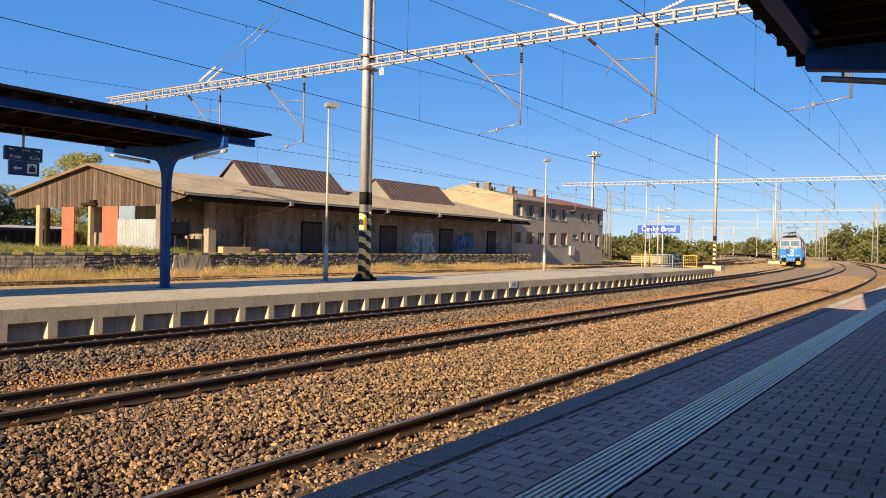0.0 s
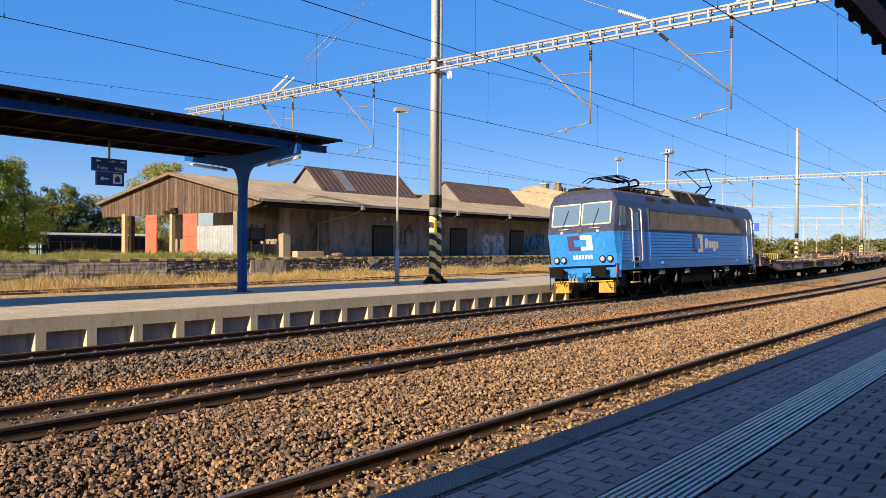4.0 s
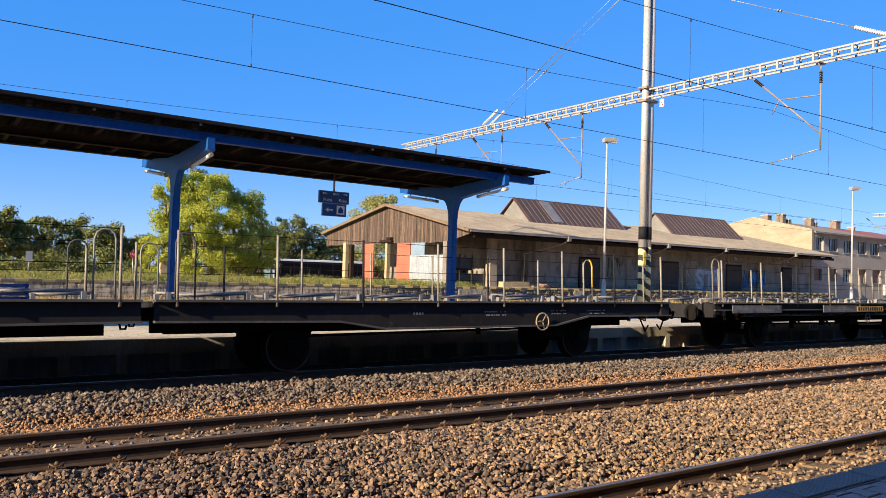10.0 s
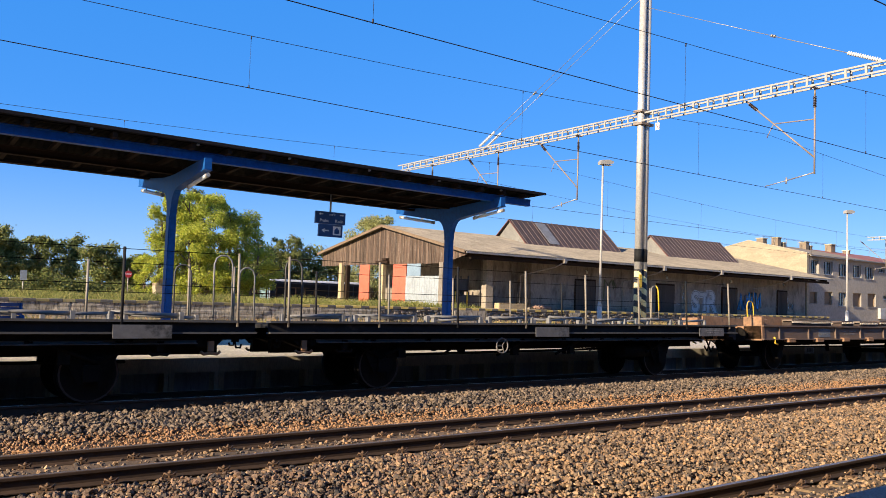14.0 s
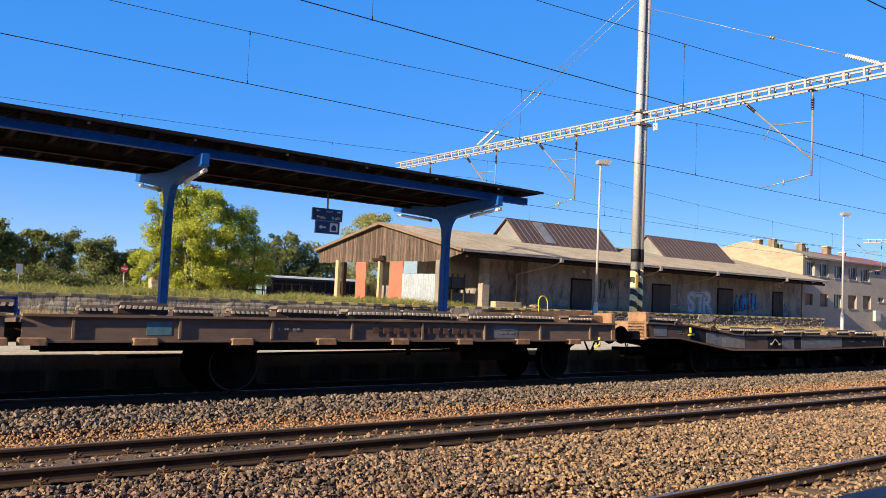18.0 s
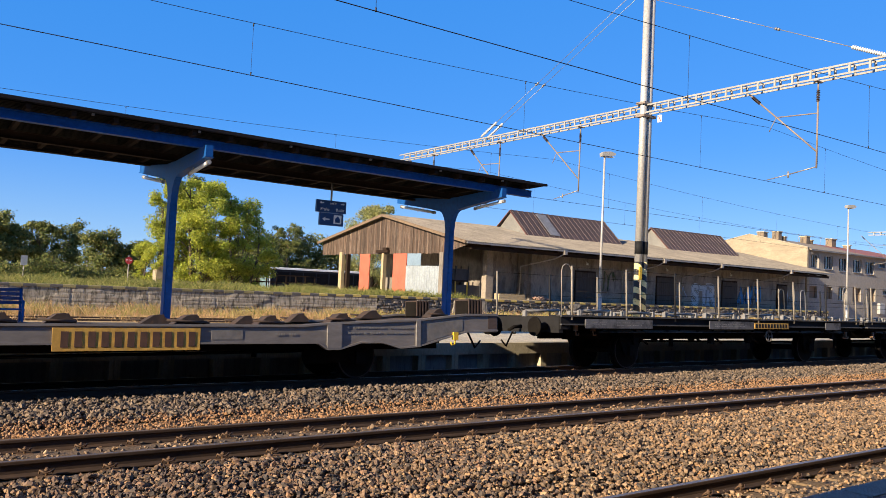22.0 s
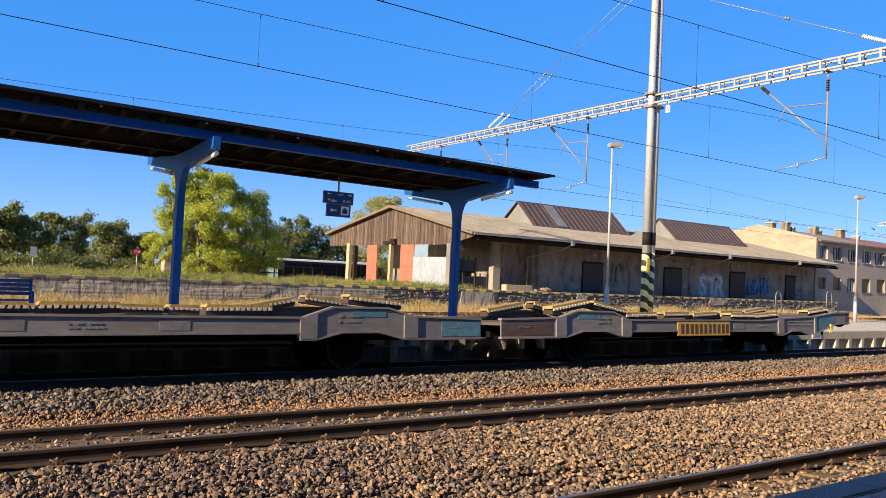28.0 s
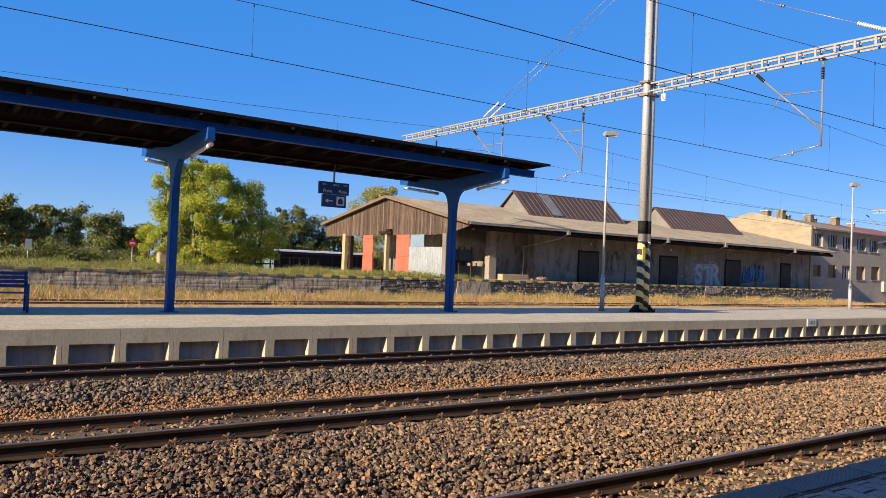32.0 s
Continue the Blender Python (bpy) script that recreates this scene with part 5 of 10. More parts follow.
# ---------------------------------------------------------------- freight shed
M_PLASTER = surf("stained_plaster", (0.29, 0.25, 0.205), (0.185, 0.16, 0.132), 0.93, big=0.55, fine=8, bump=0.7, stretch=(1.3, 1, 0.5), stain=(0.095, 0.08, 0.066), stain_at=(0.50, 0.68))
M_PATCH = surf("bare_render", (0.33, 0.28, 0.22), (0.26, 0.22, 0.175), 0.93, big=0.6, fine=9, bump=0.5, stain=(0.2, 0.17, 0.13))
M_BOARDS = surf("weathered_boards", (0.128, 0.080, 0.054), (0.055, 0.037, 0.028), 0.9, big=3.0, fine=24, stretch=(1, 3.2, 0.16), bump=0.6, stain=(0.185, 0.150, 0.118), stain_at=(0.52, 0.66), rand=0.42)
M_SHEET = surf("asbestos_roof_sheet", (0.285, 0.245, 0.19), (0.195, 0.168, 0.13), 0.92, big=0.6, fine=12, bump=0.4, stain=(0.14, 0.12, 0.09), stain_at=(0.5, 0.7))
M_RUSTROOF = surf("brown_metal_roof", (0.092, 0.062, 0.053), (0.062, 0.045, 0.041), 0.6, metal=0.1, big=0.5, fine=8, stain=(0.15, 0.10, 0.085))
M_DOOR = surf("dark_plank_door", (0.05, 0.04, 0.035), (0.07, 0.055, 0.045), 0.85, big=2, fine=15, stretch=(3, 1, 0.3))
M_RED = surf("faded_red_door", (0.52, 0.13, 0.075), (0.44, 0.11, 0.065), 0.75, big=1, fine=9, stain=(0.35, 0.12, 0.08))
M_CREAM = surf("cream_post", (0.46, 0.35, 0.20), (0.37, 0.28, 0.16), 0.85, big=1.5, fine=10, stain=(0.36, 0.28, 0.17))
M_SHEETGREY = surf("grey_corrugated_sheet", (0.31, 0.345, 0.37), (0.25, 0.28, 0.30), 0.6, metal=0.1, big=1, fine=9)
M_PALEBLUE = surf("pale_blue_panel", (0.22, 0.30, 0.38), (0.18, 0.25, 0.32), 0.6, big=1, fine=9)
GX, SX1 = 27.7, 69.0
SLOPE = 0.2095


def roof_z(y):
    return 4.66 + (y - 36.0) * SLOPE if y <= 45.6 else 4.66 + 9.6 * SLOPE - (y - 45.6) * 0.18


shed = thing("freight_shed", "old single-storey freight shed with boarded gable and grey sheet roof", "warehouse")
bm = bmesh.new()
box(bm, 34.9, SX1, 38.5, 38.85, RAMP_Z - 0.02, 5.05)
box(bm, 31.9, 34.9, 39.6, 39.9, RAMP_Z - 0.02, 5.2)
box(bm, 34.6, 34.9, 38.852, 39.6, RAMP_Z - 0.02, 5.1)
box(bm, 31.7, 31.9, 39.9, 52.0, RAMP_Z - 0.02, 5.3)
box(bm, SX1 - 0.3, SX1, 38.85, 55.0, RAMP_Z - 0.02, 5.0)
box(bm, 31.9, SX1, 52.0, 52.3, RAMP_Z - 0.02, 5.3)
part("wall", bm, M_PLASTER, shed)
rng = random.Random(3)
for i in range(16):
    bm = bmesh.new()
    x, w = rng.uniform(35.2, 66), rng.uniform(0.8, 3.0)
    z, h = RAMP_Z + rng.uniform(0.0, 0.3), rng.uniform(0.2, 0.9)
    n = 9
    pts = [(x + w * 0.5 * (1 + math.cos(2 * math.pi * k / n) * rng.uniform(0.6, 1)), z + h * 0.5 * (1 + math.sin(2 * math.pi * k / n) * rng.uniform(0.6, 1))) for k in range(n)]
    prism(bm, pts, 38.488 - 0.0008 * i, 38.497, "y")
    part("plaster_patch", fixed(bm), M_PATCH, shed, "paler bare render where plaster fell off")
# corrugated roof slopes
def corrugated(y0, y1, x0, x1, zf, th=0.03, per=0.18, amp=0.022):
    bm = bmesh.new()
    n = int((x1 - x0) / per * 4)
    rows = []
    for i in range(n + 1):
        x = x0 + (x1 - x0) * i / n
        d = amp * (0, 1, 0, -1)[i % 4]
        rows.append([bm.verts.new((x, y0, zf(y0) + d)), bm.verts.new((x, y1, zf(y1) + d)), bm.verts.new((x, y1, zf(y1) + d - th)), bm.verts.new((x, y0, zf(y0) + d - th))])
    for a, b in zip(rows, rows[1:]):
        for k in range(4):
            bm.faces.new((a[k], b[k], b[(k + 1) % 4], a[(k + 1) % 4]))
    bm.faces.new(rows[0])
    bm.faces.new(rows[-1][::-1])
    return fixed(bm)


part("roof_slope", corrugated(35.95, 45.6, GX - 0.35, SX1 + 0.15, roof_z), M_SHEET, shed)
part("roof_slope", corrugated(45.6, 55.3, GX - 0.35, SX1 + 0.15, roof_z), M_SHEET, shed)
bm = bmesh.new()
prism(bm, [(36.15, 4.36), (38.5, 4.72), (38.5, 5.06), (36.15, 4.58)], -0.09, 0.09, "x")
eave_me = bpy.data.meshes.new("eave_rafter")
fixed(bm).to_mesh(eave_me)
bm.free()
eave_me.materials.append(M_TIMBER)
for i in range(22):
    share("eave_rafter", eave_me, shed, Matrix.Translation((29.5 + i * 1.85, 0, 0)))
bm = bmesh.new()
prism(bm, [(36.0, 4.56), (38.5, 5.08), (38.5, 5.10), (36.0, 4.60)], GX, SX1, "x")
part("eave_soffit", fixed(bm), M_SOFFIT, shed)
for y, z0, z1 in ((36.35, 4.20, 4.40), (38.36, 4.42, 4.74)):
    bm = bmesh.new()
    box(bm, GX + 0.3, SX1, y - 0.09, y + 0.09, z0, z1)
    part("eave_purlin", bm, M_TIMBER, shed)
bm = bmesh.new()
box(bm, GX - 0.3, SX1 + 0.1, 35.88, 35.98, 4.5, 4.6)
part("gutter", bm, M_GALV, shed)
for x in (35.4, 45.4, 52.3, 62.1):
    bm = bmesh.new()
    box(bm, x - 0.11, x + 0.11, 35.78, 36.0, 4.3, 4.62)
    pipe(bm, [(x, 35.95, 4.35), (x - 0.3, 36.4, 4.05), (x - 1.6, 38.35, 3.45), (x - 1.6, 38.4, 1.3)], 0.045, 6)
    part("downpipe", bm, M_GALV, shed)
# gable of upright boards
y = 36.25
while y < 55.0:
    w = 0.17 + 0.05 * rng.random()
    y1 = y + w
    top0, top1 = roof_z(y) - 0.09, roof_z(y1) - 0.09
    if y < 38.6:
        zb0, zb1 = 4.45 - (y - 36.2) * 0.21, 4.45 - (y1 - 36.2) * 0.21
    else:
        zb0 = zb1 = 3.93 + rng.uniform(-0.03, 0.03)
    bm = bmesh.new()
    xo = rng.uniform(-0.012, 0.012)
    prism(bm, [(y + 0.006, zb0), (y1 - 0.006, zb1), (y1 - 0.006, top1), (y + 0.006, top0)], GX + xo - 0.02, GX + xo + 0.02, "x")
    part("gable_board", fixed(bm), M_BOARDS, shed)
    y = y1
for lo, hi in (((36.0, 4.66), (45.6, roof_z(45.6))), ((45.6, roof_z(45.6)), (55.3, roof_z(55.3)))):
    bm = bmesh.new()
    prism(bm, [(lo[0], lo[1] - 0.16), (hi[0], hi[1] - 0.16), (hi[0], hi[1] + 0.03), (lo[0], lo[1] + 0.03)], GX - 0.40, GX - 0.35, "x")
    part("barge_board", fixed(bm), surf("brown_barge_board", (0.21, 0.145, 0.09), (0.15, 0.105, 0.068), 0.85, big=2, fine=12), shed)
for y, w, m, z1 in ((51.85, 0.22, M_CREAM, 4.1), (45.75, 0.13, M_CREAM, 4.0), (38.75, 0.2, M_PLASTER, 4.0), (50.9, 0.14, M_TIMBER, 3.95)):
    bm = bmesh.new()
    box(bm, GX - 0.1, GX + 0.16, y - w, y + w, RAMP_Z - 0.02, z1)
    part("post", bm, m, shed)
bm = bmesh.new()
cbox(bm, GX - 0.22, GX + 0.2, 44.95, 46.5, 4.02, 4.2, 0.02)
cbox(bm, GX - 0.30, GX + 0.1, 45.0, 45.5, 4.2, 4.36, 0.02)
part("door_lintel", bm, M_TIMBER, shed)
for y0, y1 in ((47.55, 48.95), (42.75, 44.4)):
    bm = bmesh.new()
    box(bm, GX - 0.06, GX, y0, y1, RAMP_Z, 3.95)
    for z in (RAMP_Z + 0.1, 2.5, 3.72):
        box(bm, GX - 0.085, GX - 0.06, y0 + 0.05, y1 - 0.05, z, z + 0.12)
    part("red_door", bm, M_RED, shed, "faded red sheet door")
bm = bmesh.new()
prism(bm, [(GX, 42.7), (GX, 38.95)] + [(GX - (0.04 if k % 2 == 0 else 0.095), 38.95 + k * 0.139) for k in range(28)], RAMP_Z, 3.15, "z")
part("sheet_panel", fixed(bm), M_SHEETGREY, shed, "grey corrugated sheet panel")
bm = bmesh.new()
box(bm, GX - 0.03, GX, 41.1, 42.7, 3.16, 3.95)
part("upper_panel", bm, M_PALEBLUE, shed)
bm = bmesh.new()
box(bm, 31.05, 31.55, 38.5, 38.9, RAMP_Z - 0.02, 4.85)
part("concrete_post", bm, M_PATCH, shed)
bm = bmesh.new()
box(bm, 31.0, 31.58, 38.46, 38.94, RAMP_Z - 0.02, 2.7)
part("post_sleeve", bm, M_PATCH, shed)
for x0, x1 in ((39.05, 40.95), (47.8, 49.8), (56.15, 58.15), (64.35, 65.8)):
    bm = bmesh.new()
    box(bm, x0, x1, 38.40, 38.49, RAMP_Z, 3.32)
    door = part("door", bm, M_DOOR, shed, "dark plank sliding door")
    bm = bmesh.new()
    box(bm, x0 - 0.08, x1 + 0.08, 38.43, 38.495, 3.325, 3.45)
    box(bm, x0 - 0.09, x0 - 0.005, 38.43, 38.495, RAMP_Z, 3.32)
    box(bm, x1 + 0.005, x1 + 0.09, 38.43, 38.495, RAMP_Z, 3.32)
    part("door_frame", bm, M_TIMBER, door)
    n = 8
    for i in range(1, n):
        bm = bmesh.new()
        xx = x0 + (x1 - x0) * i / n
        box(bm, xx - 0.008, xx + 0.008, 38.385, 38.40, RAMP_Z, 3.3)
        part("door_batten", bm, M_DOOR, door)
    bm = bmesh.new()
    rod(bm, ((x0 + x1) / 2, 38.45, 4.1), ((x0 + x1) / 2, 38.3, 4.0), 0.03, 6)
    rod(bm, ((x0 + x1) / 2, 38.3, 4.02), ((x0 + x1) / 2, 38.3, 3.85), 0.07, 8)
    part("wall_lamp", bm, M_LAMP_WHITE, shed, "small wall lamp above the door")
# roof monitors
M_MONEND = surf("grey_monitor_end", (0.235, 0.225, 0.20), (0.18, 0.172, 0.155), 0.8, big=1, fine=9)
for x0, x1, panes in ((37.5, 47.5, True), (53.6, 63.5, False)):
    mon = part("roof_monitor", (lambda b: (prism(b, [(42.0, 5.80), (43.9, 7.72), (45.6, 6.2), (45.6, 5.9)], x0 + 0.05, x1 - 0.05, "x"), fixed(b))[1])(bmesh.new()), M_MONEND, shed, "ridge monitor with grey end and brown metal cladding")
    bm = bmesh.new()
    prism(bm, [(41.75, 5.82), (43.9, 7.84), (45.8, 6.3), (45.8, 6.24), (43.9, 7.74), (41.75, 5.74)], x0 - 0.12, x1 + 0.12, "x")
    part("monitor_roof", fixed(bm), M_RUSTROOF, mon)
    # seams in a paler brown than the roof sheet
    bm = bmesh.new()
    n = 19
    for i in range(n + 1):
        x = x0 + (x1 - x0) * i / n
        prism(bm, [(41.78, 5.86), (43.88, 7.84), (43.88, 7.88), (41.78, 5.90)], x - 0.02, x + 0.02, "x")
    part("standing_seams", fixed(bm), surf("pale_seam", (0.17, 0.115, 0.093), (0.12, 0.082, 0.068), 0.6), mon)
    bm = bmesh.new()
    for a, b in (((41.75, 5.80), (43.9, 7.82)), ((43.9, 7.82), (45.8, 6.28))):
        prism(bm, [(a[0], a[1] - 0.07), (b[0], b[1] - 0.07), (b[0], b[1]), (a[0], a[1])], x0 - 0.17, x0 - 0.125, "x")
    part("verge_trim", fixed(bm), surf("red_verge", (0.17, 0.06, 0.045), (0.13, 0.05, 0.04), 0.7), mon)
    if panes:
        bm = bmesh.new()
        prism(bm, [(41.95, 6.06), (43.7, 7.70), (43.7, 7.74), (41.95, 6.10)], x0 + 2.3, x0 + 3.3, "x")
        part("skylight_panes", fixed(bm), surf("dusty_skylight", (0.16, 0.155, 0.15), (0.22, 0.22, 0.22), 0.4, big=2, fine=8), mon, "dusty glazed strip")
# graffiti: flat paint on the front wall
gr = thing("graffiti", "white and blue spray-painted graffiti letters on the shed wall", "graffiti")
M_SPRAY_W = surf("white_spray", (0.50, 0.54, 0.58), (0.38, 0.43, 0.48), 0.8, big=3, fine=14)
M_SPRAY_OUT = surf("slate_spray", (0.05, 0.065, 0.085), (0.07, 0.09, 0.11), 0.8, big=3, fine=14)
M_SPRAY_B = surf("blue_spray", (0.06, 0.26, 0.62), (0.09, 0.32, 0.68), 0.8, big=3, fine=14)
M_SPRAY_G = surf("green_spray", (0.07, 0.10, 0.05), (0.11, 0.13, 0.06), 0.8, big=3, fine=14)
for ch, x, k in (("S", 52.6, 1.05), ("T", 53.8, 0.95), ("R", 54.7, 1.15)):
    for nm, m, fat, y in (("letter_halo", M_SPRAY_W, 0.16, 38.487), ("letter_outline", M_SPRAY_OUT, 0.10, 38.4845), ("letter", M_SPRAY_W, 0.055, 38.482)):
        writing(nm, ch, 2.1 * k, m, gr, pose(x, y, 2.06, 90) @ Matrix.Diagonal((0.96, 1.0, 0.3, 1)), fat=fat)


def scribble(x0, x1, z0, z1, n, r, m, seed):
    rg = random.Random(seed)
    bm = bmesh.new()
    pts = [(x0 + (x1 - x0) * (i + rg.uniform(-0.8, 0.8)) / n, 38.488, rg.uniform(z0, z1) if i % 2 else rg.choice((z0, z1))) for i in range(n)]
    pipe(bm, pts, r, 5)
    part("scribble", bm, m, gr)


scribble(58.4, 61.8, 1.6, 3.1, 26, 0.085, M_SPRAY_B, 4)
scribble(58.5, 61.7, 1.7, 2.9, 18, 0.06, M_SPRAY_OUT, 14)
scribble(58.6, 61.4, 1.6, 2.6, 12, 0.03, M_SPRAY_W, 5)
scribble(41.8, 43.3, 2.1, 3.5, 10, 0.05, M_SPRAY_G, 6)
scribble(50.2, 51.6, 1.9, 2.8, 9, 0.025, M_SPRAY_W, 7)
scribble(66.0, 67.0, 1.8, 2.9, 9, 0.03, M_SPRAY_W, 8)
# goods in the open bay
M_CRATE = surf("black_crate", (0.025, 0.025, 0.028), (0.035, 0.035, 0.04), 0.6, big=3, fine=14)
for i, (x, z) in enumerate(((28.3, 0), (29.35, 0), (30.4, 0), (28.4, 1.0), (29.4, 1.0))):
    ct = thing("pallet_box", "dark wire pallet box standing in the open bay", "pallet box", "pallet boxes", at=pose(x + 0.02, 39.3, RAMP_Z - 0.01 + z))
    for dx in (-0.47, 0.47):
        for dy in (-0.38, 0.38):
            bm = bmesh.new()
            box(bm, dx - 0.03, dx + 0.03, dy - 0.03, dy + 0.03, 0, 1.0)
            part("corner_post", bm, M_YELLOW if (i == 1 and dy < 0) else M_CRATE, ct)
    bm = bmesh.new()
    box(bm, -0.45, 0.45, -0.36, 0.36, 0.1, 0.8)
    part("load", bm, M_CRATE, ct)
    bm = bmesh.new()
    box(bm, -0.5, 0.5, -0.41, 0.41, 0.0, 0.1)
    part("pallet", bm, M_YELLOW if i == 1 else M_TIMBER, ct)
bx = thing("timber_box", "long pale wooden box lying on the ramp", "box", at=pose(32.65, 38.0, RAMP_Z - 0.01))
for k in range(3):
    bm = bmesh.new()
    cbox(bm, -1.1, 1.1, -0.25, 0.25, k * 0.125, k * 0.125 + 0.12, 0.01)
    part("board", bm, M_CREAM, bx)
rbv = thing("brick_rubble", "small heap of broken bricks against the wall", "rubble", kind="stuff")
rg = random.Random(9)
bm = bmesh.new()
for i in range(70):
    x = 34.9 + abs(rg.gauss(0, 0.9))
    box(bm, -0.12, 0.12, -0.06, 0.06, -0.03, 0.04, pose(x, 38.2 - rg.random() * 0.5, RAMP_Z + 0.03 + max(0, 0.25 - abs(x - 35.3) * 0.18) * rg.random(), rg.uniform(-30, 30), rg.uniform(-30, 30), rg.uniform(0, 180)))
part("bricks", bm, surf("broken_brick", (0.35, 0.19, 0.13), (0.28, 0.22, 0.18), 0.9), rbv)

# ---------------------------------------------------------------- office building
M_OFFICE = surf("grey_render", (0.34, 0.305, 0.26), (0.29, 0.26, 0.22), 0.93, big=0.3, fine=7, bump=0.3, stain=(0.22, 0.19, 0.16), stain_at=(0.6, 0.8))
M_GABLE = surf("yellowish_bare_brick", (0.40, 0.33, 0.225), (0.31, 0.255, 0.175), 0.92, big=0.5, fine=5, bump=0.8, stretch=(1, 1.2, 3.5), stain=(0.26, 0.20, 0.13), stain_at=(0.5, 0.75))
M_CHIMNEY = surf("sooty_brick", (0.25, 0.19, 0.13), (0.18, 0.14, 0.10), 0.92, big=2, fine=9, bump=0.5)
M_TILE = surf("red_tin_roof", (0.34, 0.13, 0.08), (0.28, 0.10, 0.07), 0.7, big=0.6, fine=8)
M_FRAME = surf("grey_white_window_frame", (0.42, 0.415, 0.40), (0.34, 0.335, 0.32), 0.6, big=3, fine=14, bump=0)
M_BOARDUP = surf("brown_blind", (0.22, 0.15, 0.09), (0.17, 0.12, 0.075), 0.8, big=2, fine=14)
OX0, OX1, OY0, OY1 = 69.2, 93.0, 38.5, 50.5
office = thing("office_building", "two-storey grey rendered railway building with tan and red roof", "building")


def face_with_holes(bm, x0, x1, z0, z1, holes, y, depth):
    """A front wall with real openings: cells between the cut lines are kept unless they fall in a hole."""
    xs = sorted({x0, x1, *[v for h in holes for v in (h[0], h[1])]})
    zs = sorted({z0, z1, *[v for h in holes for v in (h[2], h[3])]})
    for xa, xb in zip(xs, xs[1:]):
        for za, zb in zip(zs, zs[1:]):
            cx, cz = (xa + xb) / 2, (za + zb) / 2
            if not any(h[0] < cx < h[1] and h[2] < cz < h[3] for h in holes):
                box(bm, xa, xb, y, y + depth, za, zb)


UP = [(69.95, 71.35, 5.2, 6.5), (72.3, 73.9, 5.2, 6.5), (75.05, 76.8, 5.15, 6.45), (77.8, 79.5, 5.15, 6.45), (80.3, 82.1, 5.1, 6.4), (83.0, 84.4, 5.9, 6.35), (86.3, 87.2, 5.3, 6.3), (88.2, 89.1, 5.3, 6.3), (91.3, 92.4, 5.0, 6.4)]
LO = [(69.75, 71.1, 2.4, 3.5), (72.4, 73.85, 2.35, 3.55), (75.05, 76.7, 2.25, 3.6), (77.8, 79.5, 2.25, 3.6), (80.8, 82.5, 2.3, 3.65), (84.0, 85.3, 3.1, 3.6), (86.3, 87.3, 2.9, 3.9), (88.4, 89.3, 2.9, 3.9), (90.6, 92.0, 2.2, 3.7)]
bm = bmesh.new()
face_with_holes(bm, OX0 + 0.302, OX1, -0.2, 6.85, UP + LO, OY0, 0.35)
part("front_wall", bm, M_OFFICE, office)
bm = bmesh.new()
prism(bm, [(OY0 - 0.05, -0.2), (OY1, -0.2), (OY1, 7.15), (44.5, 8.46), (OY0 - 0.05, 7.08)], OX0 - 0.02, OX0 + 0.3, "x")
part("gable_wall", fixed(bm), M_GABLE, office)
bm = bmesh.new()
prism(bm, [(OY0 + 0.352, -0.2), (OY1, -0.2), (OY1, 6.95), (44.5, 8.15), (OY0 + 0.352, 6.88)], OX1 - 0.3, OX1, "x")
box(bm, OX0 + 0.3, OX1 - 0.3, OY1 - 0.3, OY1, -0.2, 6.9)
part("rear_walls", fixed(bm), M_OFFICE, office)
# added black sheet behind the openings that makes the rooms dark
bm = bmesh.new()
box(bm, OX0 + 0.3, OX1 - 0.3, OY0 + 0.9, OY0 + 1.0, 0.0, 6.8)
part("inner_partition", bm, M_BLACK, office)
for xa, xb, m, lab in ((OX0 + 0.31, 80.0, surf("dusty_felt_roof", (0.30, 0.24, 0.17), (0.23, 0.185, 0.13), 0.9, big=0.6, fine=8), "dusty tan felt roof"), (80.01, OX1 + 0.3, M_TILE, "red tin roof")):
    bm = bmesh.new()
    prism(bm, [(OY0 - 0.35, 6.84), (44.5, 8.2), (OY1 + 0.35, 6.95), (OY1 + 0.35, 7.05), (44.5, 8.32), (OY0 - 0.35, 6.95)], xa, xb, "x")
    part("roof", fixed(bm), m, office, lab)
bm = bmesh.new()
prism(bm, [(OY0 - 0.08, 7.085), (44.5, 8.465), (OY1, 7.155), (OY1, 7.19), (44.5, 8.51), (OY0 - 0.08, 7.125)], OX0 - 0.06, OX0 + 0.34, "x")
part("gable_coping", fixed(bm), M_PLAT, office)
for k in range(7):
    bm = bmesh.new()
    rod(bm, (70.6 + k * 2.2, 43.9, 8.15), (70.6 + k * 2.2, 43.9, 9.05), 0.018, 5)
    if k < 6:
        rod(bm, (70.6 + k * 2.2, 43.9, 9.03), (72.8 + k * 2.2, 43.9, 9.03), 0.014, 5)
    part("roof_rail", bm, M_GALV, office)
bm = bmesh.new()
box(bm, OX0, OX1 + 0.2, OY0 - 0.45, OY0 - 0.33, 6.80, 6.92)
part("gutter", bm, M_GALV, office)
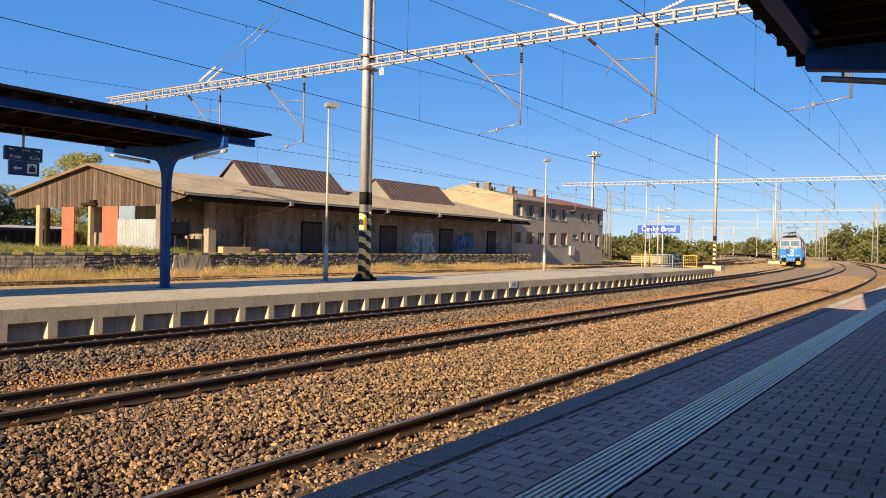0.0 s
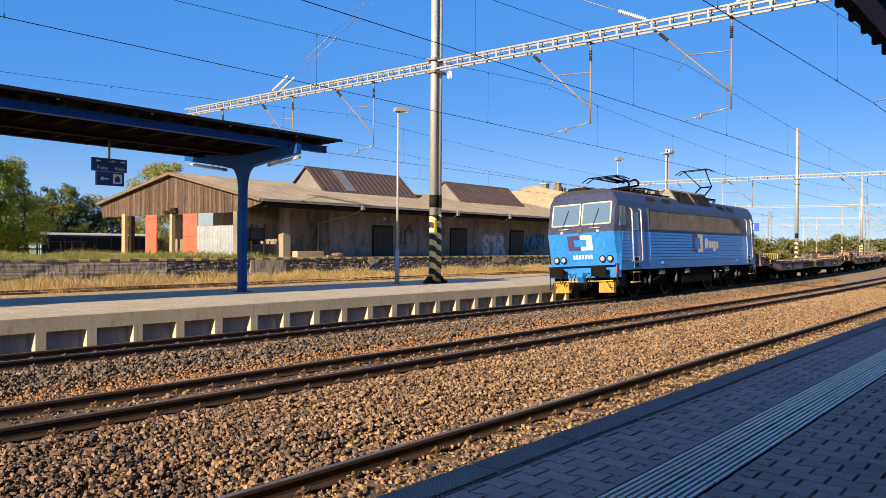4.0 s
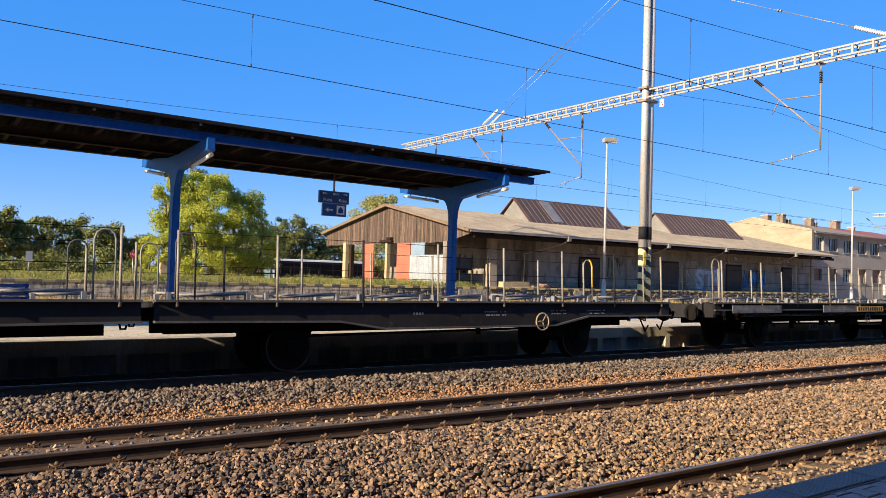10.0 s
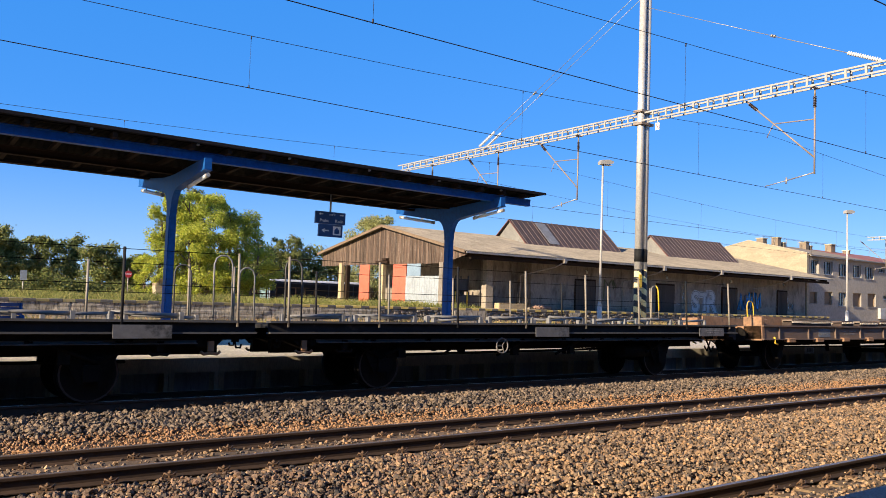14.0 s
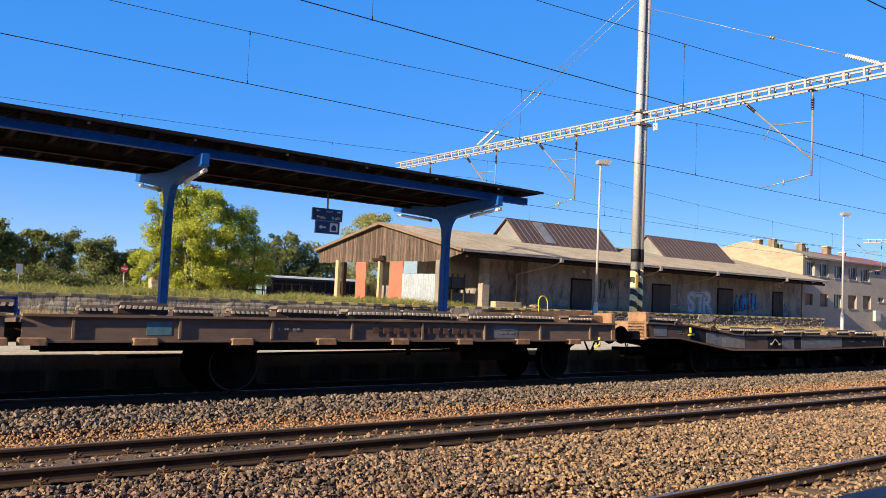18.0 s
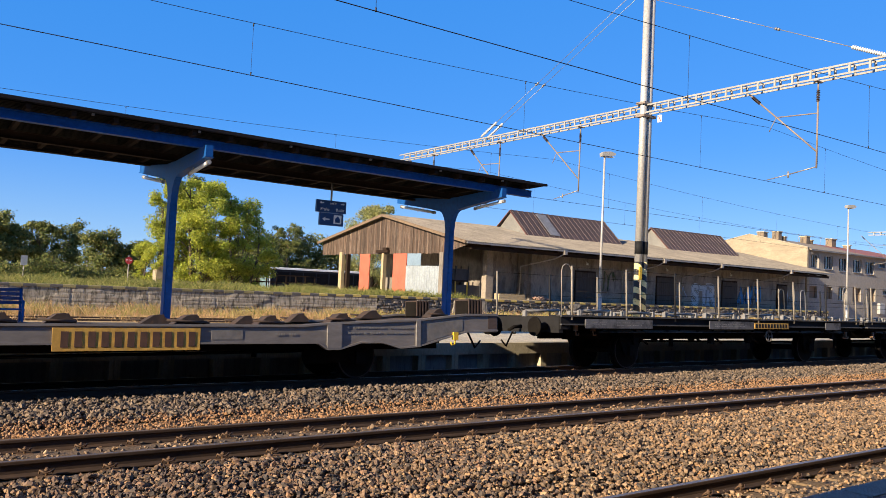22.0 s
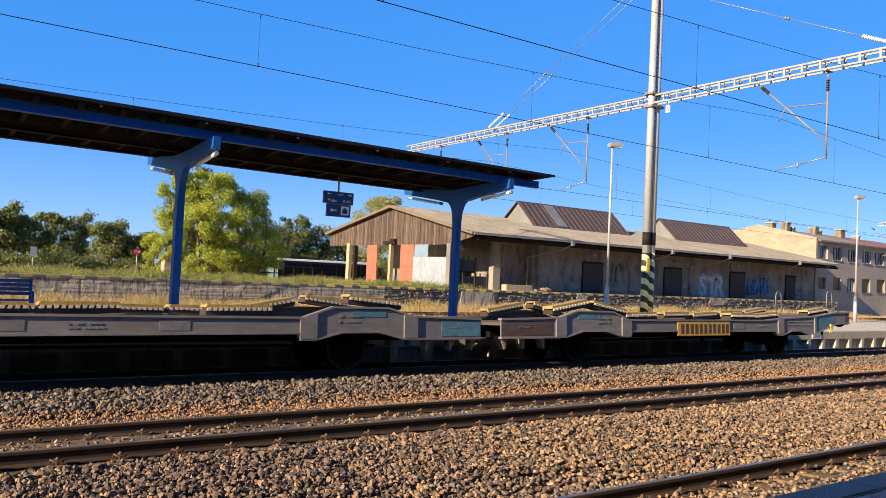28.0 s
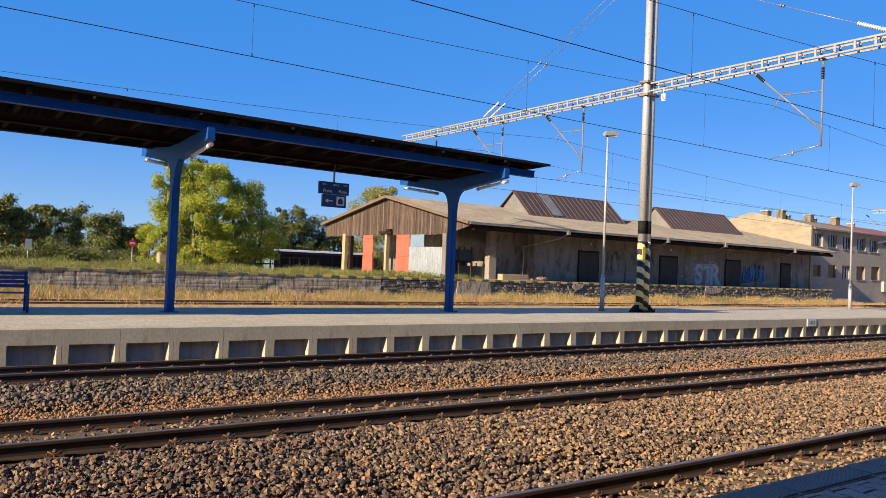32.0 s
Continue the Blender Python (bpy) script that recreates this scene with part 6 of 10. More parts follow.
for i, (x0, x1, z0, z1) in enumerate(UP + LO):
    w = thing("window", "white-framed window in the grey wall" if i < len(UP) else "white-framed window with drawn brown blind", "")
    del w["label"]
    w.parent = office
    bm = bmesh.new()
    t = 0.07
    for a, b, c, d in ((x0, x0 + t, z0, z1), (x1 - t, x1, z0, z1), (x0 + t, x1 - t, z0, z0 + t), (x0 + t, x1 - t, z1 - t, z1)):
        box(bm, a, b, OY0 + 0.15, OY0 + 0.22, c, d)
    boarded = i >= len(UP) and i % 3 != 2
    if x1 - x0 > 1.2 and not boarded:
        for q in (1, 2):
            xm = x0 + (x1 - x0) * q / 3
            box(bm, xm - 0.03, xm + 0.03, OY0 + 0.15, OY0 + 0.21, z0 + t, z1 - t)
    part("window_frame", bm, M_BOARDUP if boarded else M_FRAME, w)
    bm = bmesh.new()
    box(bm, x0 + 0.05, x1 - 0.05, OY0 + 0.225, OY0 + 0.235, z0 + 0.05, z1 - 0.05)
    part("pane", bm, M_BOARDUP if boarded else M_GLASS, w)
    bm = bmesh.new()
    cbox(bm, x0 - 0.06, x1 + 0.06, OY0 - 0.08, OY0 + 0.14, z0 - 0.06, z0 - 0.003, 0.01)
    part("window_sill", bm, M_GALV, w)
for x, z0, z1, w in ((70.6, 7.6, 8.7, 0.35), (73.2, 7.6, 8.95, 0.3), (74.2, 7.6, 8.5, 0.2), (78.5, 7.6, 8.85, 0.32), (79.3, 7.6, 8.5, 0.2), (83.8, 7.6, 8.95, 0.45), (87.3, 7.6, 8.5, 0.15)):
    bm = bmesh.new()
    box(bm, x - w, x + w, 43.6, 44.3, z0, z1)
    ch = part("chimney", bm, M_CHIMNEY, office, "grey-brown chimney stack")
    bm = bmesh.new()
    cbox(bm, x - w - 0.07, x + w + 0.07, 43.53, 44.37, z1, z1 + 0.1, 0.02)
    part("chimney_cap", bm, M_PLAT, ch)
bm = bmesh.new()
cbox(bm, 82.9, 84.0, OY0 - 0.30, OY0 - 0.005, 1.1, 2.2, 0.02)
tagged(part("wall_cabinet", bm, M_FRAME), "pale grey metal cabinet fixed to the wall", "cabinet")

# ---------------------------------------------------------------- sign and railings at the platform end
sb = thing("station_sign", "blue station name sign on two white posts", "sign", at=pose(64.6, 21.7, 0, 0, 0, -90))
M_STBLUE = surf("station_sign_blue", (0.02, 0.07, 0.45), (0.025, 0.08, 0.5), 0.45, big=2, fine=10, bump=0)
bm = bmesh.new()
cbox(bm, -1.82, 1.82, -0.04, 0.04, 3.42, 4.05, 0.02)
pn = part("panel", bm, M_STBLUE, sb)
for x in (-0.75, 0.35):
    bm = bmesh.new()
    rod(bm, (x, 0.07, PLAT2 - 0.01), (x, 0.07, 4.0), 0.05, 8)
    part("post", bm, M_FRAME, sb)
writing("lettering", "Český Brod", 0.62, M_SIGNWHITE, pn, pose(0.0, -0.043, 3.73, 90))


def railing(x, y, w, turn, m, label, group="platform railings"):
    t = thing("railing", label, "railing", group, at=pose(x, y, PLAT2 - 0.005, 0, 0, turn))
    for xx in (-w / 2, w / 2):
        bm = bmesh.new()
        rod(bm, (xx, 0, 0), (xx, 0, 1.1), 0.03, 8)
        part("post", bm, m, t)
    for z in (0.15, 1.08):
        bm = bmesh.new()
        rod(bm, (-w / 2, 0, z), (w / 2, 0, z), 0.025, 8)
        part("rail", bm, m, t)
    n = max(2, int(w / 0.14))
    for i in range(1, n):
        bm = bmesh.new()
        rod(bm, (-w / 2 + w * i / n, 0, 0.15), (-w / 2 + w * i / n, 0, 1.08), 0.012, 6)
        part("baluster", bm, m, t)
    return t


railing(64.4, 22.6, 0.9, 90, M_YELLOW, "yellow tube railing at the platform end")
railing(64.4, 18.9, 1.1, 90, M_YELLOW, "yellow tube railing at the platform end")
railing(64.4, 21.2, 1.7, 90, M_BLUE_PALE, "pale blue tube railing at the platform end")
railing(64.4, 20.0, 1.0, 90, M_BLUE, "blue tube railing at the platform end")

# ---------------------------------------------------------------- trees
M_BARK = surf("grey_brown_bark", (0.12, 0.09, 0.065), (0.08, 0.06, 0.045), 0.95, big=3, fine=18, stretch=(1, 1, 0.3), bump=0.8)
LEAF_Y = island("yellow_green_leaves", [(0.30, 0.38, 0.045), (0.46, 0.51, 0.065), (0.62, 0.60, 0.10), (0.16, 0.235, 0.035), (0.54, 0.53, 0.08)], 0.6, 2, 0, spec=0.3, trans=0.5)
LEAF_F = island("olive_green_leaves", [(0.085, 0.105, 0.035), (0.14, 0.155, 0.05), (0.18, 0.185, 0.065), (0.10, 0.12, 0.04), (0.24, 0.21, 0.085)], 0.6, 2, 0, spec=0.2, trans=0.25)
LEAF_B = island("pale_birch_leaves", [(0.34, 0.36, 0.13), (0.46, 0.45, 0.19), (0.26, 0.29, 0.10), (0.54, 0.48, 0.24)], 0.6, 2, 0, spec=0.3, trans=0.5)
LEAF_D = island("dark_green_leaves", [(0.070, 0.10, 0.027), (0.125, 0.155, 0.038), (0.20, 0.21, 0.054), (0.085, 0.115, 0.03), (0.30, 0.265, 0.078)], 0.6, 2, 0, spec=0.3, trans=0.15)
LEAF_M = island("mid_green_leaves", [(0.08, 0.115, 0.026), (0.14, 0.165, 0.036), (0.21, 0.215, 0.05), (0.10, 0.13, 0.028), (0.27, 0.235, 0.066)], 0.6, 2, 0, spec=0.3, trans=0.2)


def tree(name, label, x, y, z0, h, r, leaf_mat, seed, n_leaf=5000, leaf=0.16, limbs=9, low=0.18, group="trees", stems=1, clump=0.2, apart=1.0, full=0):
    """Tapered trunk, forking limbs and a ragged crown of single leaves round the twig ends."""
    rg = random.Random(seed)
    nr = np.random.default_rng(seed)
    t = thing(name, label, "tree" if h > 4 else "bush", group, at=pose(x, y, z0))
    wood = bmesh.new()
    tips = []
    for st in range(stems):
        bx, by = (rg.uniform(-0.5, 0.5) * apart, rg.uniform(-0.5, 0.5) * apart) if stems > 1 else (0, 0)
        p = Vector((bx, by, -0.1))
        tall = 1.0 if st == 0 else rg.uniform(0.72, 0.97)
        q = Vector((bx * 2 + rg.uniform(-0.05, 0.05) * h, by * 2 + rg.uniform(-0.05, 0.05) * h, h * 0.55 * tall))
        r0 = 0.022 * h / stems ** 0.5
        rod(wood, p, q, r0, 7, r0 * 0.5)
        top = q + Vector((rg.uniform(-0.1, 0.1) * r, rg.uniform(-0.1, 0.1) * r, h * 0.36 * tall))
        rod(wood, q, top, r0 * 0.5, 6, r0 * 0.12)
        tips.append(top)
        for i in range(limbs):
            f = low + (0.95 - low) * (i + rg.random()) / limbs
            s = p.lerp(q, min(1, f / 0.6)) if f < 0.6 else q.lerp(top, (f - 0.6) / 0.4)
            a = i * 2.4 + rg.uniform(-0.4, 0.4)
            reach = r * (0.55 + 0.5 * math.sin(math.pi * min(1, (f + 0.12)))) * rg.uniform(0.75, 1.1)
            e = s + Vector((math.cos(a) * reach, math.sin(a) * reach, h * rg.uniform(0.06, 0.2)))
            mid = s.lerp(e, 0.5) + Vector((0, 0, h * 0.03))
            rod(wood, s, mid, r0 * 0.32, 5, r0 * 0.2)
            rod(wood, mid, e, r0 * 0.2, 5, r0 * 0.06)
            tips += [e, mid, mid.lerp(e, 0.5)]
            for k in range(4):
                b = a + rg.uniform(-1.2, 1.2)
                e2 = mid.lerp(e, rg.random()) + Vector((math.cos(b), math.sin(b), rg.uniform(-0.2, 0.7))) * r * rg.uniform(0.2, 0.42)
                rod(wood, mid.lerp(e, 0.4), e2, r0 * 0.1, 4, r0 * 0.04)
                tips.append(e2)
    # twigs that fill out a rounded crown
    for k in range(full):
        f, a = rg.random(), 6.283 * rg.random()
        d = r * (0.35 + 0.7 * rg.random() ** 0.6) * (1 - abs(1.75 * f - 0.8) ** 2.6) ** 0.5 * rg.uniform(0.85, 1.1)
        e = Vector((d * math.cos(a), d * math.sin(a), h * (0.12 + 0.80 * f)))
        s = Vector((e.x * 0.25, e.y * 0.25, max(0.1 * h, e.z - 0.18 * h)))
        rod(wood, s, e, r0 * 0.14, 4, r0 * 0.04)
        tips.append(e)
    part("trunk", wood, M_BARK, t)
    c = np.array([tuple(v) for v in tips])
    c[:, 2] *= 1 - 0.8 * r * clump / h
    idx = nr.integers(0, len(c), n_leaf)
    spread = r * clump * (0.6 + 0.8 * nr.random(len(c)))
    way = nr.normal(size=(n_leaf, 3))
    way /= np.linalg.norm(way, axis=1)[:, None]
    # leaves crowd on the outside of each clump
    pos = c[idx] + way * (spread[idx] * (0.55 + 0.45 * nr.random(n_leaf) ** 0.5 + 0.18 * nr.normal(size=n_leaf)))[:, None] * np.array([1, 1, 0.8])
    pos[:, 2] = np.maximum(pos[:, 2], 0.03 * h)
    up = way + np.array([0, 0, 0.35]) + 0.75 * nr.normal(size=(n_leaf, 3))
    u = np.cross(up, nr.normal(size=(n_leaf, 3)))
    u /= np.linalg.norm(u, axis=1)[:, None]
    w = np.cross(u, up)
    w /= np.linalg.norm(w, axis=1)[:, None]
    sz = (leaf * (0.6 + 0.8 * nr.random(n_leaf)))[:, None]
    v = np.stack([pos - u * sz, pos + w * sz * 0.5, pos + u * sz, pos - w * sz * 0.5], 1)
    f = np.arange(n_leaf * 4).reshape(-1, 4)
    ob = numpy_mesh("crown", v.reshape(-1, 3), f, leaf_mat, "", "", t, quads=True)
    return t


tree("broadleaf_tree", "broad yellow-green leafy tree on the bank", 18.9, 58.0, 0.0, 9.9, 2.5, LEAF_Y, 31, 52000, 0.08, 5, 0.16, stems=2, clump=0.2, full=110)
tree("broadleaf_tree", "broad yellow-green leafy tree on the bank", 22.3, 58.6, 0.0, 8.9, 1.75, LEAF_Y, 32, 32000, 0.08, 5, 0.16, stems=2, clump=0.26, full=75)
tree("broadleaf_tree", "small yellow-green leafy tree on the bank", 16.2, 58.9, 0.0, 8.0, 1.0, LEAF_Y, 33, 14000, 0.07, 5, 0.16, clump=0.36, full=34)
tree("broadleaf_tree", "small yellow-green leafy tree on the bank", 15.5, 60.5, 0.0, 4.7, 0.75, LEAF_Y, 331, 6000, 0.065, 5, 0.16, clump=0.4, full=18)
tree("bush", "dark green bush behind the road", 30.5, 84.5, 0.1, 6.4, 3.2, LEAF_D, 34, 11000, 0.11, 11, 0.05, stems=3, clump=0.32)
tree("bush", "dark green bush behind the road", 31.0, 82.5, 0.1, 7.6, 3.6, LEAF_D, 35, 12000, 0.11, 11, 0.05, stems=3, clump=0.32)
tree("conifer_tree", "narrow dark conifer beside the shed", 38.2, 84.5, 0.1, 8.6, 2.0, LEAF_D, 36, 14000, 0.08, 16, 0.06)
tree("birch_tree", "pale drooping birch behind the shed roof", 49.0, 84.0, 0.1, 12.7, 3.2, LEAF_B, 37, 26000, 0.12, 8, 0.3, clump=0.24, full=60)
tree("conifer_tree", "dark conifer behind the broad tree", 26.1, 86.0, 0.1, 12.8, 2.8, LEAF_D, 38, 8000, 0.12, 16, 0.1)
for x, h, r, sd in ((36.2, 6.2, 2.3, 39), (38.8, 7.6, 2.5, 40), (41.8, 8.4, 2.6, 41), (44.8, 7.4, 2.4, 42), (48.4, 5.4, 2.2, 43), (51.9, 4.4, 2.2, 44)):
    tree("dark_tree", "dark green tree behind the parked bus", x, 88.0, 0.0, h, r, LEAF_D, sd, 6500, 0.145, 10, 0.04, "trees behind the bus", 3, 0.32)
for i in range(12):
    rg = random.Random(60 + i)
    x = -4.0 + i * 2.45
    tree("hedge_tree", "dark green tree in the row along the road", x + rg.uniform(-0.6, 0.6), 92 + rg.uniform(-4, 4), 0.1, (7.1 + rg.uniform(-0.6, 0.5)) * (0.8 if i > 9 else 1), 1.75, LEAF_M if i % 3 == 1 else LEAF_D, 60 + i, 10500, 0.135, 6, 0.03, "row of trees", 2, 0.34, full=46)
for i in range(9):
    rg = random.Random(90 + i)
    tree("roadside_bush", "low green bush beside the road", -3 + i * 2.7 + rg.uniform(-1, 1), 76 + rg.uniform(-1, 2), 0.1, 2.4 + rg.uniform(-0.5, 0.8), 1.7, LEAF_M if i % 2 else LEAF_D, 90 + i, 4500, 0.10, 8, 0.03, "roadside bushes", 3, 0.36)
# woods in the distance round the bend: x, spread, first y, last y, count, height, radius, leaves
for x, dx, ya, yb, n, h, r, lf, m2, seed in ((130, 9, 37.5, 55.5, 13, 4.9, 2.3, 0.30, LEAF_F, 120), (300, 14, 50, 68, 6, 6.6, 4.2, 0.6, LEAF_F, 140), (430, 20, 56, 136, 17, 7.0, 5.5, 0.8, LEAF_F, 160),
                                             (232, 14, -24, 32, 17, 10.0, 4.4, 0.55, LEAF_F, 190), (205, 8, -20, 20, 12, 4.5, 3.0, 0.4, LEAF_F, 215)):
    for i in range(n):
        rg = random.Random(seed + i)
        y = ya + (yb - ya) * (i + rg.uniform(0.2, 0.8)) / n
        hh = h * rg.uniform(0.8, 1.15)
        tree("distant_tree", "green tree far along the line" if i % 2 else "dark green tree far along the line", x + rg.uniform(-dx, dx), y, -0.1, hh, r * rg.uniform(0.85, 1.2), LEAF_F if (i % 3 == 0) else m2, seed + i, 1300, lf * 0.9, 5, 0.03, "distant trees", 3, 0.36)

# ---------------------------------------------------------------- road side things
st = thing("stop_sign", "red octagonal stop sign on a grey post seen at the road", "road sign", at=pose(13.6, 57.0, 0.05))
bm = bmesh.new()
rod(bm, (0, 0, 0), (0, 0, 3.0), 0.035, 8)
part("post", bm, M_GALV, st)
bm = bmesh.new()
prism(bm, [(0.26 * math.cos(math.pi / 8 + k * math.pi / 4), 2.62 + 0.26 * math.sin(math.pi / 8 + k * math.pi / 4)) for k in range(8)], -0.06, -0.04, "y")
sp = part("plate", fixed(bm), surf("stop_red", (0.5, 0.03, 0.03), (0.42, 0.03, 0.03), 0.5, big=2, fine=10), st)
writing("lettering", "STOP", 0.17, M_SIGNWHITE, sp, pose(0, -0.062, 2.62, 90))
rs = thing("road_sign", "small pale road sign on a post", "road sign", at=pose(7.2, 58.0, 0.0))
bm = bmesh.new()
rod(bm, (0, 0, 0), (0, 0, 2.6), 0.03, 8)
part("post", bm, M_GALV, rs)
bm = bmesh.new()
box(bm, -0.2, 0.2, -0.06, -0.035, 2.0, 2.65)
part("plate", bm, M_SHEETGREY, rs)
hut = thing("brick_pillar_box", "small cream-rendered pillar hut with flat lid", "hut", at=pose(16.6, 58.8, 0.0))
bm = bmesh.new()
box(bm, -0.7, 0.7, -0.5, 0.5, 0.0, 2.25)
part("body", bm, M_GABLE, hut)
bm = bmesh.new()
cbox(bm, -0.85, 0.85, -0.62, 0.62, 2.25, 2.42, 0.03)
part("lid", bm, M_CREAM, hut)
fence = thing("wooden_fence", "low dark rail fence along the road", "fence", at=pose(0, 62.0, 0.0))
for i in range(16):
    bm = bmesh.new()
    box(bm, 17 + i * 0.9, 17.1 + i * 0.9, -0.05, 0.05, 0.0, 2.2)
    part("fence_post", bm, M_TIMBER, fence)
for z in (1.5, 2.1):
    bm = bmesh.new()
    box(bm, 17, 31, -0.08, -0.052, z, z + 0.1)
    part("fence_rail", bm, M_TIMBER, fence)

# ---------------------------------------------------------------- rolling stock: materials
M_LBLUE = surf("locomotive_blue", (0.019, 0.182, 0.55), (0.024, 0.212, 0.60), 0.36, big=0.7, fine=7, bump=0.03, stain=(0.03, 0.11, 0.30), stain_at=(0.6, 0.9))
M_NAVY = surf("locomotive_navy", (0.032, 0.042, 0.090), (0.042, 0.052, 0.105), 0.4, spec=0.4, big=0.7, fine=7, bump=0.03, stain=(0.04, 0.04, 0.05), stain_at=(0.6, 0.9))
M_LROOF = surf("dusty_grey_roof", (0.075, 0.072, 0.078), (0.055, 0.055, 0.06), 0.75, big=0.9, fine=9, bump=0.1, stain=(0.10, 0.085, 0.07))
M_LOUVRE = surf("dusty_grey_louvre", (0.115, 0.103, 0.104), (0.068, 0.062, 0.064), 0.75, metal=0.1, big=1.0, fine=14, bump=0.1)
# underframe black, deepened so the colour carries the shade below the train
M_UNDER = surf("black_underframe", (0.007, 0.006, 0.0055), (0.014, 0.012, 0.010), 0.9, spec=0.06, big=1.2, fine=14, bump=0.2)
M_STEEL = surf("worn_wheel_steel", (0.20, 0.18, 0.16), (0.13, 0.115, 0.10), 0.5, metal=0.5, big=3, fine=20, bump=0.05)
M_HANDRAIL = surf("silver_handrail", (0.7, 0.68, 0.64), (0.6, 0.58, 0.55), 0.3, metal=0.6, big=3, fine=20, bump=0)
M_CREAMFRAME = surf("cream_window_frame", (0.66, 0.61, 0.5), (0.58, 0.54, 0.45), 0.6, big=3, fine=14, bump=0)
M_LOGO_W = surf("logo_pale", (0.66, 0.62, 0.55), (0.58, 0.54, 0.48), 0.5, big=2, fine=10, bump=0)
M_LOGO_D = surf("logo_dark", (0.05, 0.035, 0.10), (0.06, 0.04, 0.12), 0.5, big=2, fine=10, bump=0)
M_PLOW = surf("yellow_plough", (0.60, 0.31, 0.025), (0.42, 0.21, 0.03), 0.7, big=4, fine=14, stain=(0.14, 0.085, 0.04), stain_at=(0.5, 0.7))
M_CABGLASS = glass_of("cab_glass", (0.10, 0.17, 0.26))
M_WBROWN = surf("brown_wagon_paint", (0.098, 0.066, 0.053), (0.066, 0.046, 0.04), 0.8, big=0.5, fine=8, bump=0.2, stretch=(0.35, 1, 1.6), stain=(0.19, 0.11, 0.065), stain_at=(0.55, 0.75))
M_WGREYB = surf("faded_grey_blue_panel", (0.15, 0.163, 0.183), (0.112, 0.122, 0.138), 0.75, big=0.8, fine=8, stain=(0.16, 0.12, 0.09), stain_at=(0.6, 0.8))
M_WDARK = surf("dark_wagon_paint", (0.020, 0.019, 0.020), (0.013, 0.0125, 0.013), 0.8, spec=0.2, big=0.6, fine=8, bump=0.15, stain=(0.075, 0.055, 0.042), stain_at=(0.58, 0.8))
# dark grey made paler than the web, painting the light along flat wagon edges
M_WEDGE = surf("lit_dark_flange", (0.085, 0.080, 0.074), (0.05, 0.047, 0.044), 0.7, big=0.6, fine=9, bump=0.1, stain=(0.05, 0.045, 0.042), stain_at=(0.55, 0.7))
M_PLATE = surf("grimy_grey_plate", (0.145, 0.143, 0.145), (0.095, 0.094, 0.096), 0.75, big=0.9, fine=8, stain=(0.03, 0.03, 0.032), stain_at=(0.5, 0.62))
M_POST = surf("dusty_stanchion", (0.30, 0.26, 0.20), (0.20, 0.175, 0.14), 0.7, metal=0.15, big=2.5, fine=16, bump=0.05)
M_WSLATE = surf("slate_wagon_paint", (0.032, 0.034, 0.039), (0.022, 0.024, 0.028), 0.7, big=0.5, fine=8, bump=0.1, stretch=(0.4, 1, 1), stain=(0.06, 0.05, 0.043), stain_at=(0.6, 0.85))
M_WRUST = surf("rusty_brown_wagon", (0.165, 0.112, 0.08), (0.12, 0.08, 0.06), 0.8, big=0.5, fine=8, bump=0.2, stretch=(0.35, 1, 1.6), stain=(0.27, 0.18, 0.11), stain_at=(0.55, 0.75))
M_WGREY = surf("grey_wagon_paint", (0.215, 0.196, 0.182), (0.16, 0.145, 0.135), 0.75, big=0.5, fine=8, bump=0.15, stretch=(0.4, 1, 1.4), stain=(0.15, 0.11, 0.085), stain_at=(0.55, 0.78))
M_WTEAL = surf("faded_teal_panel", (0.09, 0.20, 0.25), (0.07, 0.16, 0.20), 0.7, big=0.8, fine=8, stain=(0.13, 0.12, 0.11), stain_at=(0.6, 0.8))
M_RUSTDARK = surf("dark_rusty_steel", (0.055, 0.033, 0.024), (0.03, 0.021, 0.017), 0.85, big=2, fine=14, bump=0.25, stain=(0.11, 0.055, 0.03))
M_YELLOWWORN = surf("worn_yellow_paint", (0.42, 0.27, 0.05), (0.30, 0.2, 0.06), 0.7, big=3, fine=16, bump=0.15, stain=(0.12, 0.08, 0.04), stain_at=(0.5, 0.7))
M_WGREY2 = surf("pale_grey_wagon_patch", (0.215, 0.20, 0.18), (0.175, 0.16, 0.145), 0.75, big=0.8, fine=8, bump=0.15, stain=(0.13, 0.14, 0.15), stain_at=(0.5, 0.75))
M_DUST = surf("dusty_tan_steel", (0.33, 0.25, 0.165), (0.26, 0.195, 0.13), 0.85, big=1.4, fine=12, bump=0.2, stain=(0.16, 0.11, 0.075))
M_ORANGE = surf("rust_orange_steel", (0.33, 0.185, 0.095), (0.24, 0.13, 0.068), 0.8, big=2.6, fine=14, bump=0.3, stain=(0.13, 0.085, 0.055), stain_at=(0.48, 0.68))
M_CHOCKCAP = surf("dusty_brown_chock", (0.20, 0.15, 0.105), (0.145, 0.105, 0.075), 0.85, big=1.4, fine=12, bump=0.2, stain=(0.09, 0.065, 0.048), stain_at=(0.5, 0.68))
M_TEETH = surf("pale_worn_teeth", (0.56, 0.48, 0.37), (0.46, 0.39, 0.30), 0.7, big=3, fine=18, bump=0.1)
M_DECKDARK = surf("dark_wagon_deck", (0.07, 0.05, 0.04), (0.10, 0.07, 0.052), 0.9, big=0.8, fine=9, bump=0.2)
M_SIGNYEL = surf("faded_yellow_board", (0.58, 0.34, 0.06), (0.50, 0.29, 0.06), 0.7, big=1.6, fine=10, stain=(0.33, 0.2, 0.07), stain_at=(0.6, 0.85))
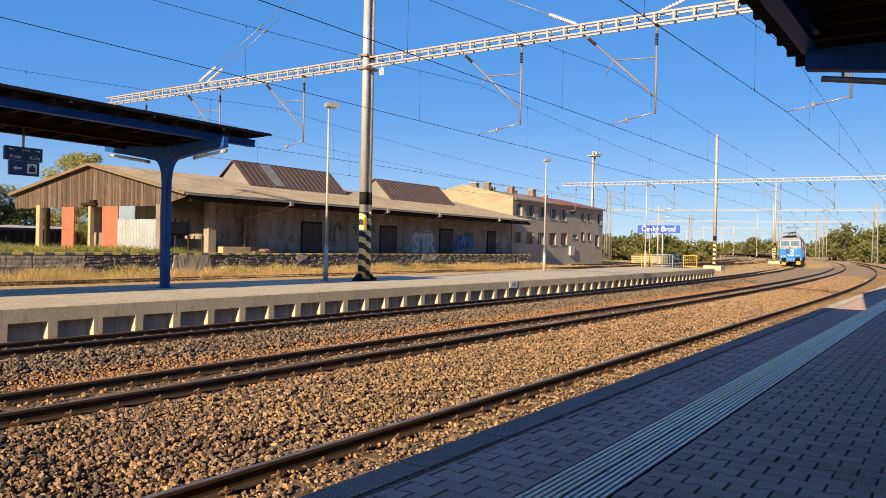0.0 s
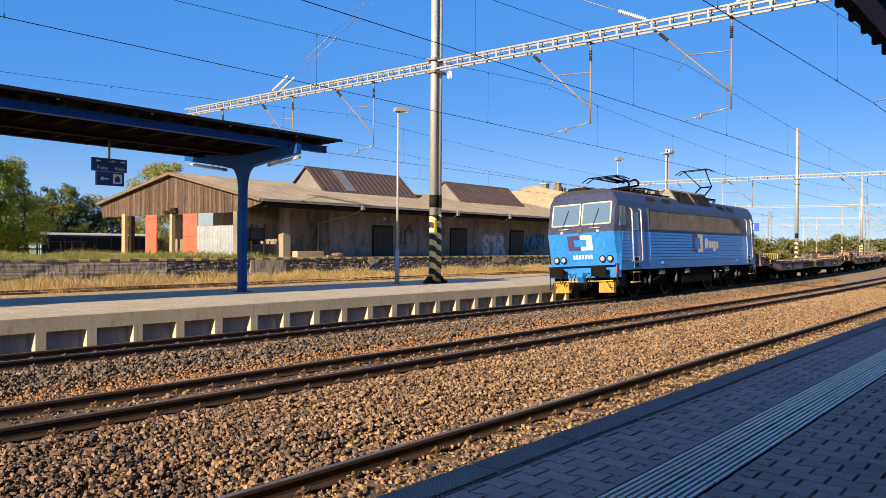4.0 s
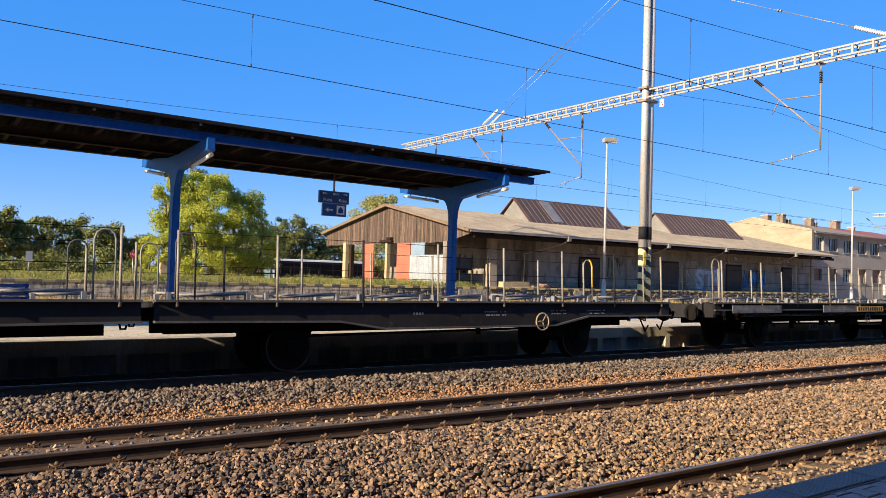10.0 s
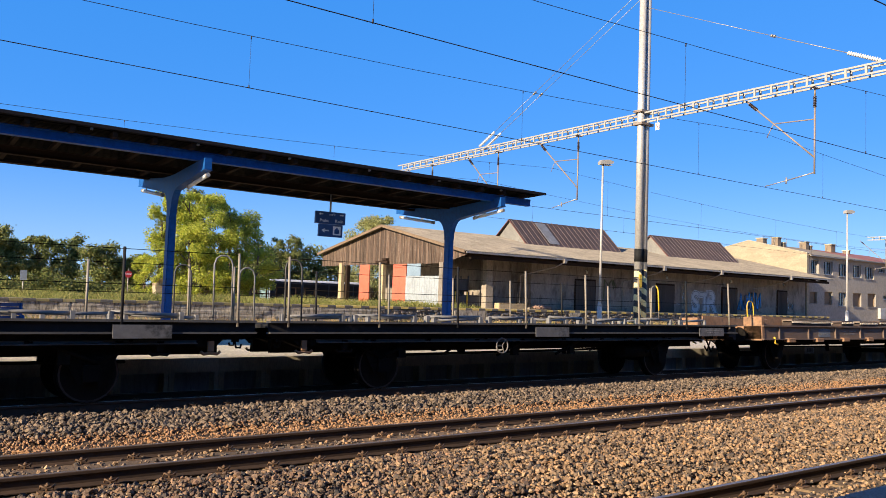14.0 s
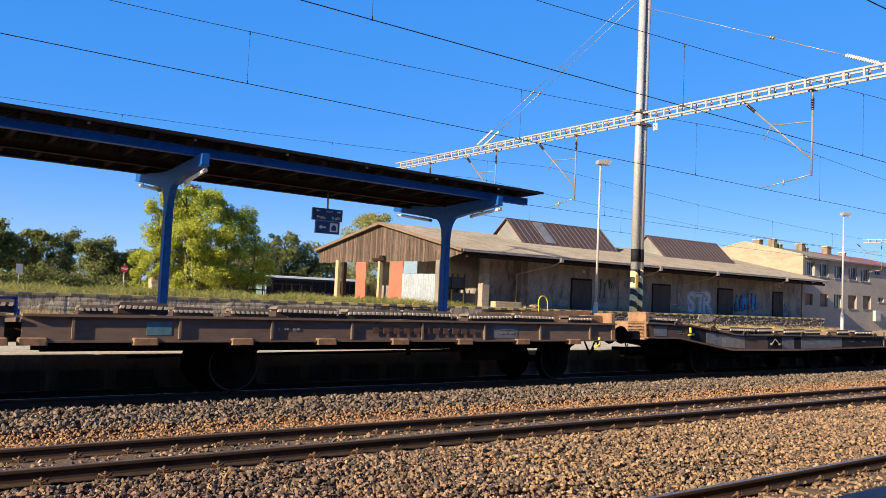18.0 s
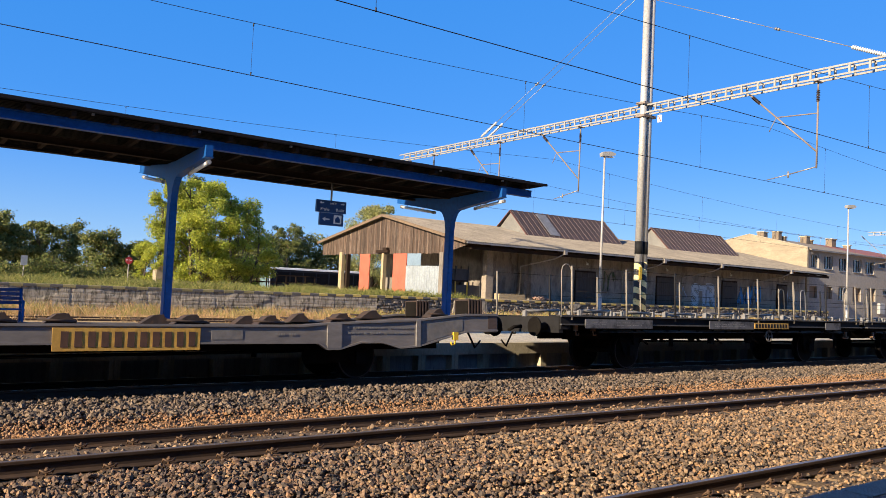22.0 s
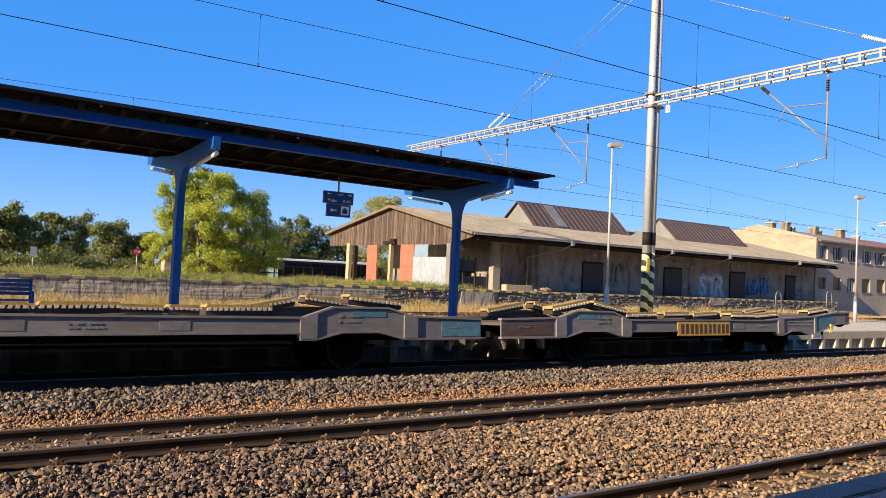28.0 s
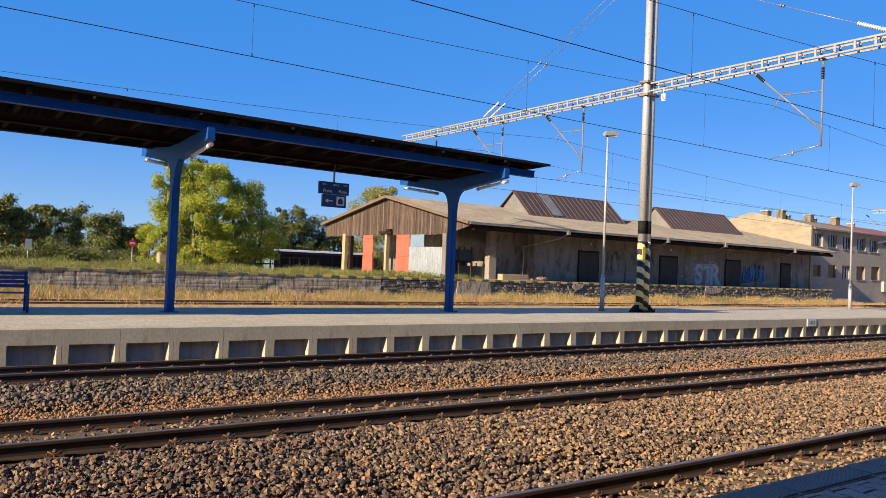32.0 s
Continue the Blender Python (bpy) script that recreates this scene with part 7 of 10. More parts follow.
M_SIGNOLIVE = surf("faded_olive_lettering", (0.26, 0.22, 0.06), (0.19, 0.16, 0.05), 0.8, big=2, fine=10, bump=0)
M_WHEELORANGE = surf("orange_wheel_paint", (0.85, 0.36, 0.03), (0.75, 0.30, 0.03), 0.6, big=3, fine=14, bump=0.05)
M_SIGNBRN = surf("brown_lettering", (0.08, 0.04, 0.025), (0.10, 0.05, 0.03), 0.8, big=2, fine=10, bump=0)
M_MARK = surf("pale_stencil", (0.24, 0.23, 0.22), (0.17, 0.165, 0.16), 0.8, big=3, fine=10, bump=0)
M_GREYTUBE = surf("grey_tube", (0.24, 0.23, 0.22), (0.18, 0.175, 0.17), 0.6, metal=0.2, big=2, fine=12, bump=0.05)


def bars(bm, x0, x1, z0, z1, y, n, rg, dy=0.004):
    """Stencilled marks as plain bars in one or more lines."""
    h = (z1 - z0) / n
    for i in range(n):
        x = x0
        while x < x1 - 0.03:
            w = min(rg.uniform(0.022, 0.06), x1 - x)
            box(bm, x, x + w, y - dy * 0.5, y, z0 + h * i + h * 0.32, z0 + h * i + h * 0.70)
            x += w + (0.022 if rg.random() < 0.75 else 0.09)


def wheelset(parent, x, r, half=0.75):
    bm = bmesh.new()
    for s in (-1, 1):
        rod(bm, (x, s * half - s * 0.07, r), (x, s * half + s * 0.065, r), r, 28)
        rod(bm, (x, s * half - s * 0.11, r), (x, s * half - s * 0.07, r), r + 0.028, 28)
        rod(bm, (x, s * half + s * 0.066, r), (x, s * half + s * 0.12, r), 0.16, 12)
    rod(bm, (x, -half, r), (x, half, r), 0.08, 10)
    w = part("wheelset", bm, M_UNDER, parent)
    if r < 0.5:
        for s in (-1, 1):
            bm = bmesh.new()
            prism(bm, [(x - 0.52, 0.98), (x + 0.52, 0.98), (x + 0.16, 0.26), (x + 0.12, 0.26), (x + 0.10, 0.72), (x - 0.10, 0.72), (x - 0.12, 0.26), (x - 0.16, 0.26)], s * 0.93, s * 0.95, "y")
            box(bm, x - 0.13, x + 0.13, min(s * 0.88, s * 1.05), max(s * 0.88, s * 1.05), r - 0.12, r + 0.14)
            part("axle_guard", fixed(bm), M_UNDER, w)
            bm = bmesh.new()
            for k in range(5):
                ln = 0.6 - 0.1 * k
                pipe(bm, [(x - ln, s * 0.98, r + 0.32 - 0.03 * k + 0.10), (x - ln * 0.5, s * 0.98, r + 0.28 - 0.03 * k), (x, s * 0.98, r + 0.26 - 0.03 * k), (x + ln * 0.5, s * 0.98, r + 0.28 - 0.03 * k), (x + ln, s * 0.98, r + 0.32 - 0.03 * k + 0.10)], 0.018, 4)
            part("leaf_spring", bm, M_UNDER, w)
    n = 28
    for s in (-1, 1):
        bm = bmesh.new()
        y = s * (half + 0.068)
        ring = [[bm.verts.new((x + k * math.cos(2 * math.pi * i / n), y, r + k * math.sin(2 * math.pi * i / n))) for i in range(n)] for k in (r - 0.003, r - 0.034)]
        for i in range(n):
            bm.faces.new((ring[0][i], ring[0][(i + 1) % n], ring[1][(i + 1) % n], ring[1][i]))
        # small wagon wheels get the darker steel in place of shade on the rim
        part("tyre_rim", bm, M_STEEL if r > 0.5 else M_RUSTDARK, w, "worn tyre rim")
    return w


def buffers(parent, x, sgn, z=1.06):
    for s in (-1, 1):
        bm = bmesh.new()
        rod(bm, (x, s * 0.875, z), (x + sgn * 0.36, s * 0.875, z), 0.09, 12)
        rod(bm, (x + sgn * 0.36, s * 0.875, z), (x + sgn * 0.40, s * 0.875, z), 0.23, 18, 0.22)
        part("buffer", bm, M_UNDER, parent)
    bm = bmesh.new()
    pipe(bm, [(x, 0, z), (x + sgn * 0.25, 0, z - 0.02), (x + sgn * 0.42, 0, z - 0.1)], 0.045, 6)
    part("coupling", bm, M_UNDER, parent)
    bm = bmesh.new()
    pipe(bm, [(x, 0.35, z - 0.15), (x + sgn * 0.2, 0.36, z - 0.5), (x + sgn * 0.4, 0.3, z - 0.35)], 0.025, 6)
    part("brake_hose", bm, M_UNDER, parent)


# ---------------------------------------------------------------- locomotive
def locomotive():
    t = thing("locomotive", "blue and navy electric freight locomotive with yellow ploughs", "locomotive")
    H = 7.8
    sect = [(-1.45, 1.08), (-1.47, 1.36), (-1.47, 2.0), (-1.47, 2.52), (-1.47, 3.25), (-1.42, 3.66), (-1.23, 4.0), (-0.85, 4.15), (0.85, 4.15), (1.23, 4.0), (1.42, 3.66), (1.47, 3.25), (1.47, 2.52), (1.47, 2.0), (1.47, 1.36), (1.45, 1.08)]

    def nose(z):
        return 0.28 * (1 - (z - 1.08) / 1.44) if z < 2.52 else 0.40 * ((z - 2.52) / 1.6)
    bm = bmesh.new()
    rows = []
    for x, end in ((-H, 1), (-H + 0.35, 0), (-2.6, 0), (2.6, 0), (H - 0.35, 0), (H, -1)):
        row = []
        for y, z in sect:
            k = 0.94 if end else 1.0
            drop = 0.10 if (end and z > 4.0) else 0.0
            row.append(bm.verts.new((x + end * nose(z), y * k, z - drop)))
        rows.append(row)
    n = len(sect)

    def paint(f):
        c = f.calc_center_median()
        f.material_index = 0 if c.z < 2.52 else 2 if (c.z > 4.03) else 1
    for a, b in zip(rows, rows[1:]):
        for i in range(n):
            paint(bm.faces.new((a[i], b[i], b[(i + 1) % n], a[(i + 1) % n])))
    for row, rev in ((rows[0], False), (rows[-1], True)):
        for i in range(n // 2 - 1):
            q = (row[i], row[i + 1], row[n - 2 - i], row[n - 1 - i])
            paint(bm.faces.new(q if rev else q[::-1]))
    body = part("body", fixed(bm), [M_LBLUE, M_NAVY, M_LROOF], t)
    # ribbed lower sides and cab flanks
    for s in (-1, 1):
        bm = bmesh.new()
        for i in range(9):
            z = 1.42 + i * 0.125
            prism(bm, [(s * 1.469, z), (s * 1.490, z + 0.012), (s * 1.482, z + 0.095), (s * 1.469, z + 0.098)], -5.45, 5.97, "x")
            for x0, x1 in ((-7.47 + 0.024 * i, -6.68), (6.68, 7.47 - 0.024 * i)):
                prism(bm, [(s * 1.469, z), (s * 1.492, z + 0.012), (s * 1.484, z + 0.10), (s * 1.469, z + 0.104)], x0, x1, "x")
        part("side_ribs", fixed(bm), M_LBLUE, body)
        bm = bmesh.new()
        for i in range(2):
            z = 2.60 + i * 0.10
            for x0, x1 in ((-7.4, -6.75), (6.75, 7.4)):
                box(bm, x0, x1, s * 1.484 - 0.015, s * 1.484 + 0.015, z, z + 0.05)
        part("cab_ribs", bm, M_NAVY, body)
        # long louvre band in a frame
        y = s * 1.475
        bm = bmesh.new()
        for a, b, c, d in ((-5.55, 5.99, 2.60, 2.66), (-5.55, 5.99, 3.38, 3.44), (-5.55, -5.48, 2.66, 3.38), (5.92, 5.99, 2.66, 3.38)):
            box(bm, a, b, y - 0.035, y + 0.035, c, d)
        lf = part("louvre_frame", bm, M_NAVY, body)
        bm = bmesh.new()
        x = -5.46
        k = 0
        while x < 5.9:
            prism(bm, [(x, y - s * 0.01), (x + 0.045, y - s * 0.01), (x + 0.03, y + s * 0.028), (x + 0.012, y + s * 0.028)], 2.66, 3.38, "z")
            x += 0.06
            k += 1
            if k % 16 == 0:
                x += 0.03
        lv = part("louvre_slats", fixed(bm), M_LOUVRE, lf, "dusty grey upright louvre slats")
        lv["kind"] = "stuff"
        bm = bmesh.new()
        box(bm, -5.47, 5.97, y - 0.012 + s * -0.0, y - 0.004, 2.66, 3.38)
        part("louvre_backing", bm, M_BLACK, lf)
        # doors with handrails, cab windows, steps
        for x0 in (-6.65, 5.93):
            bm = bmesh.new()
            box(bm, x0 + 0.18, x0 + 0.82, y - 0.01, y + 0.012 * 1 if s > 0 else y + 0.01, 1.42, 3.36)
            d = part("cab_door", bm, [M_LBLUE], body, "blue cab door")
            bm = bmesh.new()
            box(bm, x0 + 0.175, x0 + 0.825, s * 1.478 - 0.01, s * 1.478 + 0.01, 2.52, 3.37)
            part("door_upper_panel", bm, M_NAVY, d, "navy upper door panel")
            bm = bmesh.new()
            cbox(bm, x0 + 0.26, x0 + 0.74, s * 1.489 - 0.012, s * 1.489 + 0.012, 2.60, 3.2, 0.01)
            part("door_window", bm, M_CABGLASS, d)
            bm = bmesh.new()
            box(bm, x0 + 0.24, x0 + 0.76, s * 1.487 - 0.013, s * 1.487 + 0.013, 2.575, 2.59)
            box(bm, x0 + 0.24, x0 + 0.76, s * 1.487 - 0.013, s * 1.487 + 0.013, 3.21, 3.225)
            part("door_window_frame", bm, M_HANDRAIL, d)
            for xr in (x0 + 0.1, x0 + 0.9):
                bm = bmesh.new()
                pipe(bm, [(xr, s * 1.47, 1.38), (xr, s * 1.55, 1.45), (xr, s * 1.55, 3.32), (xr, s * 1.46, 3.40)], 0.024, 8)
                part("handrail", bm, M_HANDRAIL, body, "silver handrail")
            # solid black blocks stand in for the shaded foot recesses
            for z in (1.40, 1.17):
                bm = bmesh.new()
                cbox(bm, x0 + 0.3, x0 + 0.7, s * 1.476 - 0.02, s * 1.476 + 0.02, z, z + 0.14, 0.01)
                fh = part("foot_hole", bm, M_BLACK, body)
                bm = bmesh.new()
                for a, b, c, e in ((x0 + 0.27, x0 + 0.73, z - 0.025, z), (x0 + 0.27, x0 + 0.73, z + 0.14, z + 0.165), (x0 + 0.27, x0 + 0.3, z, z + 0.14), (x0 + 0.7, x0 + 0.73, z, z + 0.14)):
                    box(bm, a, b, s * 1.482 - 0.018, s * 1.482 + 0.018, c, e)
                part("foot_hole_rim", bm, M_LBLUE if z < 1.3 else M_HANDRAIL, fh)
        for xa, xb, lean in ((-7.48, -6.95, 0.06), (6.90, 7.36, -0.06)):
            la, lb = (0.13, 0.0) if lean > 0 else (0.0, -0.13)
            bm = bmesh.new()
            prism(bm, [(xa, 2.72), (xb, 2.72), (xb + lb, 3.46), (xa + la, 3.46)], s * 1.46, s * 1.48, "y")
            w = part("cab_side_window", fixed(bm), M_GREYTUBE, body)
            bm = bmesh.new()
            prism(bm, [(xa + 0.028, 2.748), (xb - 0.028, 2.748), (xb - 0.028 + lb, 3.432), (xa + 0.028 + la, 3.432)], s * 1.475, s * 1.488, "y")
            part("glass", fixed(bm), M_GLASS, w)
        # company mark and number as plain shapes
        yo = s * 1.4925
        bm = bmesh.new()
        box(bm, -0.95, -0.35, yo - 0.0015, yo + 0.0015, 2.36, 2.52)
        box(bm, -0.95, -0.65, yo - 0.0015, yo + 0.0015, 1.72, 2.36)
        box(bm, -0.65, -0.35, yo - 0.0015, yo + 0.0015, 1.72, 1.88)
        part("mark_dark", bm, M_LOGO_D, body)
        bm = bmesh.new()
        box(bm, -0.28, 0.32, yo - 0.0015, yo + 0.0015, 2.36, 2.52)
        box(bm, 0.02, 0.32, yo - 0.0015, yo + 0.0015, 1.72, 2.36)
        box(bm, -0.28, 0.02, yo - 0.0015, yo + 0.0015, 1.72, 1.88)
        part("mark_pale", bm, M_LOGO_W, body)
        for i, (w, h, d) in enumerate(((0.36, 0.44, 0.0), (0.30, 0.32, 0.0), (0.18, 0.32, 0.0), (0.30, 0.32, 0.12), (0.30, 0.32, 0.0))):
            x = 0.62 + (0, 0.44, 0.81, 1.06, 1.43)[i]
            bm = bmesh.new()
            box(bm, x, x + w, yo - 0.0015, yo + 0.0015, 1.90 - d, 1.90 + h)
            part("name_bar", bm, M_LOGO_W, body)
        bm = bmesh.new()
        bars(bm, 2.5, 5.0, 1.17, 1.31, s * 1.468 if s < 0 else s * 1.468 + 0.004, 1, random.Random(2), 0.006)
        bars(bm, -4.2, -3.9, 1.2, 1.32, s * 1.466 if s < 0 else s * 1.466 + 0.004, 2, random.Random(4), 0.006)
        part("number_bars", bm, M_MARK, body)["kind"] = "stuff"
        bm = bmesh.new()
        for x in (-4.35, 4.9):
            rod(bm, (x, s * 1.46, 1.3), (x, s * 1.56, 1.3), 0.06, 10)
        part("side_bracket", bm, M_LBLUE, body)
    # windscreens, lamps, mark and plates at both ends
    for e in (-1, 1):
        base = pose(e * 7.8 + (-0.6 if e < 0 else 0.5), 0, 0, 0, 0, 0 if e < 0 else 180)
        fr = thing("cab_front", "", "")
        fr.parent = body
        fr.matrix_basis = base
        for y0, y1 in ((-1.22, -0.05), (0.05, 1.22)):
            bm = bmesh.new()
            a, b = 2.82, 3.62
            for (p0, p1) in (((y0, a), (y1, a)), ((y0, b), (y1, b)), ((y0, a), (y0, b)), ((y1, a), (y1, b))):
                rod(bm, (nose(p0[1]) - 0.005, p0[0], p0[1]), (nose(p1[1]) - 0.005, p1[0], p1[1]), 0.032, 8)
            part("windscreen_frame", bm, M_CREAMFRAME, fr, "cream windscreen frame")
            bm = bmesh.new()
            v = [bm.verts.new(p) for p in ((nose(a) - 0.012, y0, a), (nose(a) - 0.012, y1, a), (nose(b) - 0.012, y1, b), (nose(b) - 0.012, y0, b))]
            bm.faces.new(v)
            part("windscreen", bm, M_CABGLASS, fr)
            bm = bmesh.new()
            ym = (y0 + y1) / 2
            rod(bm, (nose(2.75) - 0.04, ym + 0.1, 2.75), (nose(3.4) - 0.04, ym - 0.1, 3.4), 0.012, 5)
            part("wiper", bm, M_BLACK, fr)
            bm = bmesh.new()
            rod(bm, (nose(2.68) - 0.05, ym - 0.2, 2.68), (nose(2.68) - 0.05, ym + 0.25, 2.68), 0.025, 6)
            part("grab_rail", bm, M_HANDRAIL, fr)
        for y in (-1.12, -0.82, 0.82, 1.12):
            bm = bmesh.new()
            z = 1.52
            rod(bm, (nose(z) + 0.02, y, z), (nose(z) - 0.07, y, z), 0.13, 16)
            hl = part("headlight", bm, M_BLACK, fr)
            bm = bmesh.new()
            rod(bm, (nose(z) - 0.071, y, z), (nose(z) - 0.085, y, z), 0.095, 14, 0.08)
            part("lens", bm, M_HANDRAIL, hl)
        for y, z, r in ((0, 2.62, 0.11), (-0.75, 2.56, 0.06), (0.75, 2.56, 0.06)):
            bm = bmesh.new()
            rod(bm, (nose(z) + 0.02, y, z), (nose(z) - 0.06, y, z), r, 14)
            part("marker_lamp", bm, M_HANDRAIL if r < 0.1 else M_LROOF, fr)

        def plate(y0, y1, z0, z1, m, nm):
            b = bmesh.new()
            v = [b.verts.new((nose(z) - 0.008, y, z)) for y, z in ((y0, z0), (y1, z0), (y1, z1), (y0, z1))]
            b.faces.new(v)
            bmesh.ops.recalc_face_normals(b, faces=b.faces)
            part(nm, b, m, fr)
        plate(0.06, 0.56, 2.26, 2.42, M_LOGO_D, "mark_dark")
        plate(0.30, 0.56, 1.86, 2.255, M_LOGO_D, "mark_dark")
        plate(0.06, 0.295, 1.86, 2.0, M_LOGO_D, "mark_dark")
        plate(-0.46, 0.02, 2.26, 2.42, M_LOGO_W, "mark_pale")
        plate(-0.46, -0.22, 1.86, 2.255, M_LOGO_W, "mark_pale")
        plate(-0.215, 0.02, 1.86, 2.0, M_LOGO_W, "mark_pale")
        plate(-0.45, 0.45, 1.50, 1.72, M_LBLUE, "number_plate")
        b = bmesh.new()
        for i in range(7):
            v = [b.verts.new((nose(z) - 0.014, y, z)) for y, z in ((-0.4 + i * 0.12, 1.53), (-0.32 + i * 0.12, 1.53), (-0.32 + i * 0.12, 1.69), (-0.4 + i * 0.12, 1.69))]
            b.faces.new(v)
        part("number_bars", b, M_LOGO_W, fr)["kind"] = "stuff"
        b = bmesh.new()
        box(b, -0.12, 0.35, -1.42, 1.42, 1.28, 1.34)
        part("front_step", b, M_LBLUE, fr)
        b = bmesh.new()
        box(b, 0.1, 0.45, -1.40, 1.40, 0.82, 1.27)
        part("buffer_beam", b, M_LBLUE, fr)
        b = bmesh.new()
        prism(b, [(-0.20, 0.86), (0.0, 0.66), (0.12, 0.62), (0.16, 1.0), (-0.12, 1.04)], -0.12, 0.12, "y")
        part("draw_hook", fixed(b), M_LBLUE, fr, "blue painted draw hook")
        for s in (-1, 1):
            b = bmesh.new()
            rod(b, (0.1, s * 0.875, 1.07), (-0.30, s * 0.875, 1.07), 0.13, 12)
            cbox(b, -0.37, -0.30, s * 0.875 - 0.3, s * 0.875 + 0.3, 0.88, 1.26, 0.02)
            part("buffer", b, M_UNDER, fr, "dark rectangular buffer")
            b = bmesh.new()
            prism(b, [(0.12, 0.27), (0.30, 0.25), (0.34, 0.62), (0.30, 0.66), (0.16, 0.66)], s * 0.62 if s > 0 else -1.22, 1.22 if s > 0 else -0.62, "y")
            part("plough", fixed(b), M_PLOW if e < 0 else M_UNDER, fr, "yellow rail plough" if e < 0 else "dark rail plough")
            for k in range(3):
                b = bmesh.new()
                y, lo = s * (0.28 + 0.22 * k), 0.40 + 0.10 * k
                pipe(b, [(0.12, y, 1.0), (-0.10, y, 0.98), (-0.24, y + 0.03, 0.84), (-0.24, y + 0.06, lo + 0.12), (-0.12, y + 0.09, lo), (0.02, y + 0.12, lo + 0.06), (0.10, y + 0.13, lo + 0.22)], 0.016, 6)
                rod(b, (0.10, y + 0.13, lo + 0.18), (0.10, y + 0.13, lo + 0.28), 0.028, 6)
                part("brake_hose", b, M_BLACK, fr)
            b = bmesh.new()
            rod(b, (0.08, s * 0.2, 0.70), (0.08, s * 1.24, 0.70), 0.028, 6)
            part("plough_rail", b, M_YELLOW if e < 0 else M_UNDER, fr)
            b = bmesh.new()
            rod(b, (0.06, s * 1.40, 0.92), (0.06, s * 1.40, 1.34), 0.028, 8)
            part("hose_valve", b, M_RED, fr, "red brake hose valve")
            b = bmesh.new()
            pipe(b, [(0.06, s * 1.40, 0.93), (0.08, s * 1.41, 0.62), (-0.02, s * 1.36, 0.42), (-0.14, s * 1.2, 0.46), (-0.16, s * 1.1, 0.7)], 0.018, 6)
            part("brake_hose", b, M_BLACK, fr)
    # roof
    bm = bmesh.new()
    cbox(bm, -7.0, -5.7, 0.1, 0.9, 4.0, 4.32, 0.04)
    cbox(bm, 4.9, 5.9, -0.4, 0.7, 4.0, 4.20, 0.04)
    part("cooling_unit", bm, M_ROOFEDGE, body, "dark boxy roof unit")
    for x0, x1 in ((-1.95, 0.15), (0.2, 2.35)):
        bm = bmesh.new()
        prism(bm, [(-1.36, 3.76), (1.36, 3.76), (0.92, 4.50), (-0.92, 4.50)], x0, x1, "x")
        hd = part("roof_hood", fixed(bm), surf("grey_roof_hood", (0.25, 0.235, 0.215), (0.19, 0.18, 0.168), 0.7, big=1, fine=10), body, "grey sloping roof hood")
        for s in (-1, 1):
            # thin black sheet painted as the dark depth behind the grille bars
            bm = bmesh.new()
            prism(bm, [(s * 1.30, 3.88), (s * 1.305, 3.885), (s * 0.99, 4.415), (s * 0.985, 4.41)], x0 + 0.12, x1 - 0.12, "x")
            part("grille_recess", fixed(bm), M_BLACK, hd)
            bm = bmesh.new()
            for k in range(11):
                z = 3.90 + k * 0.05
                y = s * (1.30 - (z - 3.88) * 0.595)
                prism(bm, [(y, z), (y + s * 0.03, z - 0.012), (y + s * 0.03, z - 0.004), (y, z + 0.012)], x0 + 0.13, x1 - 0.13, "x")
            part("hood_grille", fixed(bm), M_RUSTDARK, hd)["kind"] = "stuff"
    bm = bmesh.new()
    rod(bm, (0, 0, 4.1), (0, 0, 4.42), 0.05, 8)
    for k in range(3):
        rod(bm, (0, 0, 4.16 + k * 0.08), (0, 0, 4.19 + k * 0.08), 0.095, 10)
    ins = bpy.data.meshes.new("roof_insulator")
    bm.to_mesh(ins)
    bm.free()
    ins.materials.append(M_INSUL)
    for x in (-4.9, -3.9, -3.1, -2.3, 3.3, 4.1, 4.9):
        for y in (-0.5, 0.5):
            share("roof_insulator", ins, body, Matrix.Translation((x, y, 0)))
    for y in (-0.5, 0.5):
        for pts in ([(-5.4, y, 4.36), (-3.6, y, 4.46), (-2.0, y, 4.42)], [(2.6, y, 4.43), (5.2, y, 4.43)]):
            bm = bmesh.new()
            pipe(bm, pts, 0.03, 6)
            part("roof_busbar", bm, M_UNDER, body)
    # switchgear, cables and cable clamps along the roof edge
    rg = random.Random(77)
    for k in range(14):
        x = -5.45 + k * 0.24
        bm = bmesh.new()
        y = rg.uniform(-0.75, 0.3)
        pipe(bm, [(x, y, 4.12), (x + rg.uniform(-0.1, 0.2), y + rg.uniform(-0.1, 0.2), 4.12 + rg.uniform(0.12, 0.32)), (x + rg.uniform(0.1, 0.5), y + rg.uniform(-0.2, 0.4), 4.12 + rg.uniform(0.1, 0.36)), (x + rg.uniform(0.3, 0.7), y, 4.14)], rg.uniform(0.015, 0.035), 6)
        part("roof_cable", bm, (M_UNDER, M_RUSTDARK, M_WEDGE)[k % 3], body)
    for x, w, h in ((-5.2, 0.3, 0.2), (-4.45, 0.5, 0.28), (-3.5, 0.36, 0.3), (-2.75, 0.3, 0.22), (3.0, 0.4, 0.2)):
        bm = bmesh.new()
        cbox(bm, x - w / 2, x + w / 2, -0.4, 0.3, 4.1, 4.12 + h, 0.03)
        part("switch_box", bm, M_UNDER, body)
    for s in (-1, 1):
        for x in (-4.95, -4.1, -3.4, -2.75, -2.2, 2.9, 3.6, 4.3):
            bm = bmesh.new()
            cbox(bm, x - 0.05, x + 0.05, s * 1.0 - 0.05, s * 1.0 + 0.05, 3.98, 4.11, 0.02)
            part("cable_clamp", bm, M_GREYTUBE, body)
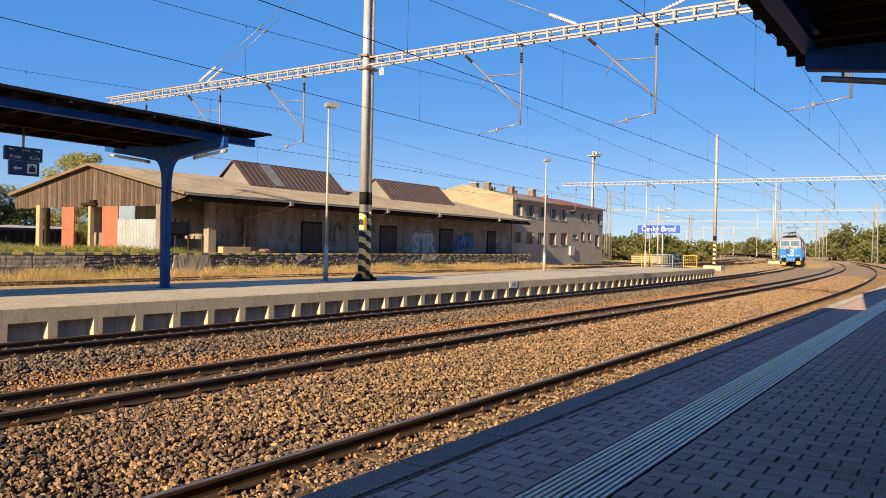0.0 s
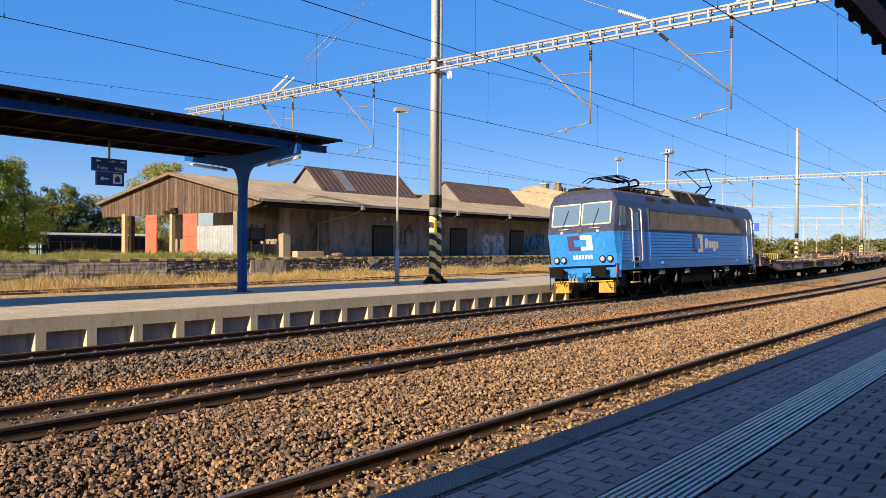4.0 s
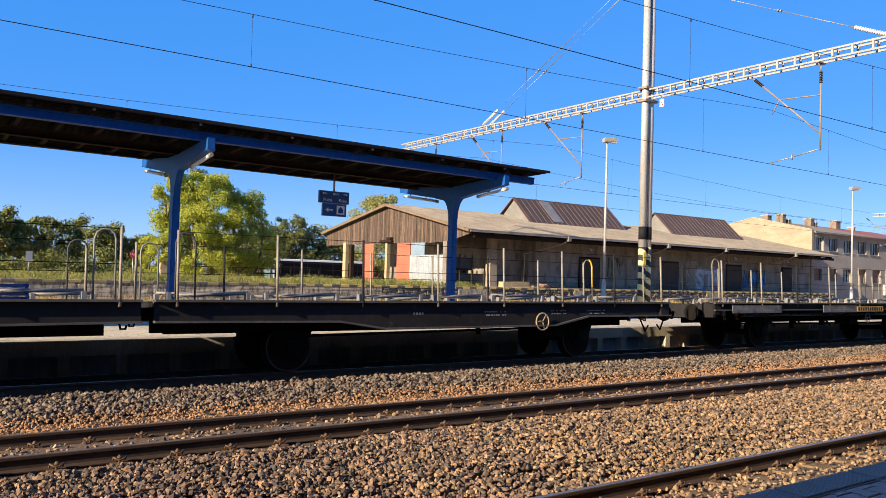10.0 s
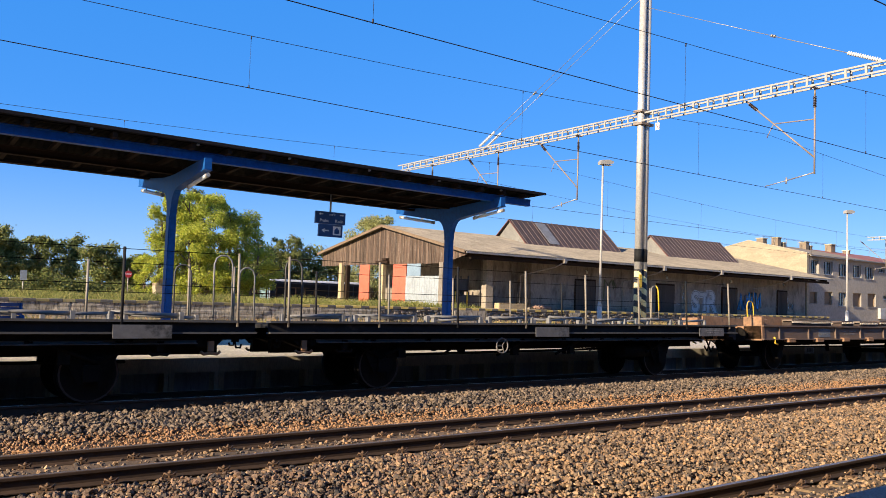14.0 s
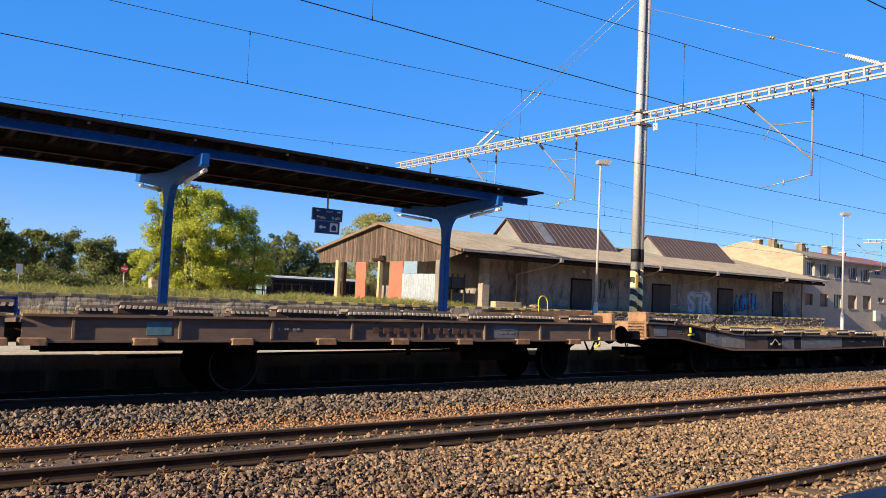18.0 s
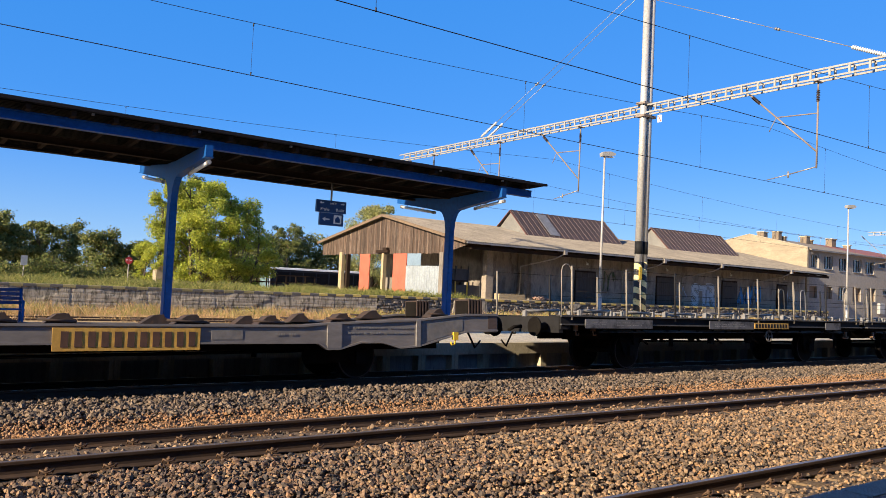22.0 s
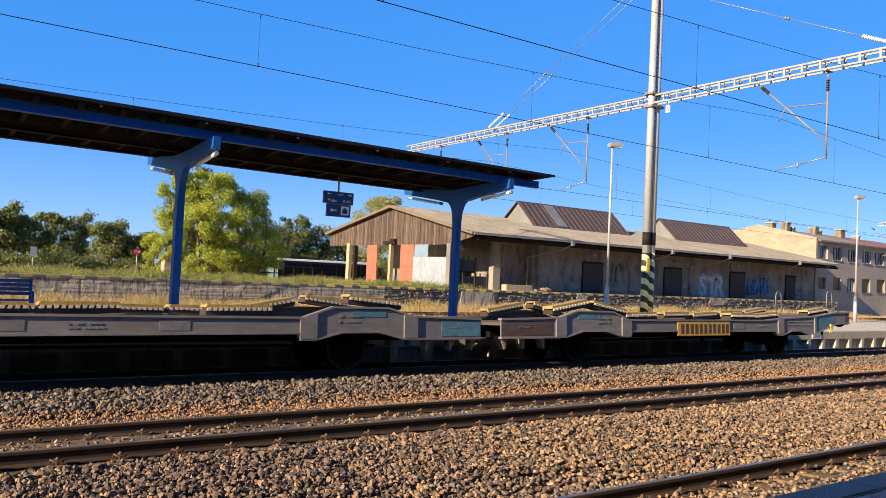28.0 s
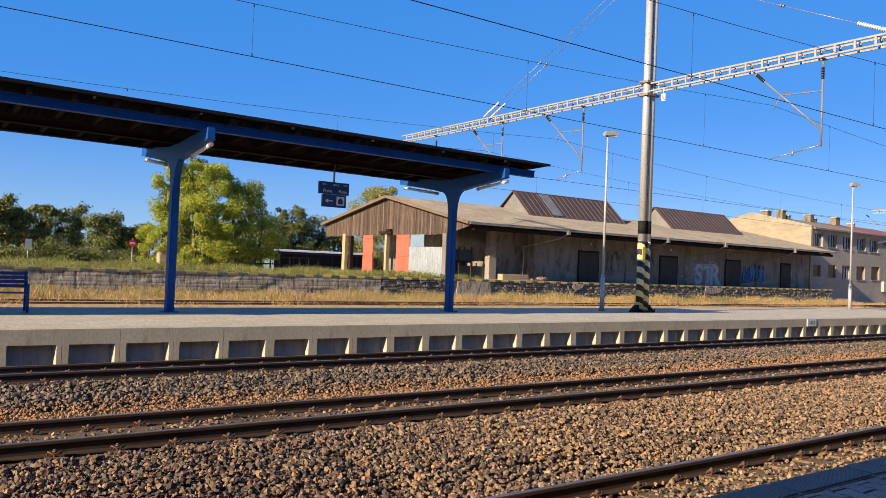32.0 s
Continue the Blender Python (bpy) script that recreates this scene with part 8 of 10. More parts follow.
        bm = bmesh.new()
        pipe(bm, [(-5.5, s * 0.93, 4.14), (-2.0, s * 0.93, 4.14)], 0.04, 6)
        part("roof_pipe", bm, M_UNDER, body)
    for s in (-1, 1):
        for x in (-5.36, -3.80, 2.75, 4.3):
            for nm, g, o, m in (("roof_hatch", 0.0, 0.0, M_GREYTUBE), ("hatch_lid", 0.03, 0.004, M_LROOF)):
                bm = bmesh.new()
                # lies on the sloping shoulder of the roof
                v = [bm.verts.new((xx, s * (1.42 - (z + 0.06 - 3.66) * 0.559 + 0.006 + o), z + 0.06 + o)) for xx, z in ((x + 0.06 + g, 3.66 + g), (x + 0.98 - g, 3.66 + g), (x + 1.06 - g, 3.70 + g), (x + 1.0 - g, 3.88 - g), (x + 0.94 - g, 3.91 - g), (x + 0.12 + g, 3.91 - g), (x + 0.04 + g, 3.87 - g), (x + g, 3.71 + g))]
                f = bm.faces.new(v)
                bmesh.ops.solidify(bm, geom=[f], thickness=0.004)
                ob = part(nm, fixed(bm), m, body if nm == "roof_hatch" else ob)
    # lowered front and raised rear current collectors
    for lab, x, up in (("folded current collector", -4.72, False), ("raised current collector touching the wire", 4.2, True)):
        pg = thing("pantograph", lab, "")
        pg.parent = t
        pg.matrix_basis = pose(x, 0, 4.42 if up else 4.34)
        bm = bmesh.new()
        for y in (-0.5, 0.5):
            rod(bm, (-0.7, y, 0.0), (0.7, y, 0.0), 0.035, 6)
        for xx in (-0.7, 0.7):
            rod(bm, (xx, -0.5, 0.0), (xx, 0.5, 0.0), 0.035, 6)
        part("base_frame", bm, M_UNDER, pg)
        bm = bmesh.new()
        if up:
            for y in (-0.35, 0.35):
                rod(bm, (-0.4, y, 0.05), (1.15, y * 0.8, 0.72), 0.035, 6)
                rod(bm, (1.15, y * 0.8, 0.72), (-0.35, y * 1.5, 1.42), 0.026, 6)
            rod(bm, (1.15, -0.3, 0.72), (1.15, 0.3, 0.72), 0.04, 6)
            hx_, hz_ = -0.35, 1.46
        else:
            for y in (-0.3, 0.3):
                rod(bm, (-0.5, y, 0.04), (1.25, y * 0.7, 0.28), 0.04, 6)
                pipe(bm, [(1.25, y * 0.7, 0.26), (1.28, y * 0.7, 0.42), (1.05, y * 0.75, 0.50), (0.72, y * 0.8, 0.48), (0.3, y, 0.38)], 0.04, 6)
                rod(bm, (0.3, y, 0.38), (-1.35, y * 1.4, 0.44), 0.03, 6)
            rod(bm, (0.3, 0.0, 0.37), (-1.38, 0.0, 0.44), 0.06, 8)
            hx_, hz_ = -1.36, 0.46
        part("arm", bm, M_UNDER, pg)
        bm = bmesh.new()
        for dx in (-0.2, 0.2):
            pipe(bm, [(hx_ + dx, -0.95, hz_ - 0.16), (hx_ + dx, -0.65, hz_), (hx_ + dx, 0.65, hz_), (hx_ + dx, 0.95, hz_ - 0.16)], 0.022, 6)
        for y in (-0.5, 0.5):
            rod(bm, (hx_ - 0.22, y, hz_ - 0.02), (hx_ + 0.22, y, hz_ - 0.02), 0.02, 6)
        part("collector_head", bm, M_UNDER, pg)
    # running gear
    bm = bmesh.new()
    box(bm, -7.3, 7.3, -1.2, 1.2, 0.86, 1.08)
    for x0, x1 in ((-1.8, 1.8),):
        box(bm, x0, x1, -1.3, 1.3, 0.42, 0.9)
    part("underframe", bm, M_UNDER, t)
    for xc in (-4.15, 4.15):
        bg = thing("bogie", "", "")
        bg.parent = t
        bg.matrix_basis = pose(xc, 0, 0)
        for s in (-1, 1):
            bm = bmesh.new()
            prism(bm, [(-2.3, 0.62), (-1.0, 0.62), (-0.7, 0.45), (0.7, 0.45), (1.0, 0.62), (2.3, 0.62), (2.3, 0.82), (-2.3, 0.82)], s * 1.02, s * 1.14, "y")
            part("bogie_side", fixed(bm), M_UNDER, bg)
            for x in (-1.6, 1.6):
                bm = bmesh.new()
                rod(bm, (x, s * 1.0, 0.63), (x, s * 1.3, 0.63), 0.17, 14)
                rod(bm, (x - 0.42, s * 1.16, 0.6), (x - 0.42, s * 1.16, 0.95), 0.09, 10)
                rod(bm, (x + 0.42, s * 1.16, 0.6), (x + 0.42, s * 1.16, 0.95), 0.09, 10)
                ab = part("axle_box", bm, M_UNDER, bg)
                bm = bmesh.new()
                rod(bm, (x, s * 1.301, 0.63), (x, s * 1.34, 0.63), 0.12, 14)
                for q in range(4):
                    rod(bm, (x + 0.08 * math.cos(q * 1.57 + 0.8), s * 1.34, 0.63 + 0.08 * math.sin(q * 1.57 + 0.8)), (x + 0.08 * math.cos(q * 1.57 + 0.8), s * 1.36, 0.63 + 0.08 * math.sin(q * 1.57 + 0.8)), 0.016, 6)
                part("axle_cap", bm, M_WEDGE, ab, "grimy bolted axle box cap")
            bm = bmesh.new()
            rod(bm, (-0.75, s * 1.25, 0.62), (0.75, s * 1.3, 0.95), 0.04, 6)
            box(bm, -0.35, 0.25, s * 1.28 - 0.05, s * 1.28 + 0.05, 0.85, 1.06)
            part("damper", bm, M_WDARK, bg)
        for x in (-1.6, 1.6):
            wheelset(bg, x, 0.625)
    for s in (-1, 1):
        for x in (-6.29, 6.85):
            bm = bmesh.new()
            for z in (0.58, 0.96):
                box(bm, x - 0.05, x + 0.5, s * 1.34 - 0.1, s * 1.34 + 0.06, z, z + 0.04)
            part("step", bm, M_YELLOW if x < 0 else M_GREYTUBE, t, "yellow-edged step" if x < 0 else "grey step")
            bm = bmesh.new()
            for xx in (x - 0.05, x + 0.47):
                box(bm, xx, xx + 0.03, s * 1.40 - 0.02, s * 1.40 + 0.02, 0.55, 1.1)
            part("step_hanger", bm, M_UNDER, t)
        bm = bmesh.new()
        rod(bm, (-7.2, s * 1.05, 0.72), (-7.2, s * 1.38, 0.72), 0.24, 16)
        part("air_tank", bm, M_UNDER, t)
        bm = bmesh.new()
        cbox(bm, 3.55, 4.05, s * 1.3 - 0.08, s * 1.3 + 0.08, 0.8, 1.04, 0.02)
        part("grey_box", bm, M_GREYTUBE, t)
        bm = bmesh.new()
        cbox(bm, -1.6, -1.2, s * 1.34 - 0.06, s * 1.34 + 0.06, 0.84, 1.05, 0.02)
        part("socket_box", bm, M_DUST, t)
        bm = bmesh.new()
        cbox(bm, -4.4, -3.9, s * 1.33 - 0.07, s * 1.33 + 0.07, 0.84, 1.02, 0.015)
        part("junction_box", bm, M_GREYTUBE, t)
        for x in (-5.3, -2.6, 2.2, 5.2):
            bm = bmesh.new()
            pipe(bm, [(x, s * 1.3, 1.0), (x + 0.05, s * 1.34, 0.78), (x - 0.05, s * 1.32, 0.55), (x + 0.15, s * 1.2, 0.4)], 0.03, 6)
            rod(bm, (x - 0.03, s * 1.33, 0.72), (x - 0.03, s * 1.33, 0.52), 0.06, 8)
            part("sanding_pipe", bm, M_WEDGE, t)
    # the two cabs reach further out than the machine room's grid
    for ob in [t.children[0]] + [c for c in t.children_recursive if c.type == "MESH" and c != t.children[0]]:
        if ob.type == "MESH" and ob.parent in (t, body) and ob.matrix_basis.translation.length < 1e-6:
            for v in ob.data.vertices:
                if v.co.x < -5.6:
                    v.co.x -= 0.6
                elif v.co.x > 6.0:
                    v.co.x += 0.5
    for ob in body.children_recursive:
        if ob.type == "MESH" and ob.parent.parent == body and ob.parent.type == "MESH":
            for v in ob.data.vertices:
                if v.co.x < -5.6:
                    v.co.x -= 0.6
                elif v.co.x > 6.0:
                    v.co.x += 0.5
    return t


# ---------------------------------------------------------------- wagons: shared pieces
def chock_mesh(length=1.25, teeth=9, teeth_mat=M_TEETH, body=M_DUST, cap=M_DUST):
    """A sloping wheel chock with a row of pale teeth on its outer edge."""
    bm = bmesh.new()
    prism(bm, [(-length / 2, 0.0), (length / 2, 0.0), (length / 2, 0.10), (-length / 2, 0.10)], -0.16, 0.16, "y")
    prism(bm, [(-length / 2, 0.135), (length / 2, 0.135), (length / 2 - 0.03, 0.185), (-length / 2 + 0.03, 0.185)], -0.17, 0.18, "y", 2)
    for i in range(teeth):
        x = -length / 2 + (i + 0.15) * length / teeth
        w = length / teeth * 0.62
        for y in (-0.185, 0.165):
            prism(bm, [(x, 0.08), (x + w, 0.08), (x + w * 1.25, 0.133), (x + w * 0.3, 0.133)], y - 0.02, y + 0.02, "y", 1)
    me = bpy.data.meshes.new("wheel_chock")
    fixed(bm).to_mesh(me)
    bm.free()
    me.materials.append(body)
    me.materials.append(teeth_mat)
    me.materials.append(cap)
    return me


CHOCK, CHOCK_S = chock_mesh(teeth=12, body=M_RUSTDARK, cap=M_CHOCKCAP), chock_mesh(0.8, 8, body=M_RUSTDARK, cap=M_WBROWN)
CHOCK_Y = chock_mesh(1.2, 12, M_TEETH, M_RUSTDARK, M_YELLOWWORN)


def chocks(parent, zfun, xs, rg, y=1.02, me=None):
    for x in xs:
        for s in (-1, 1):
            if rg.random() < 0.1:
                continue
            xx = x + rg.uniform(-0.2, 0.2)
            slope = math.degrees(math.atan2(zfun(xx + 0.5) - zfun(xx - 0.5), 1.0))
            share("wheel_chock", me or (CHOCK if rg.random() < 0.7 else CHOCK_S), parent, pose(xx, s * y, zfun(xx) + rg.uniform(0.0, 0.03), 0, -slope * s * -1 + rg.uniform(-1.2, 1.2), 0 if s < 0 else 180))


def line_fun(pts):
    def f(x):
        for (x0, z0), (x1, z1) in zip(pts, pts[1:]):
            if x <= x1:
                return z0 + (z1 - z0) * max(0, (x - x0)) / (x1 - x0)
        return pts[-1][1]
    return f


def side_beam(parent, top, bot, y, m, name="side_beam", lip=0.05, edge=None, th=0.02):
    """A web plate between two lines, with flanges along both edges."""
    for s in (-1, 1):
        bm = bmesh.new()
        prism(bm, [*bot, *top[::-1]], s * (y - th), s * y, "y")
        w = part(name, fixed(bm), m, parent)
        bm = bmesh.new()
        for line, z0, z1 in ((top, -0.005, 0.035), (bot, -0.03, 0.005)):
            prism(bm, [(x, z + z0) for x, z in line] + [(x, z + z1) for x, z in line[::-1]], s * (y - 0.10), s * (y + lip), "y")
        part("flange", fixed(bm), edge or m, w)
    return w


def deck(parent, top, half, m):
    bm = bmesh.new()
    prism(bm, [(x, z - 0.09) for x, z in top] + [(x, z - 0.02) for x, z in top[::-1]], -half, half, "y")
    part("deck", fixed(bm), m, parent)


def patches(parent, y, specs, name="painted_panel"):
    """Repainted fields on the web: (x0, x1, z0, z1, material)."""
    for x0, x1, z0, z1, m in specs:
        for s in (-1, 1):
            bm = bmesh.new()
            if isinstance(z0, tuple):
                prism(bm, [(x0, z0[0]), (x1, z0[1]), (x1, z1[1]), (x0, z1[0])], s * y, s * (y + 0.006), "y")
            else:
                box(bm, x0, x1, min(s * y, s * (y + 0.006)), max(s * y, s * (y + 0.006)), z0, z1)
            part(name, fixed(bm), m, parent)


def stencils(parent, y, specs, seed, m=M_MARK):
    bm = bmesh.new()
    rg = random.Random(seed)
    for x0, x1, z0, z1, n in specs:
        bars(bm, x0, x1, z0, z1, -y, n, rg, 0.005)
        bars(bm, x0, x1, z0, z1, y + 0.005, n, rg, 0.005)
    marks = part("stencilled_lettering", bm, m, parent)
    marks["kind"] = "stuff"


def name_board(parent, y, x0, x1, z0, z1, board, ink):
    """The owner's board: a coloured field with plain bars in place of letters."""
    for s in (-1, 1):
        if board is not None:
            bm = bmesh.new()
            box(bm, x0, x1, min(s * y, s * (y + 0.02)), max(s * y, s * (y + 0.02)), z0, z1)
            part("name_board", bm, board, parent)
        bm = bmesh.new()
        n = 11
        w = (x1 - x0) / (n + 0.6)
        for i in range(n):
            x = x0 + w * (0.3 + i)
            q = s * (y + 0.024)
            box(bm, x + w * 0.14, x + w * 0.70, q - 0.003, q + 0.003, z0 + (z1 - z0) * 0.16, z1 - (z1 - z0) * 0.16)
        part("name_bars", bm, ink, parent)["kind"] = "stuff"


def hand_wheel(parent, x, z, y, r, m):
    for s in (-1, 1):
        bm = bmesh.new()
        n = 20
        c = Vector((x, s * (y + 0.06), z))
        pts = [c + Vector((math.cos(2 * math.pi * i / n), 0, math.sin(2 * math.pi * i / n))) * r for i in range(n + 1)]
        pipe(bm, pts, 0.018, 6)
        for i in range(3):
            rod(bm, c, pts[i * 7], 0.012, 5)
        rod(bm, (x, s * (y - 0.1), z), c, 0.02, 6)
        part("hand_wheel", bm, m, parent, "round hand brake wheel")


def hooks(parent, xs, y, z, m=M_DUST):
    for x in xs:
        for s in (-1, 1):
            bm = bmesh.new()
            box(bm, x - 0.06, x + 0.06, s * y - 0.03, s * y + 0.03, z - 0.16, z)
            pipe(bm, [(x, s * y, z - 0.16), (x + 0.02, s * y, z - 0.26), (x + 0.1, s * y, z - 0.26), (x + 0.11, s * y, z - 0.2)], 0.02, 5)
            part("hook", bm, m, parent)


def under_gear(parent, x0, x1, z, seed):
    """Brake rods, reservoirs and cross members below the frame."""
    rg = random.Random(seed)
    bm = bmesh.new()
    for y in (-0.45, 0.45):
        box(bm, x0, x1, y - 0.08, y + 0.08, max(0.34, z - 0.26), z)
    x = x0 + 0.4
    while x < x1:
        box(bm, x, x + 0.12, -1.2, 1.2, z - 0.12, z - 0.01)
        x += 1.3
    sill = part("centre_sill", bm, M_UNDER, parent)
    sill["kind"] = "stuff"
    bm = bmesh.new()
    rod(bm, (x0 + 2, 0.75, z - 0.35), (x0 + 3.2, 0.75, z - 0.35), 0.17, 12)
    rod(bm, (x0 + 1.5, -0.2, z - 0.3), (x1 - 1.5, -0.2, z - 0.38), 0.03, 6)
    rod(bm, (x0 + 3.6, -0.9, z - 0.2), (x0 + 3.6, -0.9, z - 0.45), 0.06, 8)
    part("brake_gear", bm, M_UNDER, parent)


# ---------------------------------------------------------------- wagon kinds (outer end at -x)
def wagon_low(L, seed, board_end):
    """Sunken car carrier: high over the end axle, low between."""
    h = L / 2
    rg = random.Random(seed)
    t = thing("car_carrier_wagon", "low rust-brown car carrier wagon with toothed wheel chocks", "wagon", "freight wagons")
    top = [(-h, 1.36), (-h + 1.75, 1.32), (-h + 3.9, 1.08), (h, 1.06)]
    bot = [(-h, 1.01), (-h + 1.3, 1.0), (-h + 3.7, 0.67), (0.9, 0.65), (h, 0.73)]
    # rust-brown flanges, paler than the web so they read as lit edges
    side_beam(t, top, bot, 1.40, M_WBROWN, lip=0.06, edge=M_WRUST)
    deck(t, top, 1.38, M_DECKDARK)
    zf = line_fun(top)
    zb = line_fun(bot)
    sp = []
    for x0, x1, m in ((-6.1, -5.6, M_WGREYB), (-4.65, -3.95, M_BLACK), (-3.92, -3.2, M_WGREYB), (-3.18, -2.1, M_WGREY2), (-0.92, -0.16, M_BLACK), (-0.14, 0.52, M_WGREYB), (0.54, 0.92, M_BLACK), (0.94, 3.43, M_WGREYB), (3.45, h - 0.15, M_WDARK)):
        sp.append((x0, x1, (zb(x0) + 0.03, zb(x1) + 0.03), (zf(x0) - 0.05, zf(x1) - 0.05), m))
    patches(t, 1.401, sp)
    stencils(t, 1.409, [(-6.0, -5.7, 1.10, 1.16, 1), (-5.15, -4.9, 1.08, 1.2, 2), (-3.75, -3.35, 0.84, 0.98, 2), (-3.05, -2.45, 0.84, 1.0, 2), (0.15, 0.4, 0.94, 0.99, 1), (1.2, 2.1, 0.80, 0.98, 3), (2.6, 3.2, 0.86, 0.96, 2), (3.9, 4.2, 0.86, 0.93, 1), (4.8, 5.1, 0.86, 0.93, 1)], seed, M_MARK)
    for s in (-1, 1):
        bm = bmesh.new()
        for x in (-0.76, -0.32):
            rod(bm, (-0.54, s * 1.42, 0.97), (x, s * 1.44, 0.82), 0.016, 6)
            rod(bm, (x, s * 1.40, 0.82), (x, s * 1.46, 0.82), 0.035, 8)
        part("brake_lever", bm, M_WGREY2, t)
    for s in (-1, 1):
        bm = bmesh.new()
        pipe(bm, [(-h + 1.75, s * 1.44, 1.27), (-h + 1.75, s * 1.46, 1.13), (-h + 1.62, s * 1.46, 1.09), (-h + 1.88, s * 1.46, 1.09)], 0.035, 6)
        part("tow_hook", bm, M_YELLOW, t, "yellow tow hook")
    xs = [-h + 0.8, -h + 2.5] + [-h + 4.4 + i * 1.52 for i in range(6)]
    chocks(t, lambda x: zf(x) + 0.02, [x for x in xs if x < h - 0.5], rg)
    for i, x in enumerate([-h + 1.2 + k * 1.55 for k in range(8)]):
        for s in (-1, 1):
            if x < h - 0.3:
                bm = bmesh.new()
                pipe(bm, [(x - 0.13, s * 1.46, zf(x) - 0.02), (x - 0.11, s * 1.46, zf(x) + 0.06), (x - 0.04, s * 1.46, zf(x) + 0.10), (x + 0.04, s * 1.46, zf(x) + 0.10), (x + 0.11, s * 1.46, zf(x) + 0.06), (x + 0.13, s * 1.46, zf(x) - 0.02)], 0.025, 5)
                part("lashing_bracket", bm, M_RUSTDARK, t)
    bm = bmesh.new()
    box(bm, h - 0.08, h, -1.42, 1.42, 0.72, 1.24)
    part("end_plate", bm, M_WRUST, t)
    bm = bmesh.new()
    for s in (-1, 1):
        cbox(bm, -h - 0.02, -h + 0.14, s * 1.1 - 0.3, s * 1.1 + 0.3, 0.98, 1.66, 0.02)
        cbox(bm, -h + 0.14, -h + 0.75, s * 1.0 - 0.12, s * 1.0 + 0.12, 1.37, 1.6, 0.02)
    box(bm, -h - 0.02, -h + 0.1, -1.35, 1.35, 0.95, 1.42)
    part("end_bracket", bm, M_ORANGE, t, "rust-orange end bracket")
    if board_end:
        for s in (-1, 1):
            bm = bmesh.new()
            prism(bm, [(-h + 0.4, 1.36), (-h + 2.4, 1.30), (-h + 2.4, 1.66), (-h + 0.4, 1.74)], s * 0.78, s * 0.82, "y")
            part("loading_flap", fixed(bm), M_DUST, t, "dusty tan folded loading flap")
    buffers(t, -h, -1)
    wheelset(t, -h + 3.0, 0.42)
    wheelset(t, 2.8, 0.42)
    wheelset(t, h - 0.05 if not board_end else h - 1.3, 0.42)
    under_gear(t, -h + 1.2, h - 0.4, 0.72, seed)
    hooks(t, (-h + 1.0, -h + 2.2), 1.2, 0.98, M_UNDER)
    return t


def stanchion_set(t, h, zd, rg, top=1.2, gap=1.72):
    n = int((2 * h - 0.5) / gap)
    for s in (-1, 1):
        for i in range(n + 1):
            x = -h + 0.35 + (2 * h - 0.7) * i / n
            bm = bmesh.new()
            rod(bm, (x, s * 1.38, zd - 0.08), (x, s * 1.38, zd + top), 0.024, 8)
            part("stanchion", bm, M_WDARK if (i + (s > 0)) % 4 == 2 else M_POST, t)
        for z in (0.60, 1.17):
            bm = bmesh.new()
            rod(bm, (-h + 0.35, s * 1.38, zd + z), (h - 0.35, s * 1.38, zd + z), 0.007, 4)
            part("safety_rope", bm, M_UNDER, t)
    for s in (-1, 1):
        x = -h + 1.0
        while x < h - 1.0:
            ln = rg.uniform(1.0, 1.5)
            bm = bmesh.new()
            rod(bm, (x, s * 1.0, zd + 0.16), (min(x + ln, h - 0.3), s * 1.0, zd + rg.uniform(0.10, 0.2)), 0.032, 8)
            for xx in (x, min(x + ln, h - 0.3)):
                box(bm, xx - 0.035, xx + 0.035, s * 1.0 - 0.06, s * 1.0 + 0.06, zd, zd + 0.17)
            part("wheel_bar", bm, M_GREYTUBE, t, "grey tubular wheel bar")
            x += ln + rg.uniform(0.25, 0.6)


def hoop(t, x, y, zd, m, hh=1.25):
    bm = bmesh.new()
    pts = [(x - 0.16, y, zd - 0.05), (x - 0.16, y, zd + hh - 0.16), (x - 0.12, y, zd + hh - 0.05), (x - 0.04, y, zd + hh), (x + 0.06, y, zd + hh), (x + 0.14, y, zd + hh - 0.06), (x + 0.17, y, zd + hh - 0.16), (x + 0.17, y, zd - 0.05)]
    pipe(bm, pts, 0.016, 6)
    part("end_hoop", bm, m, t, "bent tube hoop at the wagon end")


